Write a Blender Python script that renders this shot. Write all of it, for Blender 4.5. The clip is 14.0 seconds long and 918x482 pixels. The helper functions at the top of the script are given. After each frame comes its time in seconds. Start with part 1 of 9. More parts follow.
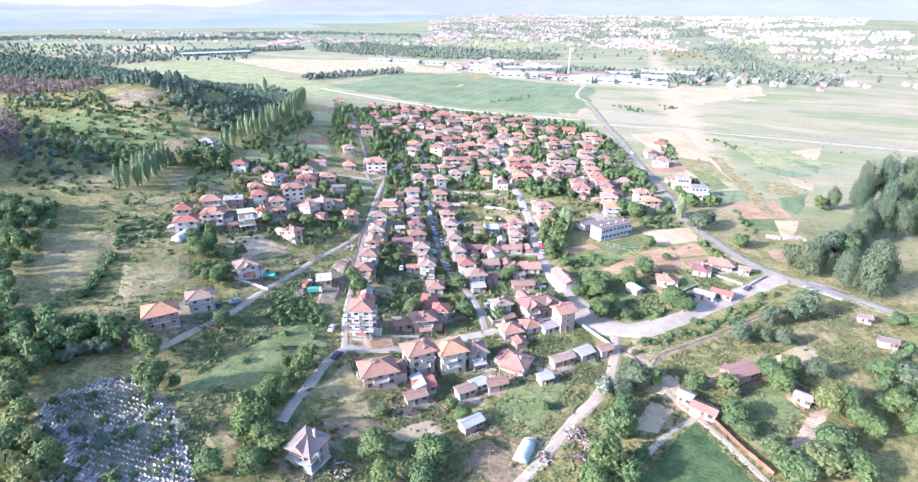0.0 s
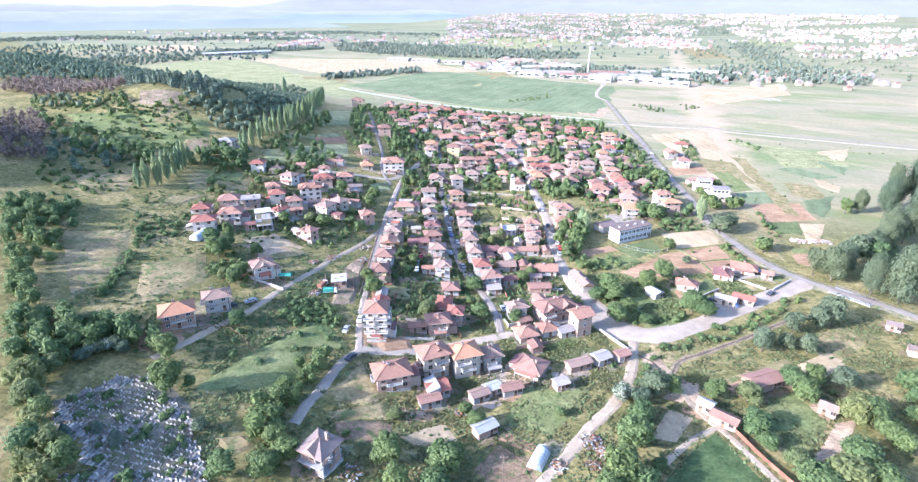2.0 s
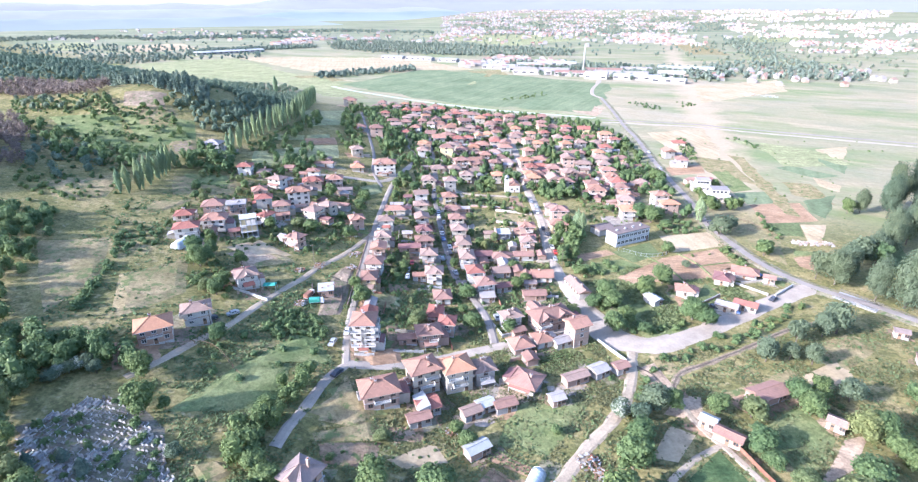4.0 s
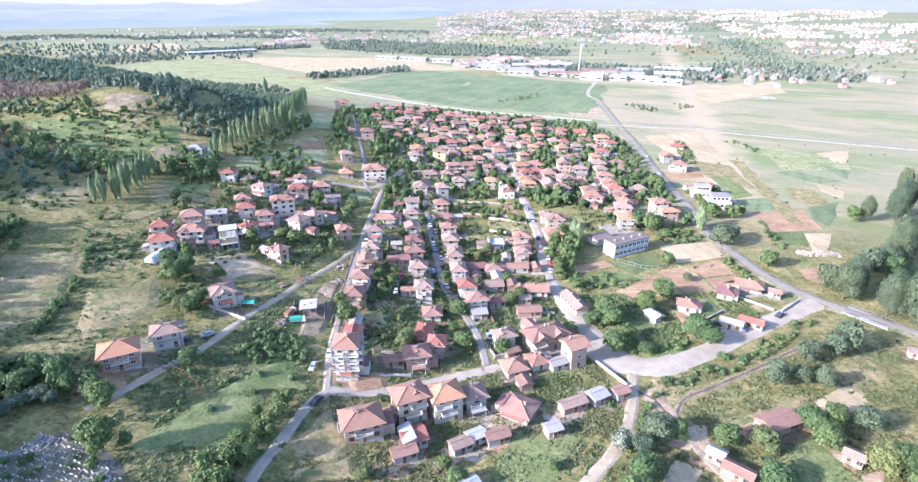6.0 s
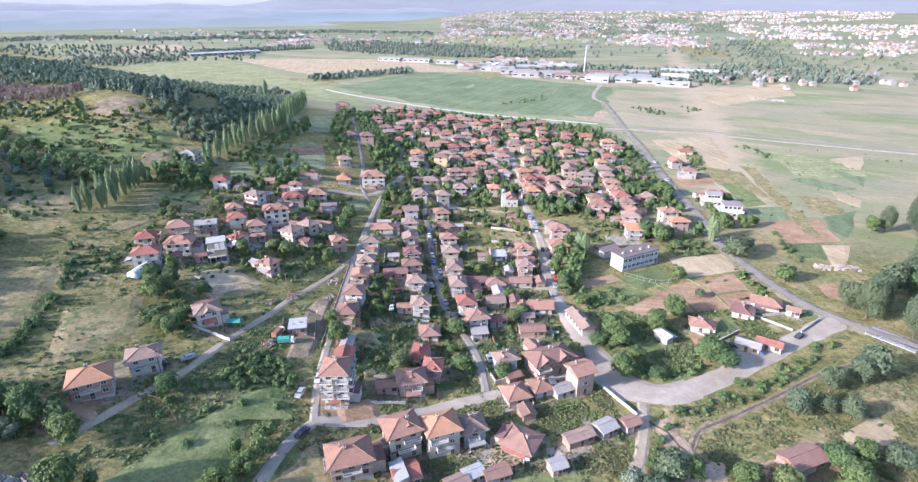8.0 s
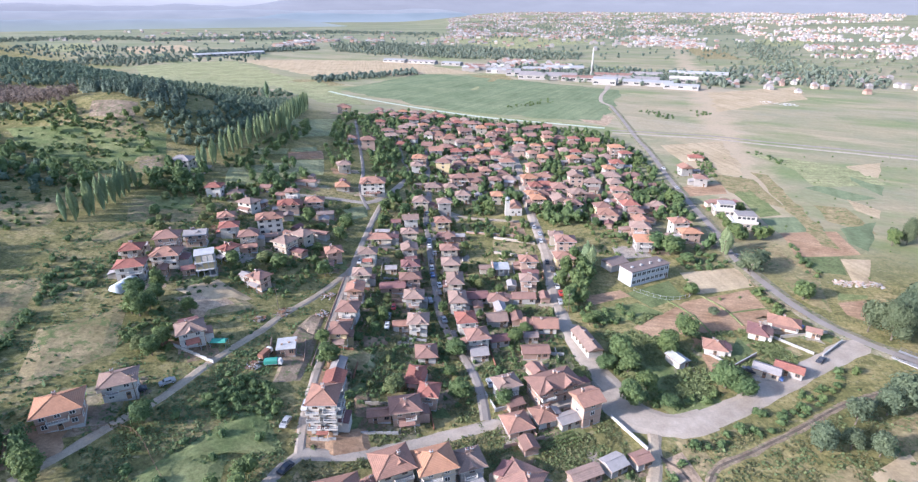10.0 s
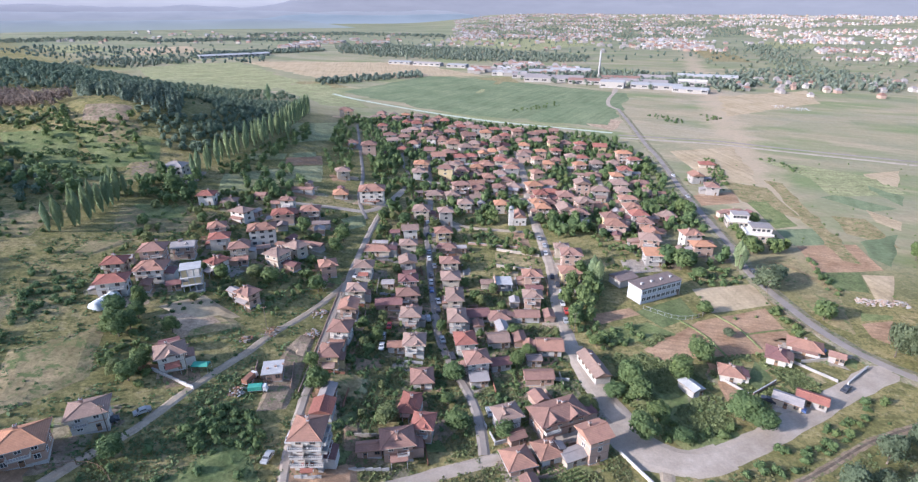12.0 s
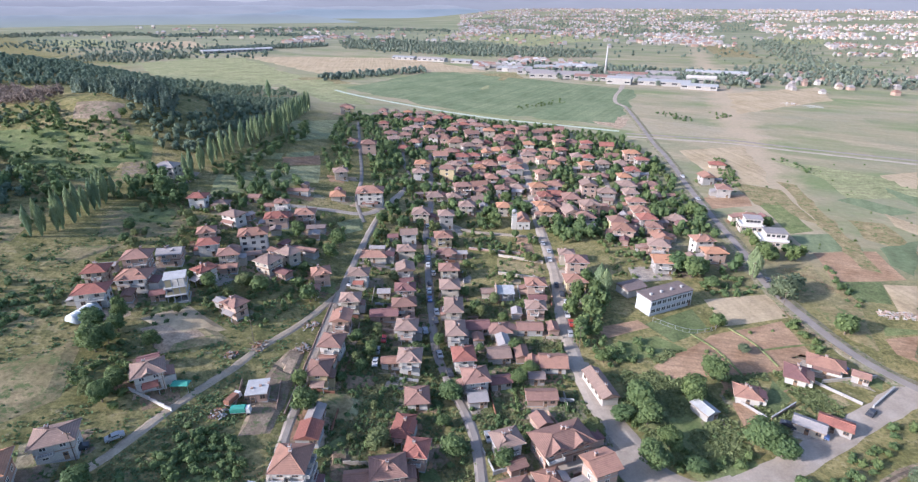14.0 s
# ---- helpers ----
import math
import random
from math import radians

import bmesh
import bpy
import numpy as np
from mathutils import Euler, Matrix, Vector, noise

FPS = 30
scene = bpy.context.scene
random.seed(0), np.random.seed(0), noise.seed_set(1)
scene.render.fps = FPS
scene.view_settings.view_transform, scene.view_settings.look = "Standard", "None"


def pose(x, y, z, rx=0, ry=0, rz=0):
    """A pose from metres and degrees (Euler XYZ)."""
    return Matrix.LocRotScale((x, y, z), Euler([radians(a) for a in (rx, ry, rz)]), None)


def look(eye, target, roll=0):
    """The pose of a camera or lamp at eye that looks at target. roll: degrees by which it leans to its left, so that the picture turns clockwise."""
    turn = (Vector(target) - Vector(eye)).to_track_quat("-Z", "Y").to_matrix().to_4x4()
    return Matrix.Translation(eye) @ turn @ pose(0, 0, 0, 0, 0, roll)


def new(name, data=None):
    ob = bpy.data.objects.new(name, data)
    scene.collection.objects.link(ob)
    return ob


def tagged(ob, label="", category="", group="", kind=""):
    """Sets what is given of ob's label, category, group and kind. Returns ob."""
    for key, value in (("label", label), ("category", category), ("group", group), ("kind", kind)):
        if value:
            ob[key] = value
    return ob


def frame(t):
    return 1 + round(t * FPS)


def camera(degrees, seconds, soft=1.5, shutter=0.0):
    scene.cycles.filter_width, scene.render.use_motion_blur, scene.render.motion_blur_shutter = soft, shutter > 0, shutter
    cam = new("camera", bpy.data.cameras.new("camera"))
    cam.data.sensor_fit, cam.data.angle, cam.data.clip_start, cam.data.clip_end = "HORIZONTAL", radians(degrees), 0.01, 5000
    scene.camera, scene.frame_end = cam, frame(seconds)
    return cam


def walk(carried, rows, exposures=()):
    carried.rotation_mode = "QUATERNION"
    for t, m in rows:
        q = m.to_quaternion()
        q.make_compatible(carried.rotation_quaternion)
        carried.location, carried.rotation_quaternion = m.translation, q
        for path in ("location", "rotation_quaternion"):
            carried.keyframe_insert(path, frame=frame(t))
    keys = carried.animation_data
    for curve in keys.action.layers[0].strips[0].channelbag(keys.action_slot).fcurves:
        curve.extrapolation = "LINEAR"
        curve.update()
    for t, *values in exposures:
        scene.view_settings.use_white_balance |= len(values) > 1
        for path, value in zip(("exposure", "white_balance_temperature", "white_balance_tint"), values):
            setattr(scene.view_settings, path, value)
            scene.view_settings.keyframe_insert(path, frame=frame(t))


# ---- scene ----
cam = camera(79.6, 14.0, soft=1.3)
PATH = [
    (0, (0.1, -0.028, 106.925), (0.071, 1.814, 106.147), 0.3),
    (0.5, (-0.004, 0.171, 106.864), (-0.041, 2.013, 106.086), 0.2),
    (1, (0.029, 0.688, 106.794), (-0.03, 2.529, 106.016), 0.1),
    (1.5, (0.43, 1.22, 106.991), (0.351, 3.06, 106.211), 0.1),
    (2, (0.651, 2.183, 106.975), (0.559, 4.022, 106.194), 0.0),
    (2.5, (0.781, 2.987, 106.864), (0.687, 4.825, 106.083), -0.0),
    (3, (1.327, 5.143, 106.932), (1.235, 6.98, 106.148), -0.1),
    (5.5, (3.131, 20.388, 107.09), (3.068, 22.224, 106.299), -0.3),
    (6, (3.667, 23.362, 107.282), (3.602, 25.198, 106.492), -0.2),
    (6.5, (3.868, 26.469, 107.128), (3.801, 28.306, 106.339), -0.2),
    (7, (3.965, 29.767, 107.233), (3.896, 31.604, 106.443), -0.1),
    (7.5, (4.632, 32.698, 107.349), (4.556, 34.535, 106.56), -0.2),
    (8, (4.989, 35.905, 107.307), (4.909, 37.741, 106.52), -0.2),
    (10.5, (6.839, 51.121, 107.424), (6.734, 52.959, 106.641), -0.1),
    (11, (7.231, 54.293, 107.43), (7.121, 56.131, 106.649), -0.1),
    (11.5, (7.583, 57.178, 107.524), (7.468, 59.015, 106.744), -0.0),
    (12, (7.844, 60.419, 107.556), (7.724, 62.257, 106.776), -0.0),
    (12.5, (8.293, 63.29, 107.555), (8.169, 65.128, 106.777), 0.0),
    (13, (8.548, 66.372, 107.401), (8.42, 68.21, 106.623), 0.0),
    (13.5, (8.644, 69.404, 107.353), (8.512, 71.241, 106.572), 0.1),
    (14, (9.056, 72.259, 107.506), (8.919, 74.089, 106.711), 0.0),
]
walk(cam, [(t, look(eye, target, roll)) for t, eye, target, roll in PATH],
     [(0.0, 1.98, 5110, 20), (3.2, 1.97, 5110, 20), (5.5, 1.94, 5150, 20), (6.0, 1.87, 5165, 20), (6.5, 1.80, 5180, 20), (7.0, 1.68, 5210, 20), (7.5, 1.54, 5240, 20), (8.2, 1.45, 5280, 20), (10.5, 1.29, 5320, 20), (11.5, 1.13, 5330, 20), (14.0, 1.08, 5340, 20)])

# ---- the lie of the land ----
def smooth(a, b, v):
    k = min(1.0, max(0.0, (v - a) / (b - a)))
    return k * k * (3 - 2 * k)


def foothill(x, y):
    """The far side of the valley climbs towards the mountain."""
    return 62 * smooth(2300, 4600, y) * smooth(-500, 500, x + 0.12 * (y - 2300)) if y > 2300 else 0.0


def land(x, y):
    """Height of the ground: a level valley floor, a wooded hill rising on the west and a knoll in front of it."""
    d = -x - 5.0
    if d <= 0:
        return foothill(x, y)
    rise = 96.0 * (1 - math.exp(-d * d / (524.0 * (d + 12.0))))
    rise *= 1 - smooth(560.0, 1100.0, d)
    edge = 597.0 + 0.55 * min(d, 500.0)
    knoll = 22.0 * math.exp(-(((x + 232.0) / 70.0) ** 2) - ((y - 403.0) / (43.0 if y < 403.0 else 119.0)) ** 2)
    # unseen rise added west of the view to cast shade on the meadow
    shade_spur = 53.0 * math.exp(-(((x + 335.0) / 62.0) ** 2) - ((y - 222.0) / 66.0) ** 2)
    return rise * (1 - smooth(edge - 300.0, edge + 103.0, y)) + knoll + shade_spur + foothill(x, y)

# ---- world, sun ----
SUN_UP, SUN_WAY = 23.0, (-0.905, -0.425)
world = bpy.data.worlds.new("hazy_summer_sky")
scene.world = world
world.use_nodes = True
wn = world.node_tree.nodes
sky = wn.new("ShaderNodeTexSky")
sky.sky_type = "NISHITA"
sky.sun_disc = False
sky.sun_elevation = radians(SUN_UP)
sky.sun_rotation = math.atan2(SUN_WAY[0], SUN_WAY[1])
sky.dust_density = 3.0
sky.air_density = 1.2
sky.altitude = 700
wn["Background"].inputs["Strength"].default_value = 0.15
world.node_tree.links.new(sky.outputs["Color"], wn["Background"].inputs["Color"])

sun = new("sun", bpy.data.lights.new("sun", "SUN"))
sun.data.energy = 4.3
sun.data.angle = radians(1.2)
sun.data.color = (1.0, 0.90, 0.76)
reach = math.cos(radians(SUN_UP))
sun.matrix_world = look((SUN_WAY[0] * reach * 900, SUN_WAY[1] * reach * 900, math.sin(radians(SUN_UP)) * 900), (0, 0, 0))

# ---- materials ----
def wire(nt, a, b):
    nt.links.new(a, b)


def blank(name, rough=0.8, metal=0.0):
    m = bpy.data.materials.new(name)
    m.use_nodes = True
    b = m.node_tree.nodes["Principled BSDF"]
    b.inputs["Roughness"].default_value = rough
    b.inputs["Metallic"].default_value = metal
    b.inputs["Specular IOR Level"].default_value = 0.3
    return m, m.node_tree, b


def grain(nt, size, detail=3.0, rough=0.6, stretch=None, turn=0.0):
    """Noise over world metres with features about `size` metres across."""
    n = nt.nodes.new("ShaderNodeTexNoise")
    n.inputs["Scale"].default_value = 1.0 / size
    n.inputs["Detail"].default_value = detail
    n.inputs["Roughness"].default_value = rough
    g = nt.nodes.new("ShaderNodeNewGeometry")
    if stretch:
        k = nt.nodes.new("ShaderNodeMapping")
        k.vector_type = "TEXTURE"
        k.inputs["Scale"].default_value = tuple(1.0 / v for v in stretch)
        k.inputs["Rotation"].default_value = (0, 0, radians(turn))
        wire(nt, g.outputs["Position"], k.inputs["Vector"])
        wire(nt, k.outputs["Vector"], n.inputs["Vector"])
    else:
        wire(nt, g.outputs["Position"], n.inputs["Vector"])
    return n.outputs["Fac"]


def ramp(nt, fac, stops):
    r = nt.nodes.new("ShaderNodeValToRGB")
    while len(r.color_ramp.elements) < len(stops):
        r.color_ramp.elements.new(0.5)
    for e, (at, c) in zip(r.color_ramp.elements, stops):
        e.position, e.color = at, (*c, 1)
    wire(nt, fac, r.inputs["Fac"])
    return r.outputs["Color"]


def blend(nt, fac, a, b, how="MIX"):
    n = nt.nodes.new("ShaderNodeMix")
    n.data_type, n.blend_type = "RGBA", how
    for socket, v in ((n.inputs[0], fac), (n.inputs[6], a), (n.inputs[7], b)):
        if isinstance(v, (int, float)):
            socket.default_value = v
        elif isinstance(v, tuple):
            socket.default_value = (*v, 1)
        else:
            wire(nt, v, socket)
    return n.outputs[2]


def bump(nt, b, height, strength=0.5, deep=0.1):
    n = nt.nodes.new("ShaderNodeBump")
    n.inputs["Strength"].default_value = strength
    n.inputs["Distance"].default_value = deep
    wire(nt, height, n.inputs["Height"])
    wire(nt, n.outputs["Normal"], b.inputs["Normal"])


def earthy(name, dark, light, mid=None, fine=0.8, broad=14.0, relief=0.5, rows=0.0, turn=0.0, weeds=None, mottle=0.5):
    """Soil, grass or gravel: a fine grain, broad stains and, where worked, plough lines."""
    m, nt, b = blank(name, 0.95)
    b.inputs["Specular IOR Level"].default_value = 0.06
    lo, hi = grain(nt, fine, 4.0, 0.7), grain(nt, broad, 4.0, 0.6)
    mid = mid or tuple((p + q) / 2 for p, q in zip(dark, light))
    c = ramp(nt, hi, [(0.33, dark), (0.5, mid), (0.68, light)])
    c = blend(nt, 1.5 * mottle, c, ramp(nt, lo, [(0.3, (0.28, 0.28, 0.28)), (0.7, (0.72, 0.72, 0.72))]), "OVERLAY")
    c = blend(nt, mottle, c, ramp(nt, grain(nt, fine * 4.5, 4.0, 0.7), [(0.35, (0.3, 0.3, 0.3)), (0.65, (0.68, 0.68, 0.68))]), "OVERLAY")
    if weeds:
        c = blend(nt, ramp(nt, grain(nt, broad * 0.35, 5.0, 0.7), [(0.52, (0, 0, 0)), (0.62, (1, 1, 1))]), c, weeds)
    if rows:
        streak = grain(nt, rows, 2.0, 0.5, (1.0, 0.035, 1.0), turn)
        c = blend(nt, 0.4, c, ramp(nt, streak, [(0.35, (0.36, 0.36, 0.36)), (0.65, (0.64, 0.64, 0.64))]), "OVERLAY")
    wire(nt, c, b.inputs["Base Color"])
    bump(nt, b, lo, relief, 0.25)
    return m


def painted(name, tones, rough=0.8, stain=1.6, fine=0.25, dirt=0.35, metal=0.0):
    """Render, roof or board whose shade varies from thing to thing, with stains and fine grain."""
    m, nt, b = blank(name, rough, metal)
    if rough > 0.55 and not metal:
        b.inputs["Specular IOR Level"].default_value = 0.12
    info = nt.nodes.new("ShaderNodeObjectInfo")
    n = len(tones)
    c = ramp(nt, info.outputs["Random"], [(i / max(1, n - 1), t) for i, t in enumerate(tones)])
    avg = tuple(sum(t[k] for t in tones) / n for k in range(3))
    c = blend(nt, ramp(nt, grain(nt, stain, 5.0, 0.7), [(0.42, (0, 0, 0)), (0.75, (dirt, dirt, dirt))]), c, tuple(0.42 * v for v in avg))
    small = grain(nt, fine, 3.0, 0.6)
    c = blend(nt, 0.35, c, ramp(nt, small, [(0.3, (0.35, 0.35, 0.35)), (0.7, (0.65, 0.65, 0.65))]), "OVERLAY")
    wire(nt, c, b.inputs["Base Color"])
    bump(nt, b, small, 0.3, 0.03)
    return m


def tiled(name, tones):
    """Clay roof tiles: courses and columns in relief, weathered in patches."""
    m, nt, b = blank(name, 0.85)
    b.inputs["Specular IOR Level"].default_value = 0.12
    info = nt.nodes.new("ShaderNodeObjectInfo")
    n = len(tones)
    c = ramp(nt, info.outputs["Random"], [(i / max(1, n - 1), t) for i, t in enumerate(tones)])
    avg = tuple(sum(t[k] for t in tones) / n for k in range(3))
    c = blend(nt, ramp(nt, grain(nt, 2.2, 5.0, 0.75), [(0.45, (0, 0, 0)), (0.75, (0.6, 0.6, 0.6))]), c, (0.5 * avg[0], 0.55 * avg[1], 0.6 * avg[2]))
    c = blend(nt, ramp(nt, grain(nt, 0.7, 2.0, 0.6), [(0.55, (0, 0, 0)), (0.75, (0.5, 0.5, 0.5))]), c, tuple(min(1, 1.35 * v) for v in avg))
    geo = nt.nodes.new("ShaderNodeNewGeometry")
    wave = nt.nodes.new("ShaderNodeTexWave")
    wave.bands_direction = "Z"
    wave.inputs["Scale"].default_value = 1.9
    wave.inputs["Distortion"].default_value = 0.6
    wire(nt, geo.outputs["Position"], wave.inputs["Vector"])
    c = blend(nt, 0.22, c, ramp(nt, wave.outputs["Fac"], [(0.0, (0.3, 0.3, 0.3)), (0.5, (0.55, 0.55, 0.55))]), "OVERLAY")
    wire(nt, c, b.inputs["Base Color"])
    bump(nt, b, wave.outputs["Fac"], 0.5, 0.08)
    return m


def leafy(name, dark, light):
    """Foliage: every clump of leaves has its own shade."""
    m, nt, b = blank(name, 0.75)
    geo, info = nt.nodes.new("ShaderNodeNewGeometry"), nt.nodes.new("ShaderNodeObjectInfo")
    c = ramp(nt, geo.outputs["Random Per Island"], [(0.0, dark), (1.0, light)])
    tint = ramp(nt, info.outputs["Random"], [(0.0, (0.36, 0.42, 0.42)), (0.5, (0.5, 0.5, 0.45)), (1.0, (0.56, 0.53, 0.43))])
    c = blend(nt, 0.8, c, tint, "OVERLAY")
    c = blend(nt, ramp(nt, grain(nt, 0.5, 3.0, 0.7), [(0.35, (0.5, 0.5, 0.5)), (0.55, (0, 0, 0))]), c, tuple(0.75 * v for v in dark))
    wire(nt, c, b.inputs["Base Color"])
    thin = nt.nodes.new("ShaderNodeBsdfTranslucent")
    wire(nt, c, thin.inputs["Color"])
    both = nt.nodes.new("ShaderNodeMixShader")
    both.inputs[0].default_value = 0.38
    wire(nt, b.outputs[0], both.inputs[1])
    wire(nt, thin.outputs[0], both.inputs[2])
    wire(nt, both.outputs[0], nt.nodes["Material Output"].inputs["Surface"])
    return m


def glassy(name, tone=(0.05, 0.06, 0.07), rough=0.12):
    m, nt, b = blank(name, rough)
    b.inputs["Specular IOR Level"].default_value = 0.35
    c = ramp(nt, grain(nt, 1.3, 2.0), [(0.3, tuple(0.5 * v for v in tone)), (0.7, tuple(1.8 * v for v in tone))])
    wire(nt, c, b.inputs["Base Color"])
    return m


M = {}
# ground covers


def open_country():
    """The ground sheet: rough grass near the village and on the hill, a patchwork of pale dry fields out on the plain."""
    m, nt, b = blank("rough_grassland", 0.95)
    b.inputs["Specular IOR Level"].default_value = 0.05
    lo, hi = grain(nt, 1.1, 4.0, 0.7), grain(nt, 26.0, 5.0, 0.65)
    c = ramp(nt, hi, [(0.3, (0.102, 0.102, 0.036)), (0.45, (0.165, 0.147, 0.057)), (0.56, (0.225, 0.187, 0.08)), (0.7, (0.292, 0.225, 0.114))])
    c = blend(nt, ramp(nt, grain(nt, 7.0, 5.0, 0.7), [(0.5, (0, 0, 0)), (0.6, (0.8, 0.8, 0.8))]), c, (0.098, 0.098, 0.037))
    c = blend(nt, ramp(nt, grain(nt, 2.4, 5.0, 0.75), [(0.5, (0, 0, 0)), (0.62, (0.75, 0.75, 0.75))]), c, (0.082, 0.083, 0.032))
    c = blend(nt, ramp(nt, grain(nt, 3.1, 4.0, 0.7, (1, 1.3, 1)), [(0.56, (0, 0, 0)), (0.68, (0.6, 0.6, 0.6))]), c, (0.30, 0.25, 0.145))
    c = blend(nt, 0.8, c, ramp(nt, lo, [(0.3, (0.25, 0.25, 0.25)), (0.7, (0.75, 0.75, 0.75))]), "OVERLAY")
    geo = nt.nodes.new("ShaderNodeNewGeometry")
    turn = nt.nodes.new("ShaderNodeMapping")
    turn.vector_type = "TEXTURE"
    turn.inputs["Rotation"].default_value = (0, 0, radians(-27))
    turn.inputs["Scale"].default_value = (230.0, 62.0, 1000.0)
    wire(nt, geo.outputs["Position"], turn.inputs["Vector"])
    cells = nt.nodes.new("ShaderNodeTexVoronoi")
    cells.inputs["Scale"].default_value = 1.0
    cells.inputs["Randomness"].default_value = 0.7
    wire(nt, turn.outputs["Vector"], cells.inputs["Vector"])
    part_of = nt.nodes.new("ShaderNodeSeparateColor")
    wire(nt, cells.outputs["Color"], part_of.inputs[0])
    plain = ramp(nt, part_of.outputs[0], [(0.0, (0.15, 0.17, 0.094)), (0.22, (0.285, 0.242, 0.16)), (0.42, (0.205, 0.2, 0.122)), (0.6, (0.312, 0.26, 0.184)), (0.8, (0.16, 0.175, 0.1)), (1.0, (0.25, 0.225, 0.14))])
    plain = blend(nt, ramp(nt, grain(nt, 75.0, 5.0, 0.7), [(0.42, (0, 0, 0)), (0.64, (0.7, 0.7, 0.7))]), plain, (0.312, 0.25, 0.158))
    plain = blend(nt, ramp(nt, grain(nt, 62.0, 5.0, 0.62, (0.38, 1.0, 1.0), -22.0), [(0.49, (0, 0, 0)), (0.62, (0.85, 0.85, 0.85))]), plain, (0.155, 0.188, 0.078))
    plain = blend(nt, ramp(nt, grain(nt, 40.0, 5.0, 0.65, (0.32, 1.0, 1.0), -34.0), [(0.55, (0, 0, 0)), (0.66, (0.7, 0.7, 0.7))]), plain, (0.36, 0.278, 0.185))
    plain = blend(nt, ramp(nt, grain(nt, 6.0, 4.0, 0.7, (0.3, 1.0, 1.0), -27.0), [(0.35, (0.35, 0.35, 0.35)), (0.6, (0, 0, 0))]), plain, (0.175, 0.165, 0.085))
    axis = nt.nodes.new("ShaderNodeSeparateXYZ")
    wire(nt, geo.outputs["Position"], axis.inputs[0])
    total = nt.nodes.new("ShaderNodeMath")
    total.operation = "MULTIPLY_ADD"
    total.inputs[1].default_value = 0.9
    wire(nt, axis.outputs["X"], total.inputs[0])
    wire(nt, axis.outputs["Y"], total.inputs[2])
    wander = nt.nodes.new("ShaderNodeMath")
    wander.operation = "MULTIPLY_ADD"
    wander.inputs[1].default_value = 220.0
    wire(nt, grain(nt, 70.0, 4.0, 0.6), wander.inputs[0])
    wire(nt, total.outputs[0], wander.inputs[2])
    out = nt.nodes.new("ShaderNodeMapRange")
    out.inputs["From Min"].default_value = 480.0
    out.inputs["From Max"].default_value = 640.0
    wire(nt, wander.outputs[0], out.inputs["Value"])
    # amount of painted haze, growing with distance from the village
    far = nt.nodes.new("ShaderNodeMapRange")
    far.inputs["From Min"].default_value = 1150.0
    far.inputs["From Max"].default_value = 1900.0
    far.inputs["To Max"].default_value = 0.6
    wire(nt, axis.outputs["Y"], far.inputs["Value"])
    # the pale trampled strip that runs down the plain
    slant = nt.nodes.new("ShaderNodeMath")
    slant.operation = "MULTIPLY_ADD"
    slant.inputs[1].default_value = -0.27
    wire(nt, axis.outputs["Y"], slant.inputs[0])
    wire(nt, axis.outputs["X"], slant.inputs[2])
    sway = nt.nodes.new("ShaderNodeMath")
    sway.operation = "MULTIPLY_ADD"
    sway.inputs[1].default_value = 70.0
    wire(nt, grain(nt, 30.0, 5.0, 0.65), sway.inputs[0])
    wire(nt, slant.outputs[0], sway.inputs[2])
    strip = nt.nodes.new("ShaderNodeMath")
    strip.operation = "SUBTRACT"
    strip.inputs[1].default_value = 104.0
    wire(nt, sway.outputs[0], strip.inputs[0])
    off = nt.nodes.new("ShaderNodeMath")
    off.operation = "ABSOLUTE"
    wire(nt, strip.outputs[0], off.inputs[0])
    worn = nt.nodes.new("ShaderNodeMapRange")
    worn.inputs["From Min"].default_value = 4.0
    worn.inputs["From Max"].default_value = 26.0
    worn.inputs["To Min"].default_value = 0.8
    worn.inputs["To Max"].default_value = 0.0
    wire(nt, off.outputs[0], worn.inputs["Value"])
    plain = blend(nt, worn.outputs[0], plain, (0.365, 0.282, 0.188))
    plain = blend(nt, 0.3, plain, ramp(nt, grain(nt, 3.0, 5.0, 0.7), [(0.3, (0.3, 0.3, 0.3)), (0.7, (0.7, 0.7, 0.7))]), "OVERLAY")
    # far fields fade to grey-green: distance haze put into the ground colour
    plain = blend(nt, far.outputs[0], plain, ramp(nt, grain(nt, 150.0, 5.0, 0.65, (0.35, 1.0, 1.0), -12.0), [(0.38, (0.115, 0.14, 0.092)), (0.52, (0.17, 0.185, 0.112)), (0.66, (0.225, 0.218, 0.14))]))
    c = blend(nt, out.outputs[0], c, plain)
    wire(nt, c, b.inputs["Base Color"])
    bump(nt, b, lo, 0.6, 0.3)
    return m


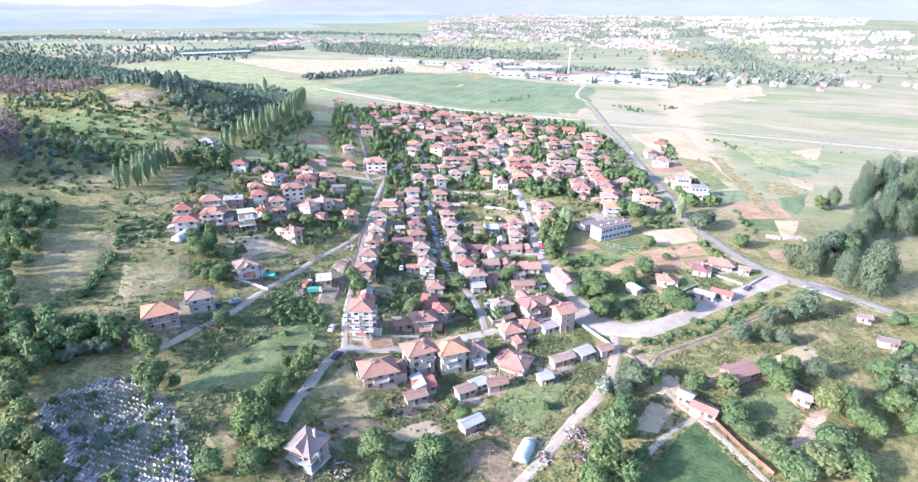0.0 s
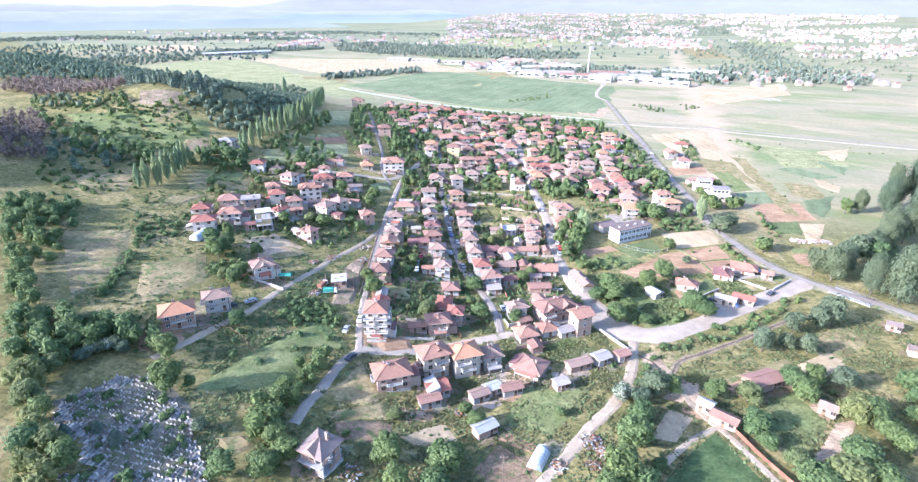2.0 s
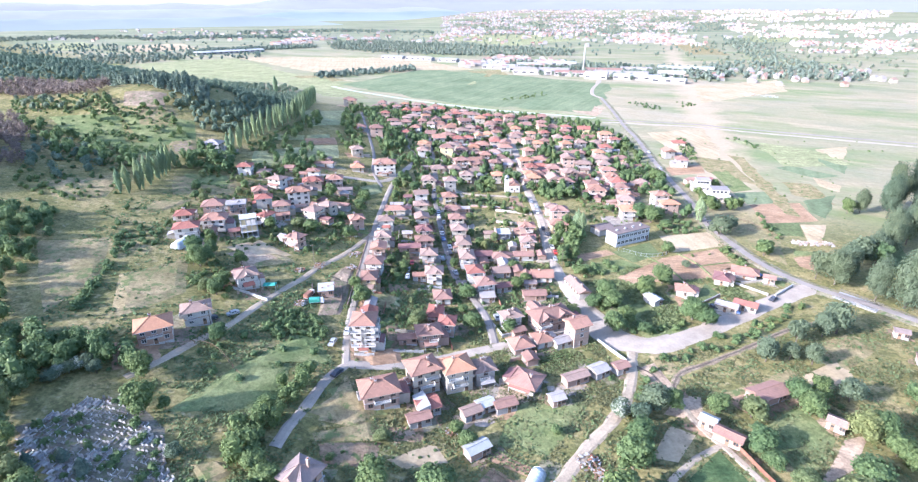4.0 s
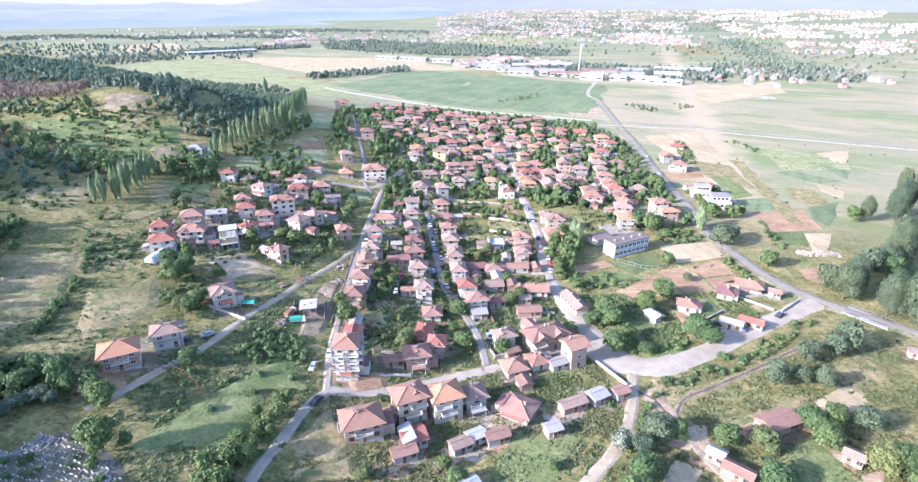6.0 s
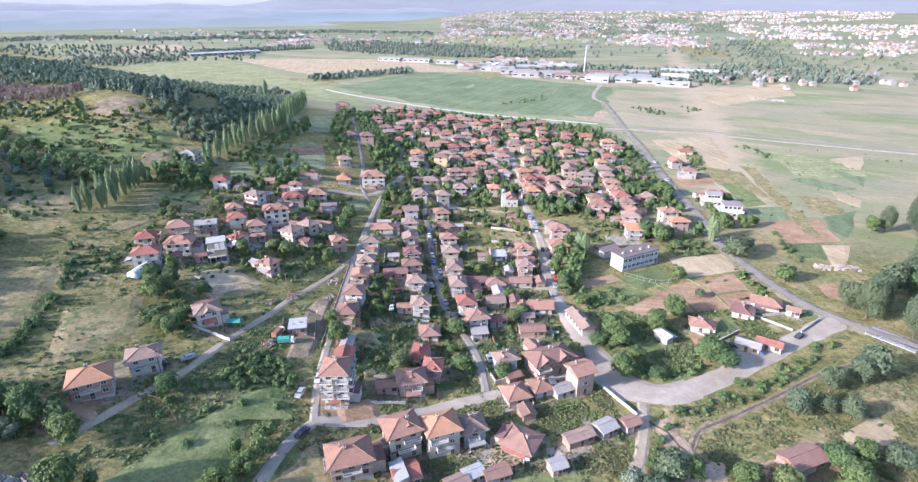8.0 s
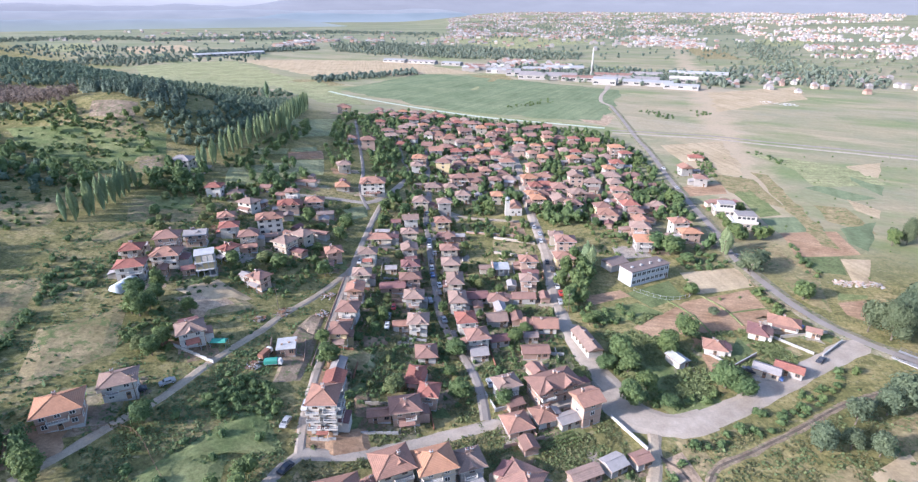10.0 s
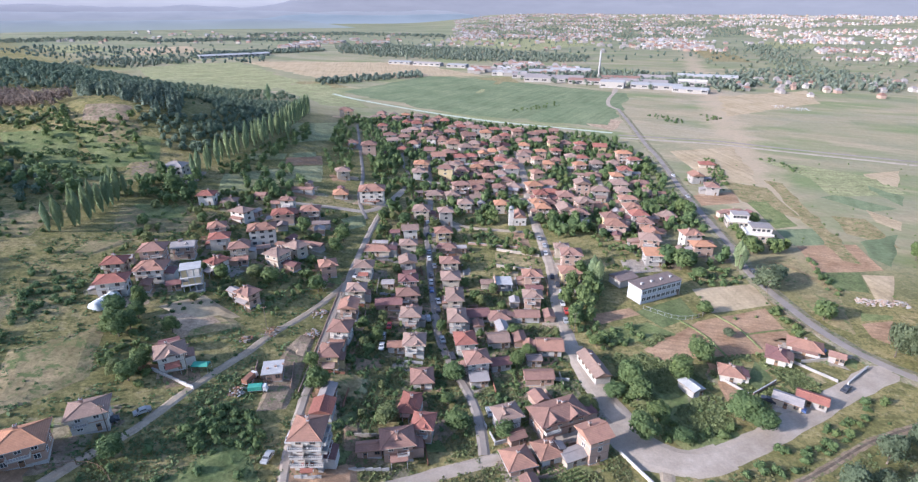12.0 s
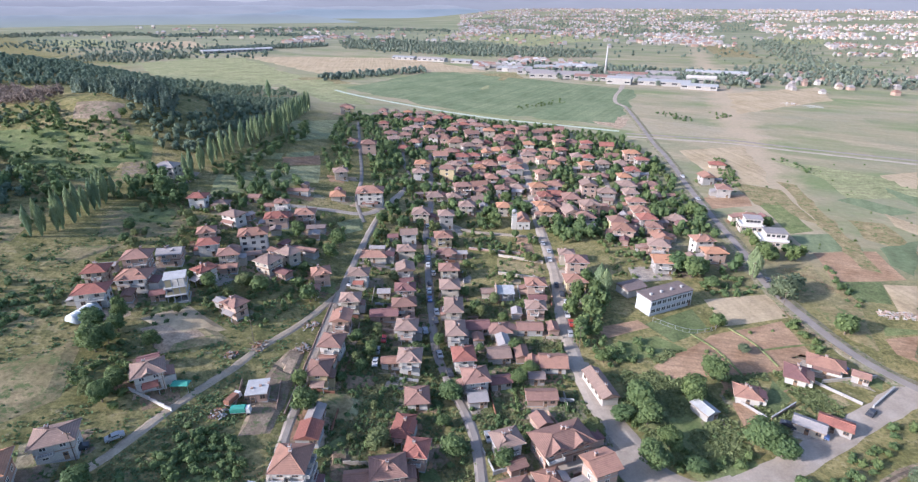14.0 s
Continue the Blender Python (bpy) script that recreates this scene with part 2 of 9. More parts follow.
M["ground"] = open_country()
M["meadow_green"] = earthy("green_meadow", (0.105, 0.13, 0.048), (0.195, 0.198, 0.085), None, 0.9, 12.0)
M["lawn"] = earthy("mown_grass", (0.082, 0.105, 0.042), (0.135, 0.15, 0.066), None, 0.8, 9.0, 0.4)
M["clover"] = earthy("lush_clover", (0.042, 0.068, 0.028), (0.085, 0.115, 0.045), None, 0.9, 5.0, 0.5)
M["crop_green"] = earthy("young_crop", (0.115, 0.142, 0.074), (0.175, 0.195, 0.105), None, 2.0, 45.0, 0.3, rows=5.0, turn=-25, mottle=0.3)
M["pale_green"] = earthy("pale_pasture", (0.185, 0.19, 0.09), (0.27, 0.258, 0.135), None, 1.6, 30.0, 0.4, rows=3.0, turn=80)
M["stubble"] = earthy("cereal_stubble", (0.30, 0.23, 0.135), (0.385, 0.30, 0.19), None, 1.0, 25.0, 0.3, rows=3.0, turn=12, mottle=0.25)
M["dry_grass"] = earthy("dry_grass", (0.175, 0.148, 0.068), (0.285, 0.218, 0.118), None, 1.2, 11.0, 0.6, weeds=(0.11, 0.13, 0.05))
M["red_soil"] = earthy("reddish_tilled_soil", (0.225, 0.138, 0.08), (0.335, 0.222, 0.136), None, 0.8, 12.0, 0.7, rows=1.2, turn=78, mottle=0.35)
M["pink_soil"] = earthy("pale_bare_soil", (0.27, 0.195, 0.13), (0.37, 0.275, 0.185), None, 1.0, 18.0, 0.5)
M["dark_soil"] = earthy("dark_garden_soil", (0.155, 0.107, 0.067), (0.24, 0.17, 0.108), None, 0.6, 6.0, 0.7, rows=0.9, turn=60, weeds=(0.09, 0.11, 0.045))
M["grave_soil"] = earthy("trodden_grave_soil", (0.10, 0.092, 0.062), (0.19, 0.168, 0.125), None, 0.6, 5.0, 0.6, weeds=(0.08, 0.10, 0.04))
M["slope_soil"] = earthy("eroded_slope_earth", (0.17, 0.128, 0.085), (0.285, 0.215, 0.15), None, 1.2, 7.0, 0.8, weeds=(0.11, 0.118, 0.055))
M["yard_soil"] = earthy("trodden_yard_earth", (0.16, 0.118, 0.08), (0.27, 0.205, 0.142), None, 0.6, 6.0, 0.6, weeds=(0.12, 0.13, 0.06))
M["mud"] = earthy("wet_brown_mud", (0.085, 0.066, 0.05), (0.15, 0.12, 0.09), None, 0.6, 4.0, 0.5)
M["gravel"] = earthy("grey_gravel", (0.23, 0.19, 0.148), (0.32, 0.275, 0.22), None, 0.5, 7.0, 0.4)
M["asphalt"] = earthy("worn_asphalt", (0.195, 0.166, 0.14), (0.262, 0.226, 0.194), None, 0.4, 9.0, 0.15, mottle=0.1)
M["street"] = earthy("dusty_asphalt", (0.262, 0.215, 0.166), (0.352, 0.296, 0.236), None, 0.5, 8.0, 0.2, mottle=0.14)
M["dirt"] = earthy("beaten_earth_track", (0.255, 0.202, 0.142), (0.348, 0.284, 0.205), None, 0.6, 7.0, 0.4, mottle=0.25)
M["verge"] = earthy("dusty_verge", (0.16, 0.145, 0.085), (0.26, 0.22, 0.145), None, 0.7, 6.0, 0.5, weeds=(0.10, 0.13, 0.05))
M["plastic"] = painted("white_plastic_sheet", [(0.30, 0.335, 0.26), (0.38, 0.41, 0.32)], 0.7)
# walls
for key, tone in dict(white=(0.46, 0.425, 0.375), cream=(0.39, 0.335, 0.262), peach=(0.37, 0.262, 0.205), yellow=(0.41, 0.325, 0.185), grey=(0.305, 0.282, 0.255), bare=(0.315, 0.215, 0.165)).items():
    M[key] = painted("render_" + key, [tuple(0.9 * v for v in tone), tone, tuple(min(0.85, 1.1 * v) for v in tone)], 0.9, 2.5, 0.3, 0.3)
M["school_wall"] = painted("pale_blue_grey_render", [(0.36, 0.375, 0.395), (0.40, 0.415, 0.43)], 0.9, 2.5, 0.3, 0.4)
# roofs
for key, tone in dict(terracotta=(0.272, 0.152, 0.108), brick=(0.235, 0.138, 0.106), clay=(0.255, 0.176, 0.138), red=(0.255, 0.108, 0.08), darkred=(0.18, 0.095, 0.085), orange=(0.34, 0.178, 0.105), brown=(0.185, 0.142, 0.125)).items():
    M["roof_" + key] = tiled("tiles_" + key, [tuple(0.82 * v for v in tone), tone, tuple(1.12 * v for v in tone)])
M["roof_grey"] = painted("fibre_cement_sheets", [(0.225, 0.2, 0.185), (0.31, 0.28, 0.262)], 0.9)
M["roof_slate"] = painted("pale_sheet_metal", [(0.25, 0.25, 0.245), (0.34, 0.335, 0.32)], 0.65)
M["roof_flat"] = painted("grey_concrete", [(0.36, 0.35, 0.34), (0.42, 0.4, 0.38)], 0.9)
M["roof_bare"] = painted("raw_hollow_brick", [(0.38, 0.24, 0.17), (0.44, 0.29, 0.2)], 0.95, 1.0)
M["roof_glass"] = painted("milky_greenhouse_film", [(0.36, 0.39, 0.39), (0.43, 0.45, 0.44)], 0.3)
M["concrete"] = painted("weathered_concrete", [(0.3, 0.29, 0.28), (0.38, 0.37, 0.35)], 0.9)
M["white_paint"] = painted("white_paint", [(0.54, 0.525, 0.49), (0.62, 0.60, 0.56)], 0.7)
M["wood"] = painted("brown_wood", [(0.16, 0.10, 0.065), (0.24, 0.16, 0.10)], 0.8)
M["rust"] = painted("rusty_metal", [(0.17, 0.08, 0.052), (0.235, 0.118, 0.078)], 0.8)
M["steel"] = painted("galvanised_steel", [(0.4, 0.41, 0.42), (0.5, 0.5, 0.5)], 0.45, metal=0.7)
M["rubber"] = painted("black_rubber", [(0.02, 0.02, 0.02), (0.03, 0.03, 0.03)], 0.7)
M["pane"] = glassy("window_glass", (0.04, 0.042, 0.045), 0.2)
M["marble"] = painted("pale_marble", [(0.30, 0.275, 0.235), (0.42, 0.385, 0.335), (0.6, 0.555, 0.49)], 0.75, 0.5, 0.25, 0.6)
M["granite"] = painted("dark_granite", [(0.12, 0.108, 0.092), (0.21, 0.19, 0.165), (0.35, 0.318, 0.275)], 0.8, 0.8)
# plants
M["bark"] = painted("tree_bark", [(0.10, 0.08, 0.06), (0.16, 0.13, 0.10)], 0.95, 0.5, 0.1)
M["leaf"] = leafy("broad_leaves", (0.088, 0.128, 0.05), (0.165, 0.214, 0.082))
M["leaf_grey"] = leafy("willow_leaves", (0.088, 0.115, 0.07), (0.155, 0.19, 0.115))
M["leaf_light"] = leafy("fresh_leaves", (0.128, 0.15, 0.058), (0.21, 0.232, 0.098))
# needles made paler and bluer, carrying the haze over the hill
M["needle"] = leafy("pine_needles", (0.105, 0.148, 0.124), (0.18, 0.225, 0.184))
M["leaf_poplar"] = leafy("poplar_leaves", (0.19, 0.245, 0.135), (0.31, 0.37, 0.205))
# leaves of far belts, paled and greyed: haze mixed into their colour
M["leaf_far"] = leafy("hazed_distant_leaves", (0.135, 0.165, 0.132), (0.215, 0.245, 0.19))
# slope leaves, a lightened bluish leaf colour with the hill's haze in it
M["leaf_slope"] = leafy("hazed_slope_leaves", (0.102, 0.144, 0.102), (0.205, 0.246, 0.165))
M["weeds"] = leafy("dry_weeds", (0.10, 0.11, 0.05), (0.17, 0.165, 0.085))
M["dead"] = leafy("bare_grey_twigs", (0.135, 0.108, 0.098), (0.22, 0.178, 0.165))
M["flower"] = painted("white_blossom", [(0.27, 0.29, 0.22), (0.36, 0.37, 0.29)], 0.9)

# ---- building kit ----
def mesh(name, verts, faces, mats=(), slots=None, soft=False):
    me = bpy.data.meshes.new(name)
    me.from_pydata(verts, [], faces)
    for m in mats:
        me.materials.append(m)
    if slots is not None:
        me.polygons.foreach_set("material_index", slots)
    if soft:
        me.polygons.foreach_set("use_smooth", [True] * len(faces))
    me.update()
    return me


class Shape:
    """Collects boxes, prisms and tubes into one mesh with several materials."""

    def __init__(self):
        self.v, self.f, self.s, self.m = [], [], [], []

    def slot(self, m):
        if m not in self.m:
            self.m.append(m)
        return self.m.index(m)

    def add(self, verts, faces, m):
        n, k = len(self.v), self.slot(m)
        self.v += [tuple(p) for p in verts]
        self.f += [tuple(n + i for i in f) for f in faces]
        self.s += [k] * len(faces)

    def box(self, x0, y0, z0, x1, y1, z1, m, edge=0.0):
        if edge:
            e = edge
            low = [(x0, y0, z0), (x1, y0, z0), (x1, y1, z0), (x0, y1, z0)]
            mid = [(x, y, z1 - e) for x, y, _ in low]
            top = [(x0 + e, y0 + e, z1), (x1 - e, y0 + e, z1), (x1 - e, y1 - e, z1), (x0 + e, y1 - e, z1)]
            v = low + mid + top
            f = [(3, 2, 1, 0), (8, 9, 10, 11)]
            for a in (0, 4):
                f += [(a + i, a + (i + 1) % 4, a + 4 + (i + 1) % 4, a + 4 + i) for i in range(4)]
            self.add(v, f, m)
            return
        v = [(x, y, z) for z in (z0, z1) for x, y in ((x0, y0), (x1, y0), (x1, y1), (x0, y1))]
        self.add(v, [(3, 2, 1, 0), (4, 5, 6, 7), (0, 1, 5, 4), (1, 2, 6, 5), (2, 3, 7, 6), (3, 0, 4, 7)], m)

    def tube(self, a, b, r0, r1, m, n=6):
        a, b = Vector(a), Vector(b)
        q = (b - a).to_track_quat("Z", "Y")
        ring = [Vector((math.cos(i * math.tau / n), math.sin(i * math.tau / n), 0)) for i in range(n)]
        v = [a + q @ (p * r0) for p in ring] + [b + q @ (p * r1) for p in ring]
        f = [(i, (i + 1) % n, n + (i + 1) % n, n + i) for i in range(n)] + [tuple(range(n, 2 * n)), tuple(range(n - 1, -1, -1))]
        self.add(v, f, m)

    def data(self, name, soft=False):
        return mesh(name, self.v, self.f, self.m, self.s, soft)


def put(name, data, parent=None, at=None, label=""):
    """One mesh object, as a part when it has a parent."""
    ob = new(name, data)
    if parent is not None:
        ob.parent = parent
    if at is not None:
        ob.matrix_basis = at
    return tagged(ob, label)


def thing(name, label, category, at, group="", kind=""):
    """The Empty at the base of a thing with parts."""
    ob = new(name)
    ob.empty_display_size = 0.5
    ob.matrix_basis = at
    return tagged(ob, label, category, group, kind)


def spot(x, y, rz=0.0, lift=0.0):
    return pose(x, y, land(x, y) + lift, 0, 0, rz)


LANES = []
PLOTS = []


def clear(x, y, r=0.0):
    """Whether a place keeps off the streets and houses."""
    return all(abs(x - a) > w + r or abs(y - b) > w + r or math.hypot(x - a, y - b) > w + r for a, b, w in LANES) and all(
        math.hypot(x - a, y - b) > w + r for a, b, w in PLOTS)


def curve(points, step=4.0):
    """A smooth line through the points."""
    pts = [Vector(p) for p in points]
    pts = [2 * pts[0] - pts[1]] + pts + [2 * pts[-1] - pts[-2]]
    out = []
    for i in range(1, len(pts) - 2):
        a, b, c, d = pts[i - 1 : i + 3]
        n = max(2, int((c - b).length / step))
        for k in range(n):
            t = k / n
            out.append(0.5 * (2 * b + (c - a) * t + (2 * a - 5 * b + 4 * c - d) * t * t + (3 * b - a - 3 * c + d) * t**3))
    return out + [pts[-2]]


def ribbon(name, label, points, width, material, lift=0.3, category="road", wobble=0.0, step=4.0, across=4):
    """A road or track laid over the land, with a slightly uneven edge."""
    line = curve(points, step)
    verts, faces = [], []
    for i, p in enumerate(line):
        d = (line[min(i + 1, len(line) - 1)] - line[max(i - 1, 0)]).normalized()
        side = Vector((d.y, -d.x))
        for k in range(across + 1):
            s = (k / across - 0.5) * width
            if k in (0, across):
                s *= 1 + wobble * noise.noise((p.x * 0.21, p.y * 0.21, k))
            q = p + side * s
            edge = 0.0 if k not in (0, across) else -0.28
            verts.append((q.x, q.y, land(q.x, q.y) + lift + edge))
        LANES.append((p.x, p.y, width / 2 + 0.5))
        if i:
            a, b = (i - 1) * (across + 1), i * (across + 1)
            faces += [(a + k, a + k + 1, b + k + 1, b + k) for k in range(across)]
    ob = new(name, mesh(name, verts, faces, [material]))
    return tagged(ob, label, category, kind="structure")


FIELD_WORDS = dict(
    stubble="pale straw-coloured harvested cereal field", pale_green="pale green mown pasture", crop_green="even green field of young crop",
    pink_soil="pale pinkish bare soil by the village", dry_grass="dry yellowish grass plot with weeds", meadow_green="rough green meadow",
    clover="deep green plot of lush clover", red_soil="reddish-brown tilled field", dark_soil="dark brown vegetable garden soil", lawn="short green grass plot",
    grave_soil="trodden grey-brown soil between graves", gravel="grey gravel yard", yard_soil="bare brown trodden earth of a work yard",
    slope_soil="eroded brown earth with weeds on the slope")
layer = [0]
BARE = []


def field(kind, a, b, c, d):
    """A worked plot with uneven edges, laid over the land."""
    layer[0] += 1
    corners = [Vector(p) for p in (a, b, c, d)]
    if kind in ("lawn", "clover", "red_soil", "dark_soil", "gravel", "stubble", "pink_soil", "yard_soil", "grave_soil"):
        BARE.append((a, b, c, d))
    size = max((corners[0] - corners[1]).length, (corners[1] - corners[2]).length, (corners[2] - corners[3]).length)
    n = max(6, min(26, int(size / 6)))
    lift = 0.10 + 0.008 * (layer[0] % 14) + size * 0.0003
    mid = sum(corners, Vector((0, 0))) / 4
    if land(mid.x, mid.y) > 1 and mid.y < 900:
        lift += 0.3
    verts, faces = [], []
    for i in range(n + 1):
        for k in range(n + 1):
            u, v = i / n, k / n
            p = corners[0] * (1 - u) * (1 - v) + corners[1] * u * (1 - v) + corners[2] * u * v + corners[3] * (1 - u) * v
            rim = i in (0, n) or k in (0, n)
            if rim:
                j = size * 0.035
                p = p + Vector((noise.noise((p.x * 0.05, p.y * 0.05, 3.1)), noise.noise((p.x * 0.05, p.y * 0.05, 9.7)))) * j
            verts.append((p.x, p.y, land(p.x, p.y) + (lift if not rim else 0.02)))
    for i in range(n):
        for k in range(n):
            q = i * (n + 1) + k
            faces.append((q, q + n + 1, q + n + 2, q + 1))
    me = mesh("field", verts, faces, [M[kind]])
    if me.polygons[0].normal.z < 0:
        me.flip_normals()
    return tagged(new("field", me), FIELD_WORDS[kind], "field", kind="structure")

# ---- the ground sheet, to the horizon ----
def spread(lo, hi, far_lo, far_hi, step):
    """Lines close together between lo and hi, wider apart beyond."""
    out, p, s = [], hi, step
    while p < far_hi:
        s *= 1.13
        p += s
        out.append(min(p, far_hi))
    mid = list(np.arange(lo, hi + 0.1, step))
    low, p, s = [], lo, step
    while p > far_lo:
        s *= 1.13
        p -= s
        low.append(max(p, far_lo))
    return [float(q) for q in low[::-1] + mid + out]


def build_ground():
    xs, ys = spread(-420, 260, -9000, 9000, 6.0), spread(60, 760, -2500, 9000, 6.0)
    verts = [(x, y, land(x, y)) for y in ys for x in xs]
    n = len(xs)
    faces = [(j * n + i, j * n + i + 1, (j + 1) * n + i + 1, (j + 1) * n + i) for j in range(len(ys) - 1) for i in range(n - 1)]
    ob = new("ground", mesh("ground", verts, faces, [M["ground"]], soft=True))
    tagged(ob, "rough green and yellowish grassland of the valley floor and hill", "ground", kind="structure")


build_ground()

# ---- roads ----
ribbon("verge", "dusty grassy verge along the main road", [(168.6, 180.4), (154.8, 199.1), (137.8, 216.5), (128, 235), (123, 262), (121, 287), (124, 312), (125, 335), (126, 364), (129, 417), (135, 489), (136.5, 536), (142.9, 622), (148.2, 711)], 8.8, M["verge"], 0.27, "verge", 0.3)
ribbon("verge", "pale dusty shoulder of the gravelly road", [(136, 217), (112, 201), (92, 188), (76, 178), (63, 172.5), (53, 175.5), (46, 187), (40.5, 203), (36.3, 223)], 7.6, M["street"], 0.285, "verge", 0.25)
ribbon("verge", "pale dusty apron where the streets meet", [(70, 175), (60, 171.5), (50, 173), (43, 182)], 9.5, M["street"], 0.27, "verge", 0.3)
ribbon("verge", "pale dusty apron by the main road", [(140, 216), (128, 210), (118, 204)], 6.5, M["street"], 0.265, "verge", 0.3)
ribbon("road", "grey asphalt main road along the village edge", [(168.6, 180.4), (154.8, 199.1), (137.8, 216.5), (128, 235), (123, 262), (121, 287), (124, 312), (125, 335), (126, 364), (129, 417), (135, 489), (136.5, 536), (142.9, 622), (148.2, 711)], 5.6, M["asphalt"], 0.34)
ribbon("road", "wide pale gravelly road curving into the village", [(133, 216), (112, 201), (92, 188), (76, 178), (63, 173.5), (53, 176), (46, 187), (40.5, 203), (36.3, 223), (34.2, 244), (34.5, 281), (33.5, 304), (31.5, 332), (29.4, 376), (28, 449), (25, 490)], 5.0, M["street"], 0.3, wobble=0.25)
ribbon("road", "dusty village cross street", [(47, 184.5), (31.7, 180.5), (19.8, 174), (8.7, 169.5), (-1.9, 165), (-10.4, 161), (-17, 157.5), (-28, 153.5), (-39.7, 151.5)], 4.4, M["street"], 0.26, wobble=0.2)
ribbon("road", "narrow dusty street past the row of houses", [(-39, 151), (-41, 160), (-43.2, 174.4), (-44.4, 187), (-46, 203), (-47.3, 218), (-48.5, 234), (-49.6, 255), (-50.6, 275), (-51.5, 299), (-52, 324), (-51, 346), (-46.8, 379)], 2.9, M["street"], 0.28, wobble=0.2)
ribbon("track", "pale earth track bending down past the trees", [(-38.5, 152), (-41.5, 146.5), (-43.4, 141.4), (-45.3, 131.4), (-47.6, 121.8), (-48.5, 114.6)], 3.2, M["street"], 0.24, "track", 0.25)
ribbon("track", "pale unpaved road along the foot of the hill", [(-49, 257), (-51.8, 244), (-57.8, 224.5), (-64, 211), (-67, 200), (-71.3, 189.2), (-76, 175.5), (-79.5, 163), (-86, 149.5), (-90, 140), (-95, 131)], 2.9, M["dirt"], 0.25, "track", 0.35)
ribbon("road", "narrow grey lane climbing between trees", [(-46.8, 379), (-47.7, 409), (-56.6, 439), (-71.3, 521)], 2.3, M["asphalt"], 0.26, wobble=0.3)
# darker asphalt colour here stands in for the shade along this street
ribbon("road", "narrow shaded central village street", [(7.3, 171), (5.5, 184), (1.9, 196), (-4.8, 211), (-10.1, 226), (-14.1, 247.5), (-18.5, 274), (-22.8, 302), (-25.9, 321), (-27.8, 354), (-33, 400), (-42, 470)], 3.2, M["asphalt"], 0.27)
ribbon("road", "narrow lane between rows of houses", [(92, 300), (87.9, 318), (84.7, 336), (81, 361), (77.5, 382), (79.1, 425), (81.8, 460)], 3.4, M["street"], 0.26)
ribbon("road", "narrow lane beside gardens", [(-57, 322), (-67.5, 351), (-74.4, 391), (-91.6, 458), (-118, 560)], 2.3, M["asphalt"], 0.25)
ribbon("road", "pale widening of the street at a crossing", [(-46.5, 379), (-51.3, 351), (-59.3, 333), (-77, 330), (-99.3, 326)], 4.5, M["street"], 0.23)
ribbon("track", "pale earth track through the allotments", [(9, 94), (14, 101.7), (22.6, 112.2), (30.7, 123.6), (37.2, 131.2), (44.9, 142.4), (50.2, 156), (53, 168)], 4.0, M["dirt"], 0.22, "track", 0.3)
ribbon("track", "narrow pale field path", [(36, 97), (41, 103.8), (48.8, 112.8), (57.6, 120.7), (66, 125.6)], 2.2, M["dirt"], 0.2, "track", 0.3)
ribbon("track", "pale path beside a rusty fence", [(60, 150), (61.4, 139.9), (63, 131.8), (67, 124.4), (70.9, 114.4), (75.5, 100)], 2.6, M["dirt"], 0.21, "track", 0.3)
ribbon("road", "grey dual carriageway crossing the plain", [(120, 560), (145, 554), (201, 539), (238, 519), (311, 483), (520, 380), (900, 190)], 5.5, M["street"], 0.32, step=12)
ribbon("road", "second carriageway of the road across the plain", [(121, 572), (146, 566), (204, 551), (243, 530), (317, 494), (528, 390), (905, 202)], 4.5, M["asphalt"], 0.31, step=12)
ribbon("road", "pale lane between gardens", [(-24, 345), (-5.7, 333), (9.3, 330), (30, 327)], 3.6, M["dirt"], 0.24)
ribbon("road", "pale lane between gardens", [(-30, 405), (-13.2, 398), (8.7, 390), (28, 381)], 3.6, M["street"], 0.24)
ribbon("track", "long pale strip of plastic-covered rows", [(-212, 812), (-176, 772), (-134, 733), (-92, 697), (-50.4, 664), (12, 626), (67.5, 602), (117, 580)], 5.5, M["plastic"], 0.5, "crop strip", 0.6, 8)
ribbon("track", "long pale green strip of covered rows", [(-140, 741), (-96, 706), (-54, 673), (9, 635), (65, 611), (115, 589)], 7.0, M["pale_green"], 0.4, "crop strip", 0.15, 8)
ribbon("road", "country road bending towards the works", [(148.2, 711), (143, 740), (152, 790), (170, 850), (190, 930)], 7.0, M["street"], 0.33)
ribbon("track", "pale eroded banks of the stream", [(59.8, 147), (62.5, 152.5), (66, 157), (74.2, 161.2), (83, 166.2), (94.1, 172.5), (109.2, 181.7), (125, 188.8), (141, 195)], 3.0, M["yard_soil"], 0.14, "stream bank", 0.9, 2.0)
ribbon("track", "shallow muddy brown stream", [(59.8, 147), (62.5, 152.5), (66, 157), (74.2, 161.2), (83, 166.2), (94.1, 172.5), (109.2, 181.7), (125, 188.8), (141, 195)], 1.3, M["mud"], 0.17, "stream", 0.9, 2.0)
ribbon("track", "brown ditch below the road corner", [(51.5, 161), (54, 158), (56.5, 155.6), (58, 150.5), (60.5, 148)], 1.5, M["mud"], 0.16, "ditch", 0.6)

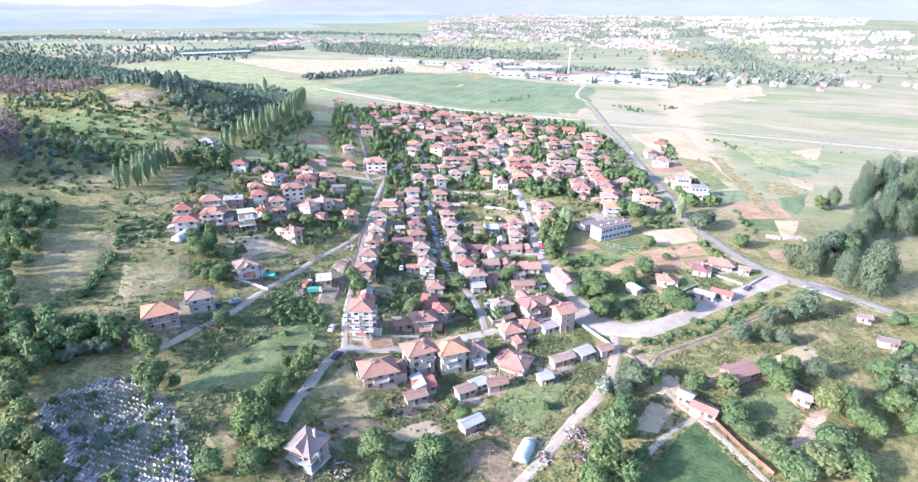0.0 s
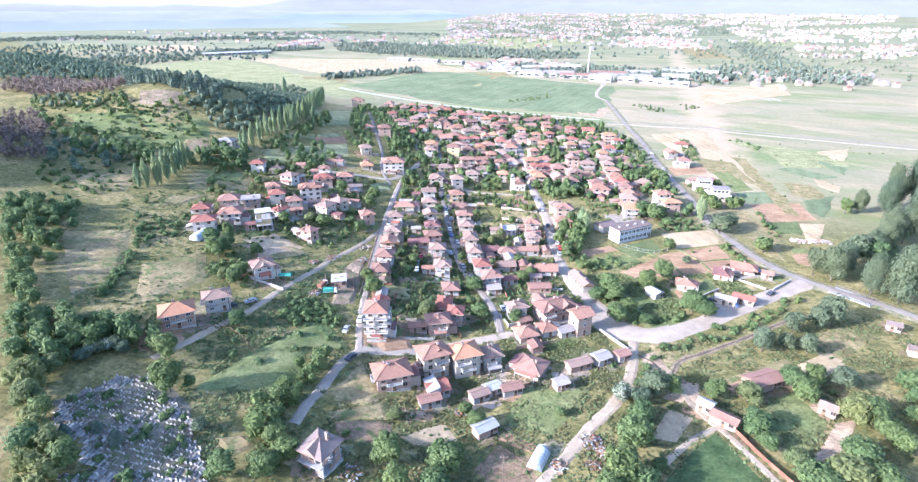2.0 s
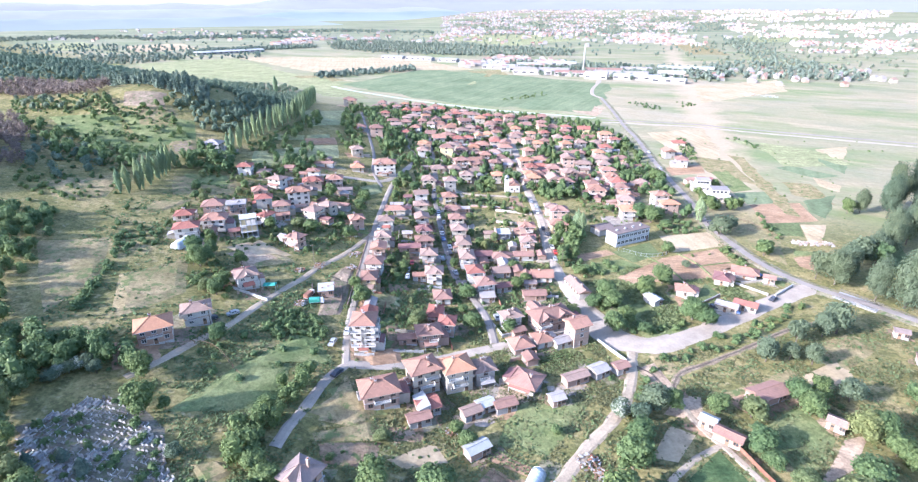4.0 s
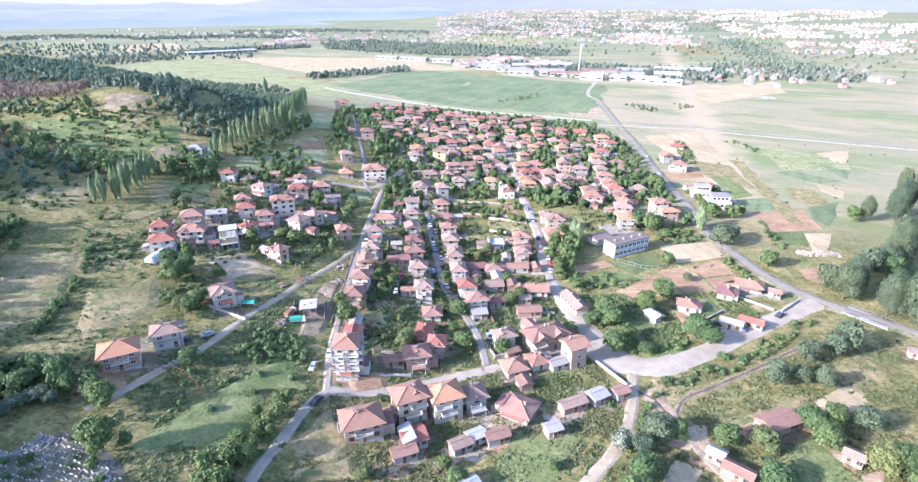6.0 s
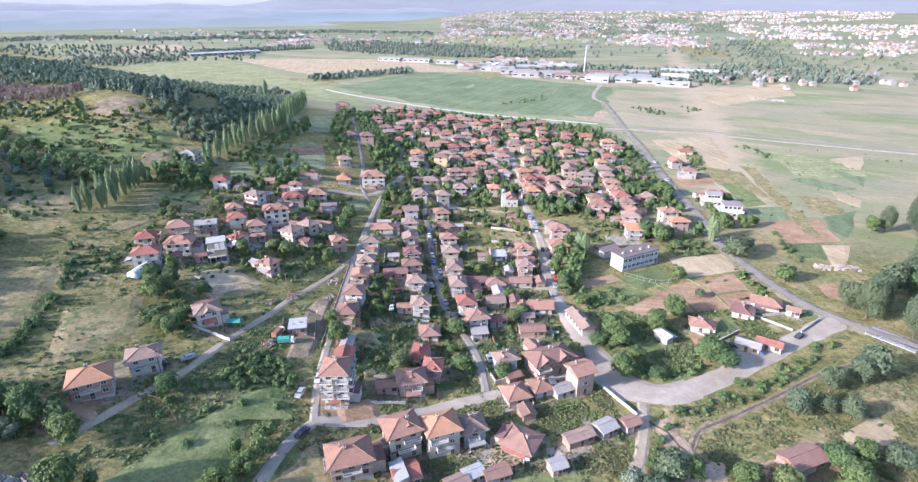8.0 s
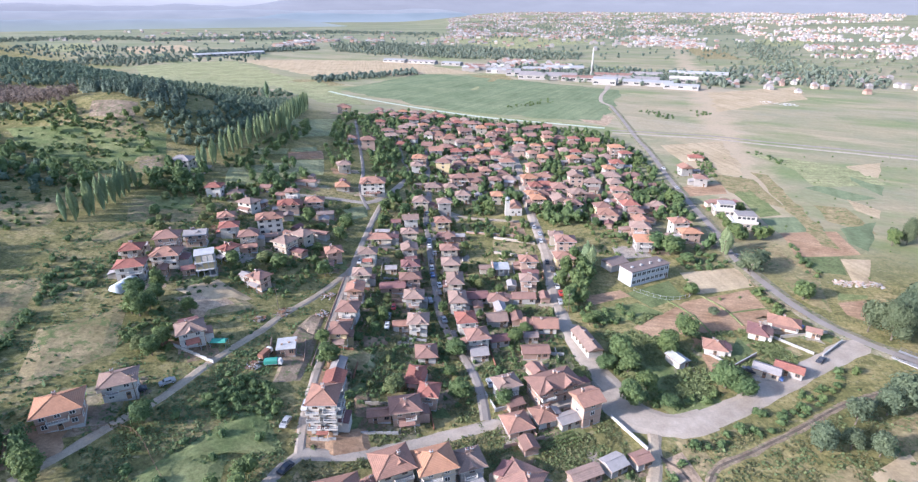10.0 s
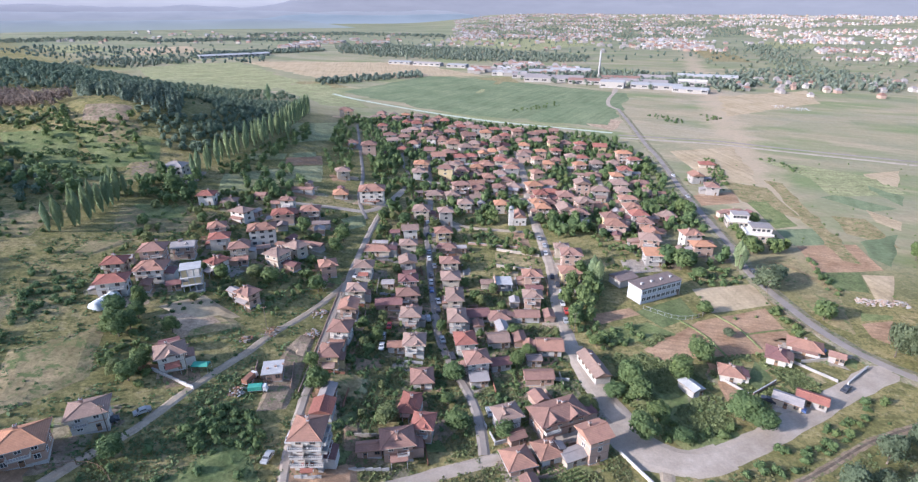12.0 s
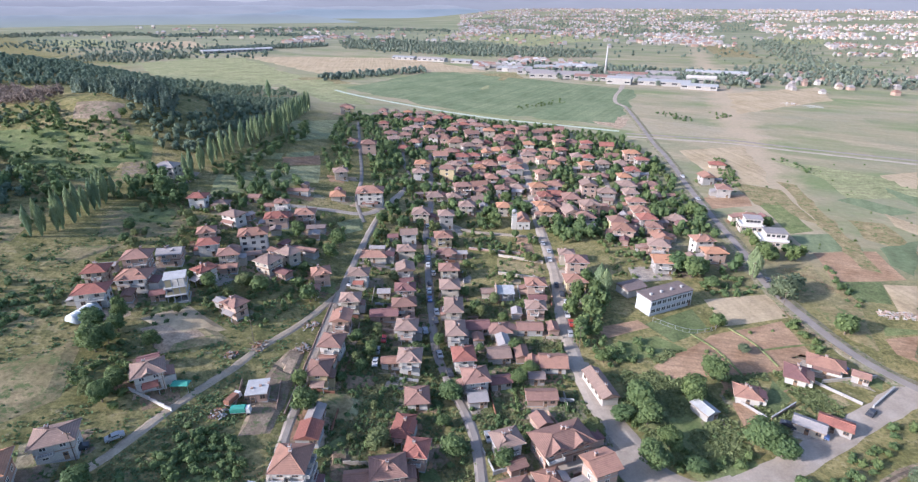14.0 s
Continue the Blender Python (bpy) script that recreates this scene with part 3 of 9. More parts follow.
# ---- fields ----
field("dry_grass", (57, 168.5), (64, 165), (66, 156), (61, 154))
field("dark_soil", (59, 149), (64, 148), (65, 140), (62, 139))
field("stubble", (-549, 1281), (-186.4, 1284), (-8, 1032), (-290.7, 992))
field("pale_green", (-696.3, 1144.2), (-549.5, 1268.2), (-299.5, 945.6), (-340.6, 667.5))
field("crop_green", (-203, 835), (-107.7, 1041), (16.2, 978), (-48.9, 680))
field("crop_green", (-48.9, 680), (16.2, 978), (186.6, 840), (123.6, 609))
field("pink_soil", (59.2, 679), (105.1, 719), (137.4, 636), (120.6, 588))
field("dry_grass", (-26.6, 1006), (30.9, 1027), (50.5, 918), (2.9, 927))
field("pale_green", (-36.5, 850), (-9.1, 881), (-2.6, 847), (-26.8, 818))
field("dry_grass", (32.8, 746), (84.2, 777), (105.1, 719), (56, 678))
field("pale_green", (-324.1, 892.3), (-257, 928.6), (-131.9, 689.3), (-182.7, 684.5))
field("stubble", (297.9, 823), (447, 889), (404, 776), (256.4, 674))
field("stubble", (150.5, 512), (205.9, 528), (183.8, 423), (151.6, 424))
field("pale_green", (211.1, 487), (237.4, 473), (272.7, 440), (225.3, 434))
field("stubble", (265.7, 453), (297.5, 463), (270.8, 422), (259.2, 424))
field("crop_green", (208.1, 398), (222.7, 403), (242.1, 378), (223.5, 372))
field("dry_grass", (160.5, 429), (183.7, 415), (178.3, 355), (157.8, 386))
field("red_soil", (131.4, 396), (160.4, 405), (155.3, 383), (129.7, 376))
field("dry_grass", (191, 431), (198.8, 424), (174.7, 291.5), (168.1, 296.5))
field("meadow_green", (159.9, 391), (173.7, 392), (171, 346), (157.2, 341))
field("crop_green", (156.5, 340), (183.8, 344), (181.4, 322), (155.9, 319))
field("red_soil", (156.4, 318), (186.5, 322), (182.1, 292.1), (150.7, 288.6))
field("crop_green", (190.3, 326), (215.6, 337), (188.4, 295.3), (185, 306))
field("lawn", (151.7, 288.2), (170.3, 290.1), (162.7, 270), (150.3, 272.3))
field("stubble", (169.9, 287.5), (182.9, 286.9), (165.6, 260.3), (160.9, 262.1))
field("dry_grass", (129.9, 298.1), (148.6, 304), (145.7, 279.1), (131.5, 275.6))
field("dry_grass", (131.4, 266.3), (150.7, 270), (138.1, 237.6), (132.3, 244.2))
field("meadow_green", (149.2, 253.1), (160.1, 252), (158.3, 249.2), (146, 247.1))
field("red_soil", (144.9, 245.2), (157.5, 248), (146.9, 231.7), (142.9, 236.3))
field("red_soil", (60.9, 223.3), (85.4, 243.2), (113.7, 254.7), (115.2, 231.9))
field("red_soil", (60.9, 223.3), (115.2, 231.9), (108.2, 224.4), (64.6, 216.4))
field("stubble", (90.7, 269.1), (117.9, 275.5), (117.7, 257.5), (92.8, 249.9))
field("lawn", (63.3, 248.5), (83.8, 261.3), (86.2, 247.5), (70.4, 237.7))
field("red_soil", (46, 245.2), (61.8, 251.2), (65, 246.6), (46.9, 237.7))
field("lawn", (87.8, 207.2), (95.4, 218.7), (97, 210), (89.7, 202.9))
field("red_soil", (78.9, 207.9), (83, 209.5), (85.6, 199.7), (78.7, 197.3))
field("dry_grass", (105.9, 211.2), (112.3, 213.8), (113.6, 208.7), (106.6, 206.1))
field("stubble", (-104, 216), (-94.2, 227.5), (-76.8, 217.9), (-86.9, 209.6))
field("pale_green", (-143, 350.8), (-119.7, 374.9), (-103, 356.6), (-134.1, 317.1))
field("dry_grass", (-42.5, 200.8), (-27.7, 196.2), (-28.7, 186.6), (-39.9, 187.3))
field("dry_grass", (8.9, 157.5), (21.3, 163.1), (21.8, 157.8), (12.6, 153.5))
field("meadow_green", (48.6, 198.1), (60.9, 214.7), (72.5, 199.9), (55.6, 182.4))
field("meadow_green", (55.6, 182.4), (72.5, 199.9), (77.1, 182.1), (60.6, 175.4))
field("meadow_green", (46.3, 234.1), (65.7, 241), (75.2, 232.8), (50.4, 224.4))
field("dry_grass", (-152.6, 234.8), (-153, 252.5), (-137.4, 261.5), (-143.8, 242.9))
field("pale_green", (-118.2, 380.4), (-101.3, 397.4), (-93.2, 366.9), (-108.2, 357.4))
field("red_soil", (-124.4, 397.2), (-108.2, 418.9), (-101.9, 398.9), (-118.8, 381.9))
field("pale_green", (-157.4, 504.9), (-132.7, 561.1), (-114.1, 477), (-133, 437))
field("dry_grass", (-87.5, 202.2), (-97.5, 212.5), (-85.9, 219.8), (-73.2, 213))
field("pale_green", (-68.7, 316), (-59, 329), (-55.3, 313), (-61.5, 305))
field("pale_green", (-1362.6, 1691.9), (-1307.4, 1867.6), (-1031, 1574), (-1111.1, 1498.6))
field("stubble", (-1041, 1667), (-929, 1782), (-774, 1553), (-872, 1428))
field("pale_green", (-764, 1474), (-667, 1562), (-574, 1418), (-650, 1286))
field("pale_green", (-242, 2173), (110.2, 2625), (392, 2018), (72.8, 1626))
field("dry_grass", (567, 1859), (644, 1790), (552, 1332), (475, 1353))
field("pale_green", (860, 2127), (1083, 2080), (949, 1792), (734, 1773))
field("grave_soil", (-107.7, 108.7), (-90, 124.7), (-76.1, 115.5), (-91.5, 97.7))
field("grave_soil", (-91.5, 97.7), (-76.1, 115.5), (-61.7, 92.1), (-81.8, 88.6))
field("dark_soil", (-1.2, 106.7), (5.8, 116.1), (16.8, 107.7), (10.2, 98.6))
field("clover", (41.7, 101.1), (64.4, 123.8), (71.6, 103), (63.8, 98.1))
field("meadow_green", (78.6, 132.1), (93.8, 142.1), (99.1, 130.5), (82.2, 112.5))
field("pink_soil", (82.7, 111.9), (99.8, 128.8), (108.1, 131.5), (96.8, 119.3))
field("pink_soil", (54.4, 137.5), (61.5, 145.8), (67.8, 145.3), (64.9, 134.5))
field("stubble", (46.7, 120.4), (54.8, 132.9), (60.4, 129.1), (53, 119))
field("dry_grass", (-40.9, 120.9), (-26.2, 129.2), (-23.4, 121.8), (-39.5, 118.4))
field("dry_grass", (-40.9, 125.9), (-38.2, 146.5), (-26.6, 131.8), (-32.2, 125.3))
# soil lying in shade, the shade put in as dark soil colour
field("dark_soil", (-38.9, 118), (-23.4, 121.3), (-23.6, 112.7), (-36.3, 111.7))
field("meadow_green", (6.8, 124.2), (12, 141.6), (34.8, 142.2), (19.6, 119.8))
field("stubble", (-21, 115.9), (-8.9, 123.6), (-5.3, 117), (-16, 113.5))
field("red_soil", (1, 120.5), (4.3, 122.5), (17.5, 115.3), (15.7, 112.5))
field("dry_grass", (-65.1, 105.8), (-59.5, 108), (-54.4, 105.9), (-59.2, 100.2))
field("dry_grass", (112.2, 171), (130.7, 181.6), (140.1, 175.6), (114.6, 156.7))
field("stubble", (102.8, 156.4), (120.6, 167.4), (118.5, 156.8), (103.5, 146.8))
field("dry_grass", (71.7, 146), (100.5, 159.7), (101.9, 154.7), (84.8, 146.4))
field("pink_soil", (52.6, 158.6), (58.6, 162.2), (62.4, 145.8), (55.9, 142.7))
field("lawn", (181, 245.2), (202.1, 260.3), (193.3, 238.8), (167.7, 219.6))
field("dry_grass", (184.3, 214.4), (198.2, 220.4), (178.6, 193.9), (172.1, 193.8))
field("meadow_green", (-78.8, 120.7), (-69.6, 141.2), (-55.5, 147.9), (-50.9, 127.9))
field("meadow_green", (-69.6, 141.2), (-55.4, 166.6), (-42.9, 150.8), (-55.5, 147.9))
field("dry_grass", (-44.1, 128.4), (-35.4, 143.7), (-26.2, 132.9), (-30.6, 124.8))
field("red_soil", (-35.1, 159.1), (-24.9, 164.3), (-21.8, 155.7), (-32.4, 150.9))
field("yard_soil", (-54.9, 176.1), (-57.1, 193.2), (-47.7, 189.6), (-47.8, 178.8))
field("yard_soil", (-57.1, 193.2), (-56.6, 205.7), (-49, 202.3), (-47.7, 189.6))
field("yard_soil", (-56.6, 205.7), (-55, 213.6), (-50.4, 214.4), (-49, 202.3))
field("pink_soil", (-53.1, 201.1), (-54.5, 210.6), (-50.8, 209.9), (-50, 202))
field("dark_soil", (-31.3, 176.4), (-27.3, 178.4), (-24, 168.2), (-29.2, 167))
field("dark_soil", (-35.5, 206.3), (-27.1, 208.8), (-25.9, 203.5), (-33.8, 199.9))
field("lawn", (-11, 175.1), (-5.3, 176.8), (-2.5, 171.8), (-9.6, 171.1))
field("lawn", (-35.4, 175.4), (-29.3, 183.1), (-28, 179.2), (-33.9, 172.8))
field("pale_green", (-37.5, 192.4), (-29.1, 198.6), (-27.5, 189.9), (-35.4, 187.8))
field("dry_grass", (9.2, 242.4), (16.8, 253.2), (21, 249.3), (16.5, 237.2))
field("red_soil", (18.2, 331), (25.4, 327), (27.1, 303), (19.1, 306))
field("dry_grass", (9.6, 302), (30.7, 297.5), (29.9, 285.9), (9.8, 287.1))
field("stubble", (12.3, 281.8), (19.7, 280.7), (19.3, 264.6), (11.9, 266.4))
field("slope_soil", (-243, 389), (-218, 396), (-211, 378), (-236, 373))
field("dry_grass", (-231, 374), (-206, 380), (-190, 358), (-219, 352))
field("meadow_green", (-276, 355), (-236, 366), (-206, 322), (-249, 332))
field("meadow_green", (-236, 366), (-189, 373), (-178, 347), (-200, 330))
field("dry_grass", (-194, 345), (-181, 354), (-170, 332), (-179, 315))
field("slope_soil", (-193, 343), (-182, 352), (-171, 335), (-181, 322))
field("meadow_green", (-222, 330), (-196, 336), (-184, 316), (-208, 314))
field("dry_grass", (-211, 262), (-182, 275), (-173, 249), (-190, 238))
field("dry_grass", (-168, 198), (-147, 210), (-132, 178), (-134, 154))
field("dry_grass", (-127.5, 183), (-112, 202), (-101.5, 178), (-113.8, 154.5))
field("pink_soil", (-101, 211), (-90, 221), (-77, 213), (-89, 201))
field("dry_grass", (-317, 942), (-262, 947), (-208, 883), (-243, 855))
field("gravel", (67.1, 296), (86.2, 299.4), (83.6, 285.2), (66.7, 281.6))
field("dry_grass", (-162, 288), (-123, 300), (-122, 276), (-150, 262))
field("meadow_green", (-160, 294), (-140, 301), (-126, 284), (-146, 276))
field("pale_green", (-143, 386), (-127, 405), (-124, 392), (-142, 375))
field("pale_green", (-126, 406), (-114, 426), (-110, 412), (-123, 396))
field("dry_grass", (197, 363), (213, 360), (206, 318), (191, 337))
field("pale_green", (224, 441), (275, 445), (265, 407), (216, 398))
field("crop_green", (253, 433), (261, 401), (249, 383), (247, 418))
field("stubble", (223, 376), (230, 355), (221, 342), (216, 355))
ribbon("verge", "narrow grassy balk across the tilled field", [(78.3, 243.1), (84, 233.5), (87.2, 220.4)], 0.9, M["meadow_green"], 0.42, "field edge", 0.4, 3.0)
ribbon("verge", "narrow grassy balk across the tilled field", [(93.1, 248), (98.2, 238.1), (100.5, 225.7)], 0.9, M["meadow_green"], 0.42, "field edge", 0.4, 3.0)
ribbon("verge", "narrow grassy balk across the tilled field", [(98.8, 234.6), (108.6, 237.5), (117.8, 239.6)], 0.9, M["meadow_green"], 0.42, "field edge", 0.4, 3.0)

# ---- plants ----
def lobes(rng, w, h, base, n, narrow=1.0):
    """Round masses that make up a crown: centre and radii."""
    out = [(0, 0, base + (h - base) * 0.52, w * 0.36, (h - base) * 0.46)]
    for i in range(n):
        a, k = rng.uniform(0, math.tau), rng.uniform(0.35, 1.0)
        z = base + (h - base) * rng.uniform(0.22, 0.82)
        taper = 1.0 - 0.55 * max(0, (z - base) / (h - base) - 0.45) * narrow
        r = w * 0.5 * taper
        s = rng.uniform(0.30, 0.46) * r
        out.append((math.cos(a) * (r - s) * k, math.sin(a) * (r - s) * k, z, s * 1.1, s * rng.uniform(0.8, 1.1)))
    return out


def clump(rng, verts, faces, p, out, size):
    """A small tuft of leaves: a bent, uneven four-sided scrap facing roughly outwards."""
    n = Vector(out) + Vector((rng.uniform(-0.5, 0.5), rng.uniform(-0.5, 0.5), rng.uniform(-0.25, 0.6)))
    if n.length < 0.05:
        n = Vector((0, 0, 1))
    n.normalize()
    u = n.cross(Vector((rng.uniform(-1, 1), rng.uniform(-1, 1), rng.uniform(-1, 1))))
    if u.length < 0.05:
        u = n.orthogonal()
    u.normalize()
    v = n.cross(u)
    k = len(verts)
    for a, b in ((-1, -1), (1, -1), (1, 1), (-1, 1)):
        q = Vector(p) + (u * a * rng.uniform(0.55, 1.1) + v * b * rng.uniform(0.55, 1.1)) * size - n * size * rng.uniform(0.0, 0.55)
        verts.append(tuple(q))
    faces += [(k, k + 1, k + 2), (k, k + 2, k + 3)]


def knob(verts, faces, c, r, rz, rng, rings=4, n=6):
    """A lumpy dark heart inside the leaves."""
    k = len(verts)
    for i in range(rings):
        t = math.pi * (i + 0.5) / rings
        for j in range(n):
            a = math.tau * j / n
            s = rng.uniform(0.75, 1.0)
            verts.append((c[0] + r * s * math.sin(t) * math.cos(a), c[1] + r * s * math.sin(t) * math.sin(a), c[2] + rz * s * math.cos(t)))
    for i in range(rings - 1):
        faces += [(k + i * n + j, k + (i + 1) * n + j, k + (i + 1) * n + (j + 1) % n, k + i * n + (j + 1) % n) for j in range(n)]
    faces += [tuple(k + j for j in range(n)), tuple(k + (rings - 1) * n + j for j in range(n - 1, -1, -1))]


def crown(seed, w, h, base, count, leaf, n=9, narrow=1.0, heart=0.74, coarse=False, hearts=3):
    rng = random.Random(seed)
    verts, faces = [], []
    masses = lobes(rng, w, h, base, n, narrow)
    for x, y, z, r, rz in masses[:hearts] if coarse else masses:
        knob(verts, faces, (x, y, z), r * heart, rz * heart, rng, *((3, 5) if coarse else (4, 6)))
    weight = [r * r for *_, r, _ in masses]
    for x, y, z, r, rz in rng.choices(masses, weight, k=count):
        d = Vector((rng.gauss(0, 1), rng.gauss(0, 1), rng.gauss(0.25, 1))).normalized()
        f = rng.uniform(0.78, 1.12)
        clump(rng, verts, faces, (x + d.x * r * f, y + d.y * r * f, z + d.z * rz * f), d, leaf * rng.uniform(0.7, 1.3))
    return verts, faces


def trunk(seed, h, base, w, thick):
    rng = random.Random(seed)
    s = Shape()
    top, p = base + (h - base) * 0.55, Vector((0, 0, -0.6))
    for i in range(4):
        q = Vector((rng.uniform(-1, 1) * thick, rng.uniform(-1, 1) * thick, -0.6 + (top + 0.6) * (i + 1) / 4))
        s.tube(p, q, thick * (1.15 - 0.24 * i), thick * (0.91 - 0.24 * i), M["bark"], 7)
        p = q
    for i in range(5):
        a = math.tau * i / 5 + rng.uniform(-0.4, 0.4)
        z = base * rng.uniform(0.7, 1.0) + (h - base) * 0.1 * i / 5
        s.tube((0, 0, z), (math.cos(a) * w * 0.3, math.sin(a) * w * 0.3, z + (h - base) * rng.uniform(0.25, 0.45)), thick * 0.45, thick * 0.12, M["bark"], 5)
    return s.data("trunk", True)


def conic(seed, w, h, count, leaf, base=0.6, bulge=0.35):
    """Poplar, cypress or pine: a pointed column of clumps."""
    rng = random.Random(seed)
    verts, faces = [], []
    parts = 4 if count < 100 else 7
    for i in range(parts):
        z = base + (h - base) * (i + 0.5) / (parts + 0.5)
        r = w * 0.5 * profile(i / parts, bulge) * (0.7 if parts == 4 else 0.5)
        knob(verts, faces, (rng.uniform(-0.1, 0.1) * w, rng.uniform(-0.1, 0.1) * w, z), r, (h - base) / (1.4 * parts), rng, *((3, 5) if parts == 4 else (4, 6)))
    for i in range(count):
        t = rng.random() ** 0.85
        a = rng.uniform(0, math.tau)
        r = w * 0.5 * profile(t, bulge) * rng.uniform(0.45, 1.3)
        clump(rng, verts, faces, (math.cos(a) * r, math.sin(a) * r, base + (h - base) * t), (math.cos(a), math.sin(a), 0.3), leaf * rng.uniform(0.7, 1.3))
    return verts, faces


def profile(t, bulge):
    return (min(1.0, (t + 0.12) / bulge) if t < bulge else max(0.05, 1 - ((t - bulge) / (1 - bulge)) ** 1.5))


TREE_KIND = dict(
    broad=("leaf", "tree", "full green broadleaf tree", "tree"), light=("leaf_light", "tree", "fresh light green fruit tree", "tree"),
    dark=("leaf", "tree", "compact dark green tree", "tree"), grey=("leaf_grey", "willow", "loose grey-green willow tree", "tree"),
    white=("flower", "tree", "pale blossoming tree by the track", "tree"), poplar=("leaf_poplar", "poplar", "slim upright green poplar", "tree"),
    cypress=("needle", "cypress", "small dark cone-shaped cypress", "tree"))
PROTO = {}


def tree_proto(kind, variant, fine):
    """Meshes for a tree 10 m high and 10 m wide, to be scaled."""
    key = (kind, variant, fine)
    if key not in PROTO:
        seed = 71 * variant + sum(map(ord, kind))
        leaf = M[TREE_KIND[kind][0]]
        if kind in ("poplar", "cypress"):
            v, f = conic(seed, 10, 10, 1150, 0.46, 0.4, 0.6 if kind == "poplar" else 0.3)
            v = [(x, y, z) for x, y, z in v]
        else:
            if fine == 2:
                v, f = crown(seed, 10, 10, 0.3, 6800, 0.15, 22, 1.0, 0.6)
            else:
                v, f = crown(seed, 10, 10, 1.6, 1900 if fine else 620, 0.29 if fine else 0.5, 14 if fine else 9, 0.9, 0.8 if kind != "grey" else 0.62)
        stem = trunk(seed, 10, 2.2, 10, 0.28)
        mats = [leaf]
        if kind == "white":
            mats = [M["leaf_grey"], leaf]
            rng = random.Random(4)
            slots = [1 if rng.random() < 0.28 else 0 for _ in f]
            PROTO[key] = (mesh("crown", v, f, mats, slots), stem)
        else:
            PROTO[key] = (mesh("crown", v, f, mats), stem)
    return PROTO[key]


seen_trees = [0]


def tree(kind, x, y, w, h, group=""):
    seen_trees[0] += 1
    i = seen_trees[0]
    leafmesh, stem = tree_proto(kind, i % 4, 2 if h > 14.5 and kind != "poplar" else (y < 225 and w > 4.5) or w > 13)
    _, name, label, category = TREE_KIND[kind]
    at = spot(x, y, (i * 67) % 360) @ Matrix.Diagonal((w / 10, w / 10, h / 10, 1))
    size = "small " if h < 6 else "tall " if h > 12 else ""
    t = thing(name, size + label, category, at, group)
    put("trunk", stem, t)
    put("crown", leafmesh, t)
    PLOTS.append((x, y, w * 0.3))
    return t


def inside(x, y, poly):
    hit, j = False, len(poly) - 1
    for i, (a, b) in enumerate(poly):
        c, d = poly[j]
        if (b > y) != (d > y) and x < (c - a) * (y - b) / (d - b) + a:
            hit = not hit
        j = i
    return hit


def low_proto(kind, variant):
    rng = random.Random(variant * 13 + len(kind))
    if kind == "conifer":
        v, f = conic(900 + variant, 4.2, 8.5, 46, 0.75, 0.8, 0.12)
    elif kind == "near_shrub":
        v, f = crown(700 + variant, 3.6, 1.9, -0.3, 105, 0.18, 5, 0.5, 0.9, True)
        v = [(x, y, max(z, -0.2)) for x, y, z in v]
    elif kind == "near_broad":
        v, f = crown(300 + variant, 7.0, 7.5, 0.6, 330, 0.27, 8, 0.9, 0.9, True, 4)
    elif kind == "shrub":
        v, f = crown(700 + variant, 3.6, 1.9, -0.3, 58, 0.25, 4, 0.5, 0.9, True)
        v, f = [(x, y, max(z, -0.2)) for x, y, z in v], f
    elif kind == "hill":
        v, f = crown(400 + variant, 7.2, 6.4, 0.0, 84, 0.5, 6, 0.8, 0.95, True, 2)
    elif kind == "small":
        v, f = crown(400 + variant, 7.6, 6.4, 0.0, 52, 0.62, 5, 0.8, 1.0, True, 2)
    elif kind == "far":
        v, f = crown(400 + variant, 7.6, 6.4, 0.0, 18, 0.95, 2, 0.8, 1.1, True, 1)
    elif kind == "dead":
        v, f = crown(500 + variant, 6.0, 7.5, 1.0, 80, 0.42, 5, 0.8, 0.35, True)
    else:
        v, f = crown(300 + variant, 7.0, 7.5, 0.6, 72, 0.55, 7, 0.9, 0.88, True, 2)
    return np.array(v), f


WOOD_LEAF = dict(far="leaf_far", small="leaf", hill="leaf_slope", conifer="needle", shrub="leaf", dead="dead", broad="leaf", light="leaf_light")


def grow(name, label, kind, places, category="trees"):
    """Many plants joined into one object: woods, thickets and hedges nobody could count."""
    rng = random.Random(len(places) * 7 + len(label))
    shape = "broad" if kind == "light" else kind
    if places and sum(p[1] for p in places) / len(places) < 225 and shape in ("broad", "shrub"):
        shape = "near_" + shape
    protos = [low_proto(shape, k) for k in range(5)]
    verts, faces, n = [], [], 0
    for x, y, s in places:
        pv, pf = protos[rng.randrange(5)]
        a = rng.uniform(0, math.tau)
        c, d = math.cos(a) * s, math.sin(a) * s
        q = np.empty_like(pv)
        q[:, 0] = pv[:, 0] * c - pv[:, 1] * d + x
        q[:, 1] = pv[:, 0] * d + pv[:, 1] * c + y
        q[:, 2] = pv[:, 2] * s * rng.uniform(0.8, 1.25) + land(x, y) - 0.15
        verts.append(q)
        faces += [tuple(i + n for i in f) for f in pf]
        n += len(pv)
    if not verts:
        return None
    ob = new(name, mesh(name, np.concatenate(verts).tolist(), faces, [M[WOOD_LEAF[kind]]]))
    return tagged(ob, label, category, kind="stuff")


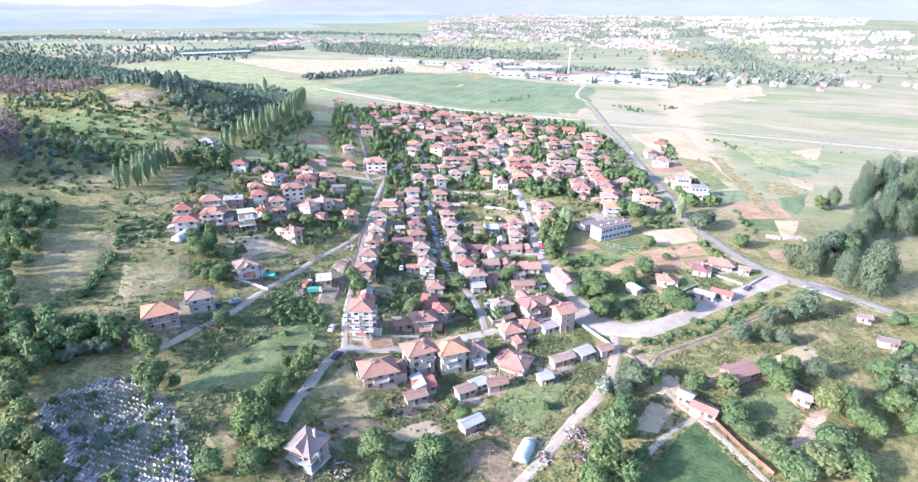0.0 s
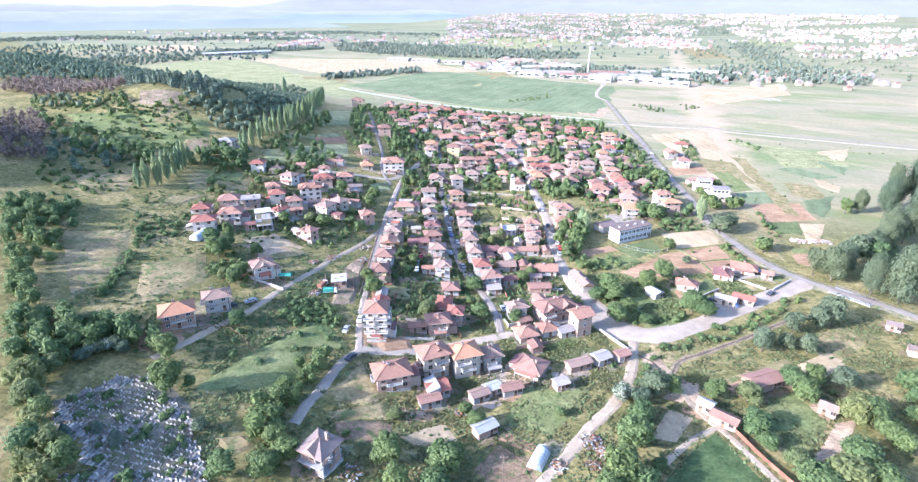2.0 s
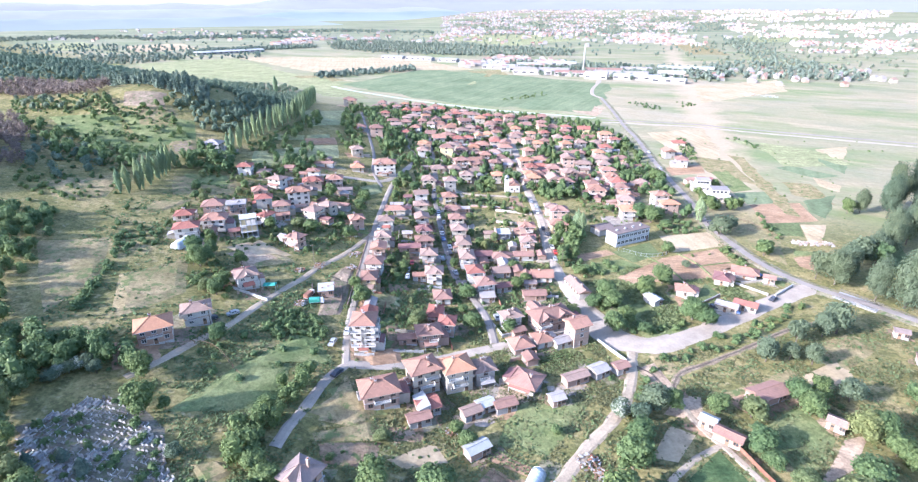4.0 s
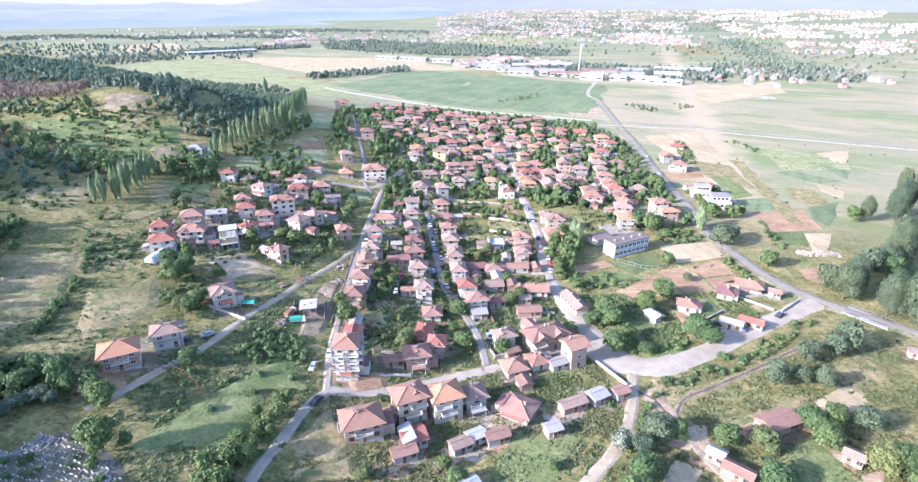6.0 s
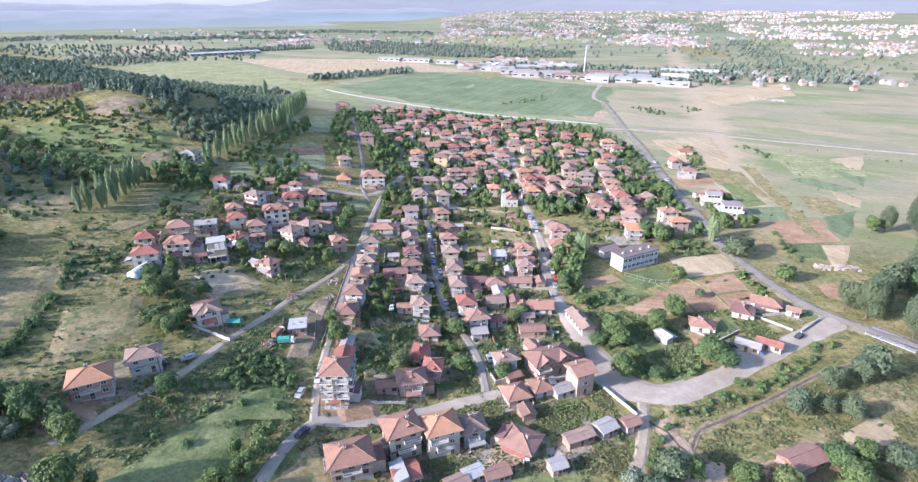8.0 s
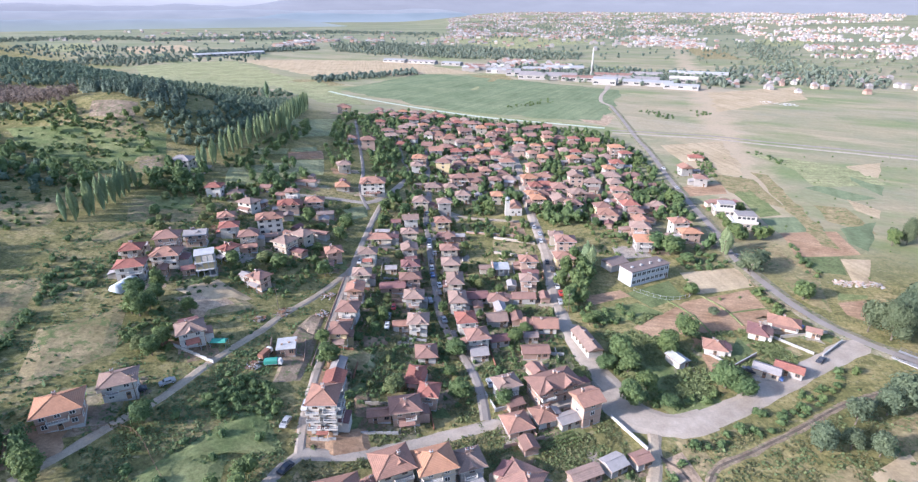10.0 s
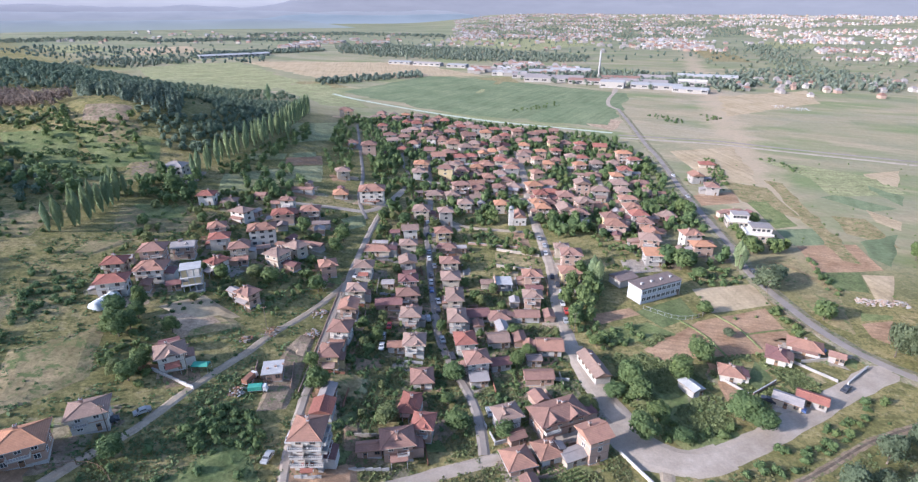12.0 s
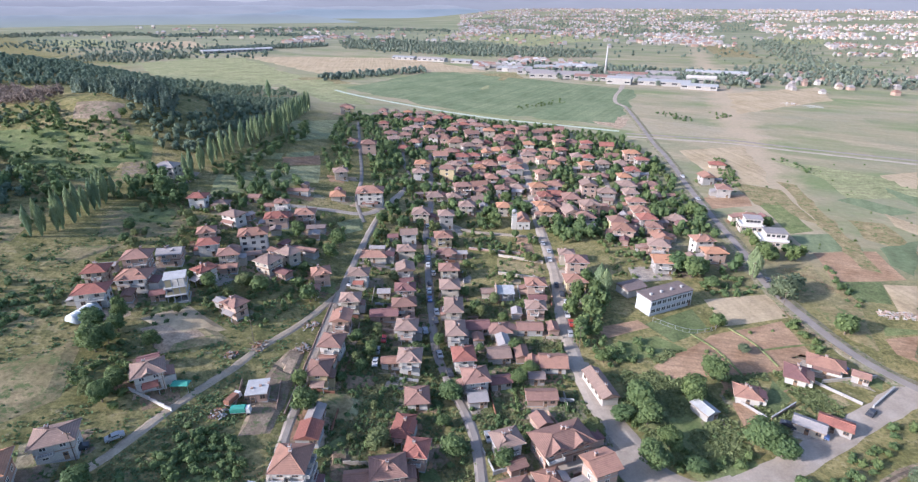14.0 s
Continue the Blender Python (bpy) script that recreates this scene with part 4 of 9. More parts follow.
def wood(kind, name, label, space, *poly):
    """Fills a piece of land with plants about `space` metres apart, with gaps."""
    rng = random.Random(int(abs(poly[0][0]) * 31 + len(label)))
    x0, x1 = min(p[0] for p in poly), max(p[0] for p in poly)
    y0, y1 = min(p[1] for p in poly), max(p[1] for p in poly)
    places, y = [], y0
    size = {"conifer": 6.5, "broad": 6.5, "light": 7.0, "far": 7.5, "small": 7.5, "hill": 7.5, "dead": 8.0, "shrub": 4.2}[kind]
    while y < y1:
        x = x0
        while x < x1:
            px, py = x + rng.uniform(-0.5, 0.5) * space, y + rng.uniform(-0.5, 0.5) * space
            if inside(px, py, poly) and (py > 650 or clear(px, py, 0.6)) and rng.random() < 0.88:
                s = rng.uniform(0.65, 1.2) * (min(1.1, max(0.8, space / size)) if kind == "far" else 0.75 if kind in ("small", "hill") else 0.9 if kind != "shrub" else 1.0)
                places.append((px, py, s))
            x += space
        y += space * 0.9
    return grow(name, label, kind, places, "bushes" if kind == "shrub" else "trees")


def tufts(label, n, size, leaf, thick, *poly):
    """Tall grass and weeds: scraps of leaf standing on the ground, in drifts."""
    rng = random.Random(n + len(label))
    x0, x1 = min(p[0] for p in poly), max(p[0] for p in poly)
    y0, y1 = min(p[1] for p in poly), max(p[1] for p in poly)
    verts, faces, made, tries = [], [], 0, 0
    while made < n and tries < n * 6:
        tries += 1
        x, y = rng.uniform(x0, x1), rng.uniform(y0, y1)
        if noise.noise((x * 0.11, y * 0.11, thick)) + 0.5 * noise.noise((x * 0.4, y * 0.4, 2.0)) < -0.08 or not inside(x, y, poly) or not clear(x, y, 0.1) or any(inside(x, y, q) for q in BARE if abs(q[0][0] - x) + abs(q[0][1] - y) < 60):
            continue
        made += 1
        z = land(x, y)
        for _ in range(3):
            s = size * rng.uniform(0.5, 1.25)
            clump(rng, verts, faces, (x + rng.gauss(0, 0.4), y + rng.gauss(0, 0.4), z + s * rng.uniform(0.3, 1.1)), (0, 0, 0.5), s)
    tagged(new("weeds", mesh("weeds", verts, faces, [M[leaf]])), label, "weeds", kind="stuff")

# ---- houses ----
def window_mesh(wide, high, frame_m):
    """A two-light window frame in one connected piece."""
    xs, zs = (-wide / 2, -wide / 2 + 0.1, -0.05, 0.05, wide / 2 - 0.1, wide / 2), (0, 0.1, high - 0.1, high)
    v = [(x, y, z) for y in (-0.09, 0.05) for z in zs for x in xs]
    solid = {(i, k) for i in range(5) for k in range(3)} - {(1, 1), (3, 1)}
    f = []
    at = lambda i, k, back: back * 24 + k * 6 + i
    for i, k in solid:
        f.append((at(i, k, 0), at(i + 1, k, 0), at(i + 1, k + 1, 0), at(i, k + 1, 0)))
        for di, dk, a, b in ((-1, 0, (i, k + 1), (i, k)), (1, 0, (i + 1, k), (i + 1, k + 1)), (0, -1, (i, k), (i + 1, k)), (0, 1, (i + 1, k + 1), (i, k + 1))):
            if (i + di, k + dk) not in solid:
                f.append((at(*a, 0), at(*a, 1), at(*b, 1), at(*b, 0)))
    return mesh("window", v, f, [frame_m])


def pane_mesh(wide, high):
    s = Shape()
    for a, b in ((-wide / 2 + 0.1, -0.05), (0.05, wide / 2 - 0.1)):
        s.box(a, -0.05, 0.1, b, 0.01, high - 0.1, M["pane"])
    return s.data("pane")


def filled_window(wide, high, frame_m):
    """For houses far off: frame and glass in one piece."""
    a, b, e = wide / 2, high, 0.11
    ring = lambda q, y: [(-a + q, y, q), (a - q, y, q), (a - q, y, b - q), (-a + q, y, b - q)]
    v = ring(0, 0.05) + ring(0, -0.09) + ring(e, -0.09) + ring(e, -0.03)
    f = [(k * 4 + i, k * 4 + (i + 1) % 4, k * 4 + 4 + (i + 1) % 4, k * 4 + 4 + i) for k in range(3) for i in range(4)] + [(12, 13, 14, 15)]
    return mesh("window", v, f, [frame_m, M["pane"]], [0] * 12 + [1])


WINDOWS = [(window_mesh(1.35, 1.35, M["white_paint"]), pane_mesh(1.35, 1.35)), (window_mesh(1.35, 1.35, M["wood"]), pane_mesh(1.35, 1.35))]
FAR_WINDOW = filled_window(1.8, 1.45, M["white"])


def door_mesh():
    s = Shape()
    s.box(-0.55, -0.10, 0, 0.55, 0.04, 2.1, M["wood"])
    s.box(-0.62, -0.07, 0, -0.56, 0.03, 2.16, M["white_paint"])
    s.box(0.56, -0.07, 0, 0.62, 0.03, 2.16, M["white_paint"])
    s.box(-0.35, -0.13, 1.25, 0.35, -0.104, 1.85, M["pane"])
    return s.data("door")


def chimney_mesh():
    s = Shape()
    s.box(-0.32, -0.32, -1.0, 0.32, 0.32, 1.25, M["bare"])
    s.box(-0.4, -0.4, 1.25, 0.4, 0.4, 1.38, M["concrete"])
    s.box(-0.2, -0.2, 1.38, 0.2, 0.2, 1.55, M["rust"])
    return s.data("chimney")


def balcony_mesh(wide):
    s = Shape()
    s.box(-wide / 2, -1.35, -0.16, wide / 2, 0.0, 0.0, M["concrete"])
    s.box(-wide / 2, -1.35, 0.0, wide / 2, -1.27, 0.3, M["white"])
    s.box(-wide / 2, -1.34, 0.92, wide / 2, -1.28, 0.98, M["white_paint"])
    n = int(wide / 0.5)
    for i in range(n + 1):
        x = -wide / 2 + 0.03 + (wide - 0.06) * i / n
        s.box(x - 0.03, -1.33, 0.3, x + 0.03, -1.29, 0.92, M["white_paint"])
    for e in (-wide / 2, wide / 2 - 0.06):
        s.box(e, -1.27, 0.0, e + 0.06, -0.002, 0.95, M["white"])
    return s.data("balcony")


DOOR, CHIMNEY, BALCONY = door_mesh(), chimney_mesh(), {k: balcony_mesh(k) for k in (3.0, 4.5, 6.0)}


def hip_roof(w, d, z, rise, over, m, under, gable=0.0):
    """A tiled hipped roof with an overhang, thickness, fascia and ridge caps. gable 1: the hips stand upright."""
    s = Shape()
    a, b = w / 2 + over, d / 2 + over
    drop = rise * over / (min(w, d) / 2 + over)
    z0 = z - drop * 0.6
    if w >= d:
        run = (a - b) * (1 - gable) + a * gable
        r0, r1 = (-max(run, 0.15), 0), (max(run, 0.15), 0)
    else:
        run = (b - a) * (1 - gable) + b * gable
        r0, r1 = (0, -max(run, 0.15)), (0, max(run, 0.15))
    t = 0.2
    low = [(-a, -b, z0), (a, -b, z0), (a, b, z0), (-a, b, z0)]
    top = [(x, y, q + t) for x, y, q in low]
    ridge = [(r0[0], r0[1], z + rise + t), (r1[0], r1[1], z + rise + t)]
    v = low + top + ridge
    if w >= d:
        f = [(4, 5, 9, 8), (5, 6, 9), (6, 7, 8, 9), (7, 4, 8)]
    else:
        f = [(4, 5, 8), (5, 6, 9, 8), (6, 7, 9), (7, 4, 8, 9)]
    s.add(v, f, m)
    s.add(low + top, [(0, 1, 5, 4), (1, 2, 6, 5), (2, 3, 7, 6), (3, 0, 4, 7)], under)
    s.add(low, [(3, 2, 1, 0)], under)
    lines = [(ridge[0], ridge[1])]
    if gable < 0.5:
        lines += [(top[i], ridge[k]) for i, k in (((0, 0), (3, 0), (1, 1), (2, 1)) if w >= d else ((0, 0), (1, 0), (2, 1), (3, 1)))]
    for p, q in lines:
        s.tube(p, q, 0.15, 0.15, m, 5)
    return s.data("roof")


def wall_mesh(w, d, h, m, gable_rise=0.0, along_x=True, plinth=True):
    s = Shape()
    s.box(-w / 2, -d / 2, 0.35, w / 2, d / 2, h, m)
    if plinth:
        s.box(-w / 2 - 0.06, -d / 2 - 0.06, -2.5, w / 2 + 0.06, d / 2 + 0.06, 0.35, M["concrete"])
    if gable_rise:
        if along_x:
            for x in (-w / 2, w / 2 - 0.2):
                v = [(x, -d / 2, h), (x, d / 2, h), (x, 0, h + gable_rise), (x + 0.2, -d / 2, h), (x + 0.2, d / 2, h), (x + 0.2, 0, h + gable_rise)]
                s.add(v, [(0, 2, 1), (3, 4, 5), (0, 3, 5, 2), (1, 2, 5, 4)], m)
        else:
            for y in (-d / 2, d / 2 - 0.2):
                v = [(-w / 2, y, h), (w / 2, y, h), (0, y, h + gable_rise), (-w / 2, y + 0.2, h), (w / 2, y + 0.2, h), (0, y + 0.2, h + gable_rise)]
                s.add(v, [(0, 1, 2), (3, 5, 4), (0, 2, 5, 3), (1, 4, 5, 2)], m)
    return s.data("wall")


ROOF_WORDS = dict(terracotta="terracotta tiled", brick="faded brick-red tiled", clay="weathered pinkish-brown tiled", red="red tiled", darkred="dark red tiled", orange="bright orange tiled",
                  brown="dull brown tiled", grey="grey sheet", slate="pale metal", flat="flat concrete", bare="unfinished brick", glass="film-covered", halfred="part red, part white metal")
WALL_WORDS = dict(white="white rendered", cream="cream rendered", peach="peach rendered", yellow="pale yellow rendered", grey="grey rendered", bare="bare brick")
FLOORS = {1: "one-storey", 2: "two-storey", 3: "three-storey", 4: "four-storey"}


def facade(t, w, d, st, near, rng, floor_h=2.8, pattern=WINDOWS, gap=3.1):
    """Windows on the three sides that face the valley, as parts of the house."""
    style = pattern[rng.randrange(len(pattern))]
    for k in range(st):
        z = 0.35 + k * floor_h + 0.85
        for side, length, off in (("s", w, d / 2), ("w", d, w / 2), ("e", d, w / 2)):
            n = max(1, int((length - 1.0) / (2.7 if near else gap)))
            for i in range(n):
                p = (-0.5 + (i + 0.5) / n) * length
                if k == 0 and side == "s" and i == n // 2:
                    continue
                at = {"s": pose(p, -off, z), "w": pose(-off, -p, z, 0, 0, -90), "e": pose(off, p, z, 0, 0, 90)}[side]
                if near:
                    o = put("window", style[0], t, at)
                    put("pane", style[1], o)
                else:
                    put("window", FAR_WINDOW, t, at)


def gable_front(off, dw, face, z, up, wall_m, roof_m):
    """A small gabled roof standing out of the front slope, with a filled gable and thick verges."""
    g = Shape()
    g.add([(off - dw, face, z), (off + dw, face, z), (off, face, z + up), (off - dw, face + 0.2, z), (off + dw, face + 0.2, z), (off, face + 0.2, z + up)], [(0, 1, 2), (3, 5, 4), (0, 3, 4, 1)], wall_m)
    g.box(off - 0.35, face - 0.04, z + 0.12, off + 0.35, face + 0.02, z + up * 0.55, M["pane"])
    e, y0, y1, t = 0.3, face - 0.35, 0.0, 0.16
    for side in (-1, 1):
        low = [(off + side * (dw + e), y0, z - e * 0.62), (off, y0, z + up + 0.03), (off, y1, z + up + 0.03), (off + side * (dw + e), y1, z - e * 0.62)]
        top = [(a, b, c + t) for a, b, c in low]
        ring = [(0, 1, 5, 4), (1, 2, 6, 5), (2, 3, 7, 6), (3, 0, 4, 7), (4, 5, 6, 7), (3, 2, 1, 0)]
        g.add(low + top, ring if side < 0 else [f[::-1] for f in ring], roof_m)
    return g.data("dormer")


HOMES = []


def house(x, y, rot, w, d, st, roof, wall, kind="house"):
    rng = random.Random(int(x * 10) * 7919 + int(y * 10))
    at = spot(x, y, rot)
    PLOTS.append((x, y, 0.5 * math.hypot(w, d) * 0.86))
    HOMES.append((x, y, rot, w, d))
    near = y < 262
    if kind == "glasshouse":
        return tunnel(at, w, d)
    if kind in ("ruin", "ruin3"):
        return shell(at, w, d, st, roof, wall, kind, rng)
    if kind == "flat":
        return flat_house(at, w, d, wall, rng)
    h = 0.35 + 2.5 * st - (0.35 if kind == "shed" else 0)
    shed = kind == "shed"
    what = "shed" if shed else "house"
    label = f"{FLOORS[st]} {WALL_WORDS[wall]} {'outbuilding' if shed else 'house'} with {ROOF_WORDS[roof]} roof"
    if kind == "block":
        label = "four-storey white apartment block with balconies and terracotta roof"
    t = thing(what if kind != "block" else "apartment_block", label, "shed" if shed else "house", at, "" if shed or kind == "block" else "village houses")
    gable = 1.0 if shed else (1.0 if rng.random() < 0.12 else 0.0)
    short = min(w, d)
    rise = short * (0.20 if shed else rng.uniform(0.21, 0.27))
    over = 0.4 if shed else 0.9
    put("wall", wall_mesh(w, d, h, M[wall], rise * 0.96 if gable else 0, w >= d), t)
    rm = M["roof_red"] if roof == "halfred" else M["roof_" + roof]
    r = put("roof", hip_roof(w, d, h, rise, over, rm, M[rng.choice(("wood", "wood", "concrete", "cream"))] if not shed else M["wood"], gable), t)
    if roof == "halfred":
        s = Shape()
        a, b = w / 2 + over - 0.02, d / 2 + over - 0.02
        s.add([(-a, -b, h - 0.02), (0.0, -b, h + 0.02), (0.0, b, h + 0.02), (-a, b, h - 0.02), (-a, -b, h + 0.9), (0.0, -b, h + rise + 0.6), (0.0, b, h + rise + 0.6), (-a, b, h + 0.9)],
              [(4, 5, 6, 7), (0, 1, 5, 4), (1, 2, 6, 5), (2, 3, 7, 6), (3, 0, 4, 7)], M["roof_slate"])
        put("metal_roof", s.data("metal_roof"), t)
    if not shed:
        for i in range(rng.choice((1, 1, 2)) if near else 1):
            put("chimney", CHIMNEY, r, pose(rng.uniform(-0.22, 0.22) * w, rng.uniform(-0.1, 0.25) * d, h + rise * 0.62, 0, 0, 0))
    if shed:
        put("door", DOOR, t, pose(rng.uniform(-0.25, 0.25) * w, -d / 2, 0.05))
        if near:
            o = put("window", WINDOWS[1][0], t, pose(w * 0.33, -d / 2, 1.1))
            put("pane", WINDOWS[1][1], o)
        return t
    rich = y < 440
    if rich and rng.random() < 0.5:
        side = rng.choice((-1, 1))
        aw, ad, ah = w * rng.uniform(0.3, 0.45), d * rng.uniform(0.45, 0.7), 2.5
        s = Shape()
        x0 = side * w / 2 if side > 0 else -w / 2 - aw
        s.box(x0, -ad / 2, -2.0, x0 + aw, ad / 2, ah, M[rng.choice((wall, "grey", "cream"))])
        o = put("side_wing", s.data("side_wing"), t)
        q = Shape()
        hi, lo = ah + 0.9, ah + 0.1
        z = (hi, lo) if side > 0 else (lo, hi)
        v = [(x0 - 0.15, -ad / 2 - 0.3, z[0]), (x0 + aw + 0.15, -ad / 2 - 0.3, z[1]), (x0 + aw + 0.15, ad / 2 + 0.3, z[1]), (x0 - 0.15, ad / 2 + 0.3, z[0])]
        q.add(v + [(a, b, c + 0.16) for a, b, c in v], [(3, 2, 1, 0), (4, 5, 6, 7), (0, 1, 5, 4), (1, 2, 6, 5), (2, 3, 7, 6), (3, 0, 4, 7)], M["roof_" + rng.choice((roof if roof != "halfred" else "red", "brick", "grey", "darkred"))])
        put("wing_roof", q.data("wing_roof"), o)
    if near and st > 1:
        for k in range(1, st):
            band = Shape()
            z = 0.35 + k * 2.5
            band.box(-w / 2 - 0.07, -d / 2 - 0.07, z - 0.12, w / 2 + 0.07, d / 2 + 0.07, z + 0.1, M[rng.choice(("concrete", "bare", "rust"))])
            put("floor_band", band.data("floor_band"), t)
    if rich and rng.random() < (0.4 if near else 0.25):
        q, wide, deep, zz = Shape(), w * rng.uniform(0.45, 0.9), rng.uniform(1.6, 2.6), 2.55
        v = [(-wide / 2, -d / 2 - deep, zz - 0.3), (wide / 2, -d / 2 - deep, zz - 0.3), (wide / 2, -d / 2 + 0.02, zz + 0.35), (-wide / 2, -d / 2 + 0.02, zz + 0.35)]
        q.add(v + [(a, b, c + 0.14) for a, b, c in v], [(3, 2, 1, 0), (4, 5, 6, 7), (0, 1, 5, 4), (1, 2, 6, 5), (2, 3, 7, 6), (3, 0, 4, 7)], M["roof_" + rng.choice(("red", "brick", "clay", "grey"))])
        o = put("porch_roof", q.data("porch_roof"), t)
        for e in (-1, 1):
            p = Shape()
            p.box(e * (wide / 2 - 0.2) - 0.08, -d / 2 - deep + 0.15, -0.5, e * (wide / 2 - 0.2) + 0.08, -d / 2 - deep + 0.31, zz - 0.26, M["concrete"])
            put("porch_post", p.data("porch_post"), o)
    if rich and st > 1 and rng.random() < 0.55:
        for k in range(2 if w > 9 else 1):
            big = rng.random() < 0.6
            off = (k * 2 - 1) * w * 0.24 if w > 9 else rng.choice((-0.18, 0.0, 0.18)) * w
            dw, face, z = (w * (0.2 if w > 9 else 0.27), -d / 2 - 0.45, h - 0.25) if big else (1.3, -d * 0.33, h + rise * 0.25)
            put("dormer", gable_front(off, dw, face, z, dw * 0.62, M[wall], rm), r)
    put("door", DOOR, t, pose((-0.5 + (max(1, int((w - 1) / 2.7)) // 2 + 0.5) / max(1, int((w - 1) / 2.7))) * w, -d / 2, 0.06))
    facade(t, w, d, st, near, rng, 2.5, WINDOWS, 3.1 if y < 400 else 4.6)
    if kind == "block":
        for k in range(1, 4):
            for side in (-1, 1):
                put("balcony", BALCONY[4.5], t, pose(side * w * 0.25, -d / 2, 0.35 + k * 2.5))
            for q in (-0.25, 0.2):
                put("balcony", BALCONY[3.0], t, pose(w / 2, q * d, 0.35 + k * 2.5, 0, 0, 90))
    elif st >= 2 and rng.random() < (0.75 if near else 0.4):
        for k in range(1, st):
            put("balcony", BALCONY[4.5 if w > 8 else 3.0], t, pose(rng.choice((-1, 0, 1)) * (w / 2 - 2.4), -d / 2, 0.35 + k * 2.5))
        if near and rng.random() < 0.4:
            put("balcony", BALCONY[3.0], t, pose(-w / 2, 0, 0.35 + 2.5, 0, 0, -90))
    return t


def tunnel(at, w, d):
    """A plastic-film greenhouse on hoops."""
    t = thing("greenhouse", "pale film-covered tunnel greenhouse in a garden", "greenhouse", at)
    s, n, rows = Shape(), 8, 6
    v = []
    for j in range(rows + 1):
        for i in range(n + 1):
            a = math.pi * i / n
            v.append((-math.cos(a) * w / 2, -d / 2 + d * j / rows, math.sin(a) * w * 0.55 + 0.05))
    s.add(v, [(j * (n + 1) + i, j * (n + 1) + i + 1, (j + 1) * (n + 1) + i + 1, (j + 1) * (n + 1) + i) for j in range(rows) for i in range(n)] + [tuple(range(n, -1, -1)), tuple(rows * (n + 1) + i for i in range(n + 1))], M["roof_glass"])
    put("cover", s.data("cover", True), t)
    for j in range(rows + 1):
        h, ring = Shape(), []
        for i in range(n + 1):
            a = math.pi * i / n
            for k in range(4):
                r = 1.012 + 0.05 * math.cos(k * math.pi / 2) / w * 2
                ring.append((-math.cos(a) * w / 2 * r, -d / 2 + d * j / rows + 0.05 * math.sin(k * math.pi / 2), math.sin(a) * w * 0.55 * r + 0.05))
        h.add(ring, [(i * 4 + k, i * 4 + (k + 1) % 4, i * 4 + 4 + (k + 1) % 4, i * 4 + 4 + k) for i in range(n) for k in range(4)], M["steel"])
        put("hoop", h.data("hoop"), t)
    return t


def shell(at, w, d, st, roof, wall, kind, rng):
    """An unfinished house: concrete slabs and posts, partly bricked."""
    done = kind == "ruin3"
    t = thing("unfinished_house", "unfinished two-storey brick house under a brown hipped roof" if done else f"unfinished {FLOORS[st]} house with bare slabs and posts", "house", at)
    for k in range(st + 1):
        s = Shape()
        z = k * 2.9 - (2.0 if k == 0 else 0)
        s.box(-w / 2 - 0.3, -d / 2 - (1.1 if 0 < k < st else 0.3), z, w / 2 + 0.3, d / 2 + 0.3, k * 2.9 + 0.22, M["concrete"])
        put("slab", s.data("slab"), t)
        if k == st:
            break
        for i in range(4):
            for j in range(3):
                if i in (1, 2) and j == 1:
                    continue
                p = Shape()
                a, b = (-0.5 + i / 3) * (w - 0.4), (-0.5 + j / 2) * (d - 0.4)
                p.box(a - 0.17, b - 0.17, k * 2.9 + 0.22, a + 0.17, b + 0.17, (k + 1) * 2.9, M["concrete"])
                put("post", p.data("post"), t)
        for i in range(3):
            for side in range(4):
                if rng.random() < 0.5:
                    b = Shape()
                    length = (w if side < 2 else d) - 0.4
                    span = length / 3
                    a = -length / 2 + i * span + 0.2
                    tall = rng.choice((2.62, 1.0, 2.62))
                    m = M[wall] if wall != "yellow" else M["yellow"]
                    z0 = k * 2.9 + 0.22
                    if side < 2:
                        yy = (-d / 2 + 0.1) * (1 if side == 0 else -1)
                        b.box(a, yy - 0.12, z0, a + span - 0.4, yy + 0.12, z0 + tall, m)
                    else:
                        xx = (-w / 2 + 0.1) * (1 if side == 2 else -1)
                        b.box(xx - 0.12, a, z0, xx + 0.12, a + span - 0.4, z0 + tall, m)
                    put("brick_panel", b.data("brick_panel"), t)
    if done:
        r = put("roof", hip_roof(w, d, st * 2.9 + 0.22, w * 0.3, 0.9, M["roof_brown"], M["wood"]), t)
        put("chimney", CHIMNEY, r, pose(1.6, 1.0, st * 2.9 + 2.4))
        g = Shape()
        z = st * 2.9 + 0.3
        g.add([(-1.9, -d / 2 - 0.8, z), (1.9, -d / 2 - 0.8, z), (0, -d / 2 - 0.8, z + 1.7), (-1.9, 0, z + 0.8), (1.9, 0, z + 0.8), (0, 0, z + 2.4)], [(0, 1, 2), (0, 2, 5, 3), (1, 4, 5, 2)], M["roof_clay"])
        put("dormer", g.data("dormer"), r)
    elif roof == "bare":
        b = Shape()
        b.box(-w / 2, -d / 2, st * 2.9 + 0.22, -w / 2 + 0.25, d / 2, st * 2.9 + 1.4, M["roof_bare"])
        put("brick_panel", b.data("brick_panel"), t)
    return t


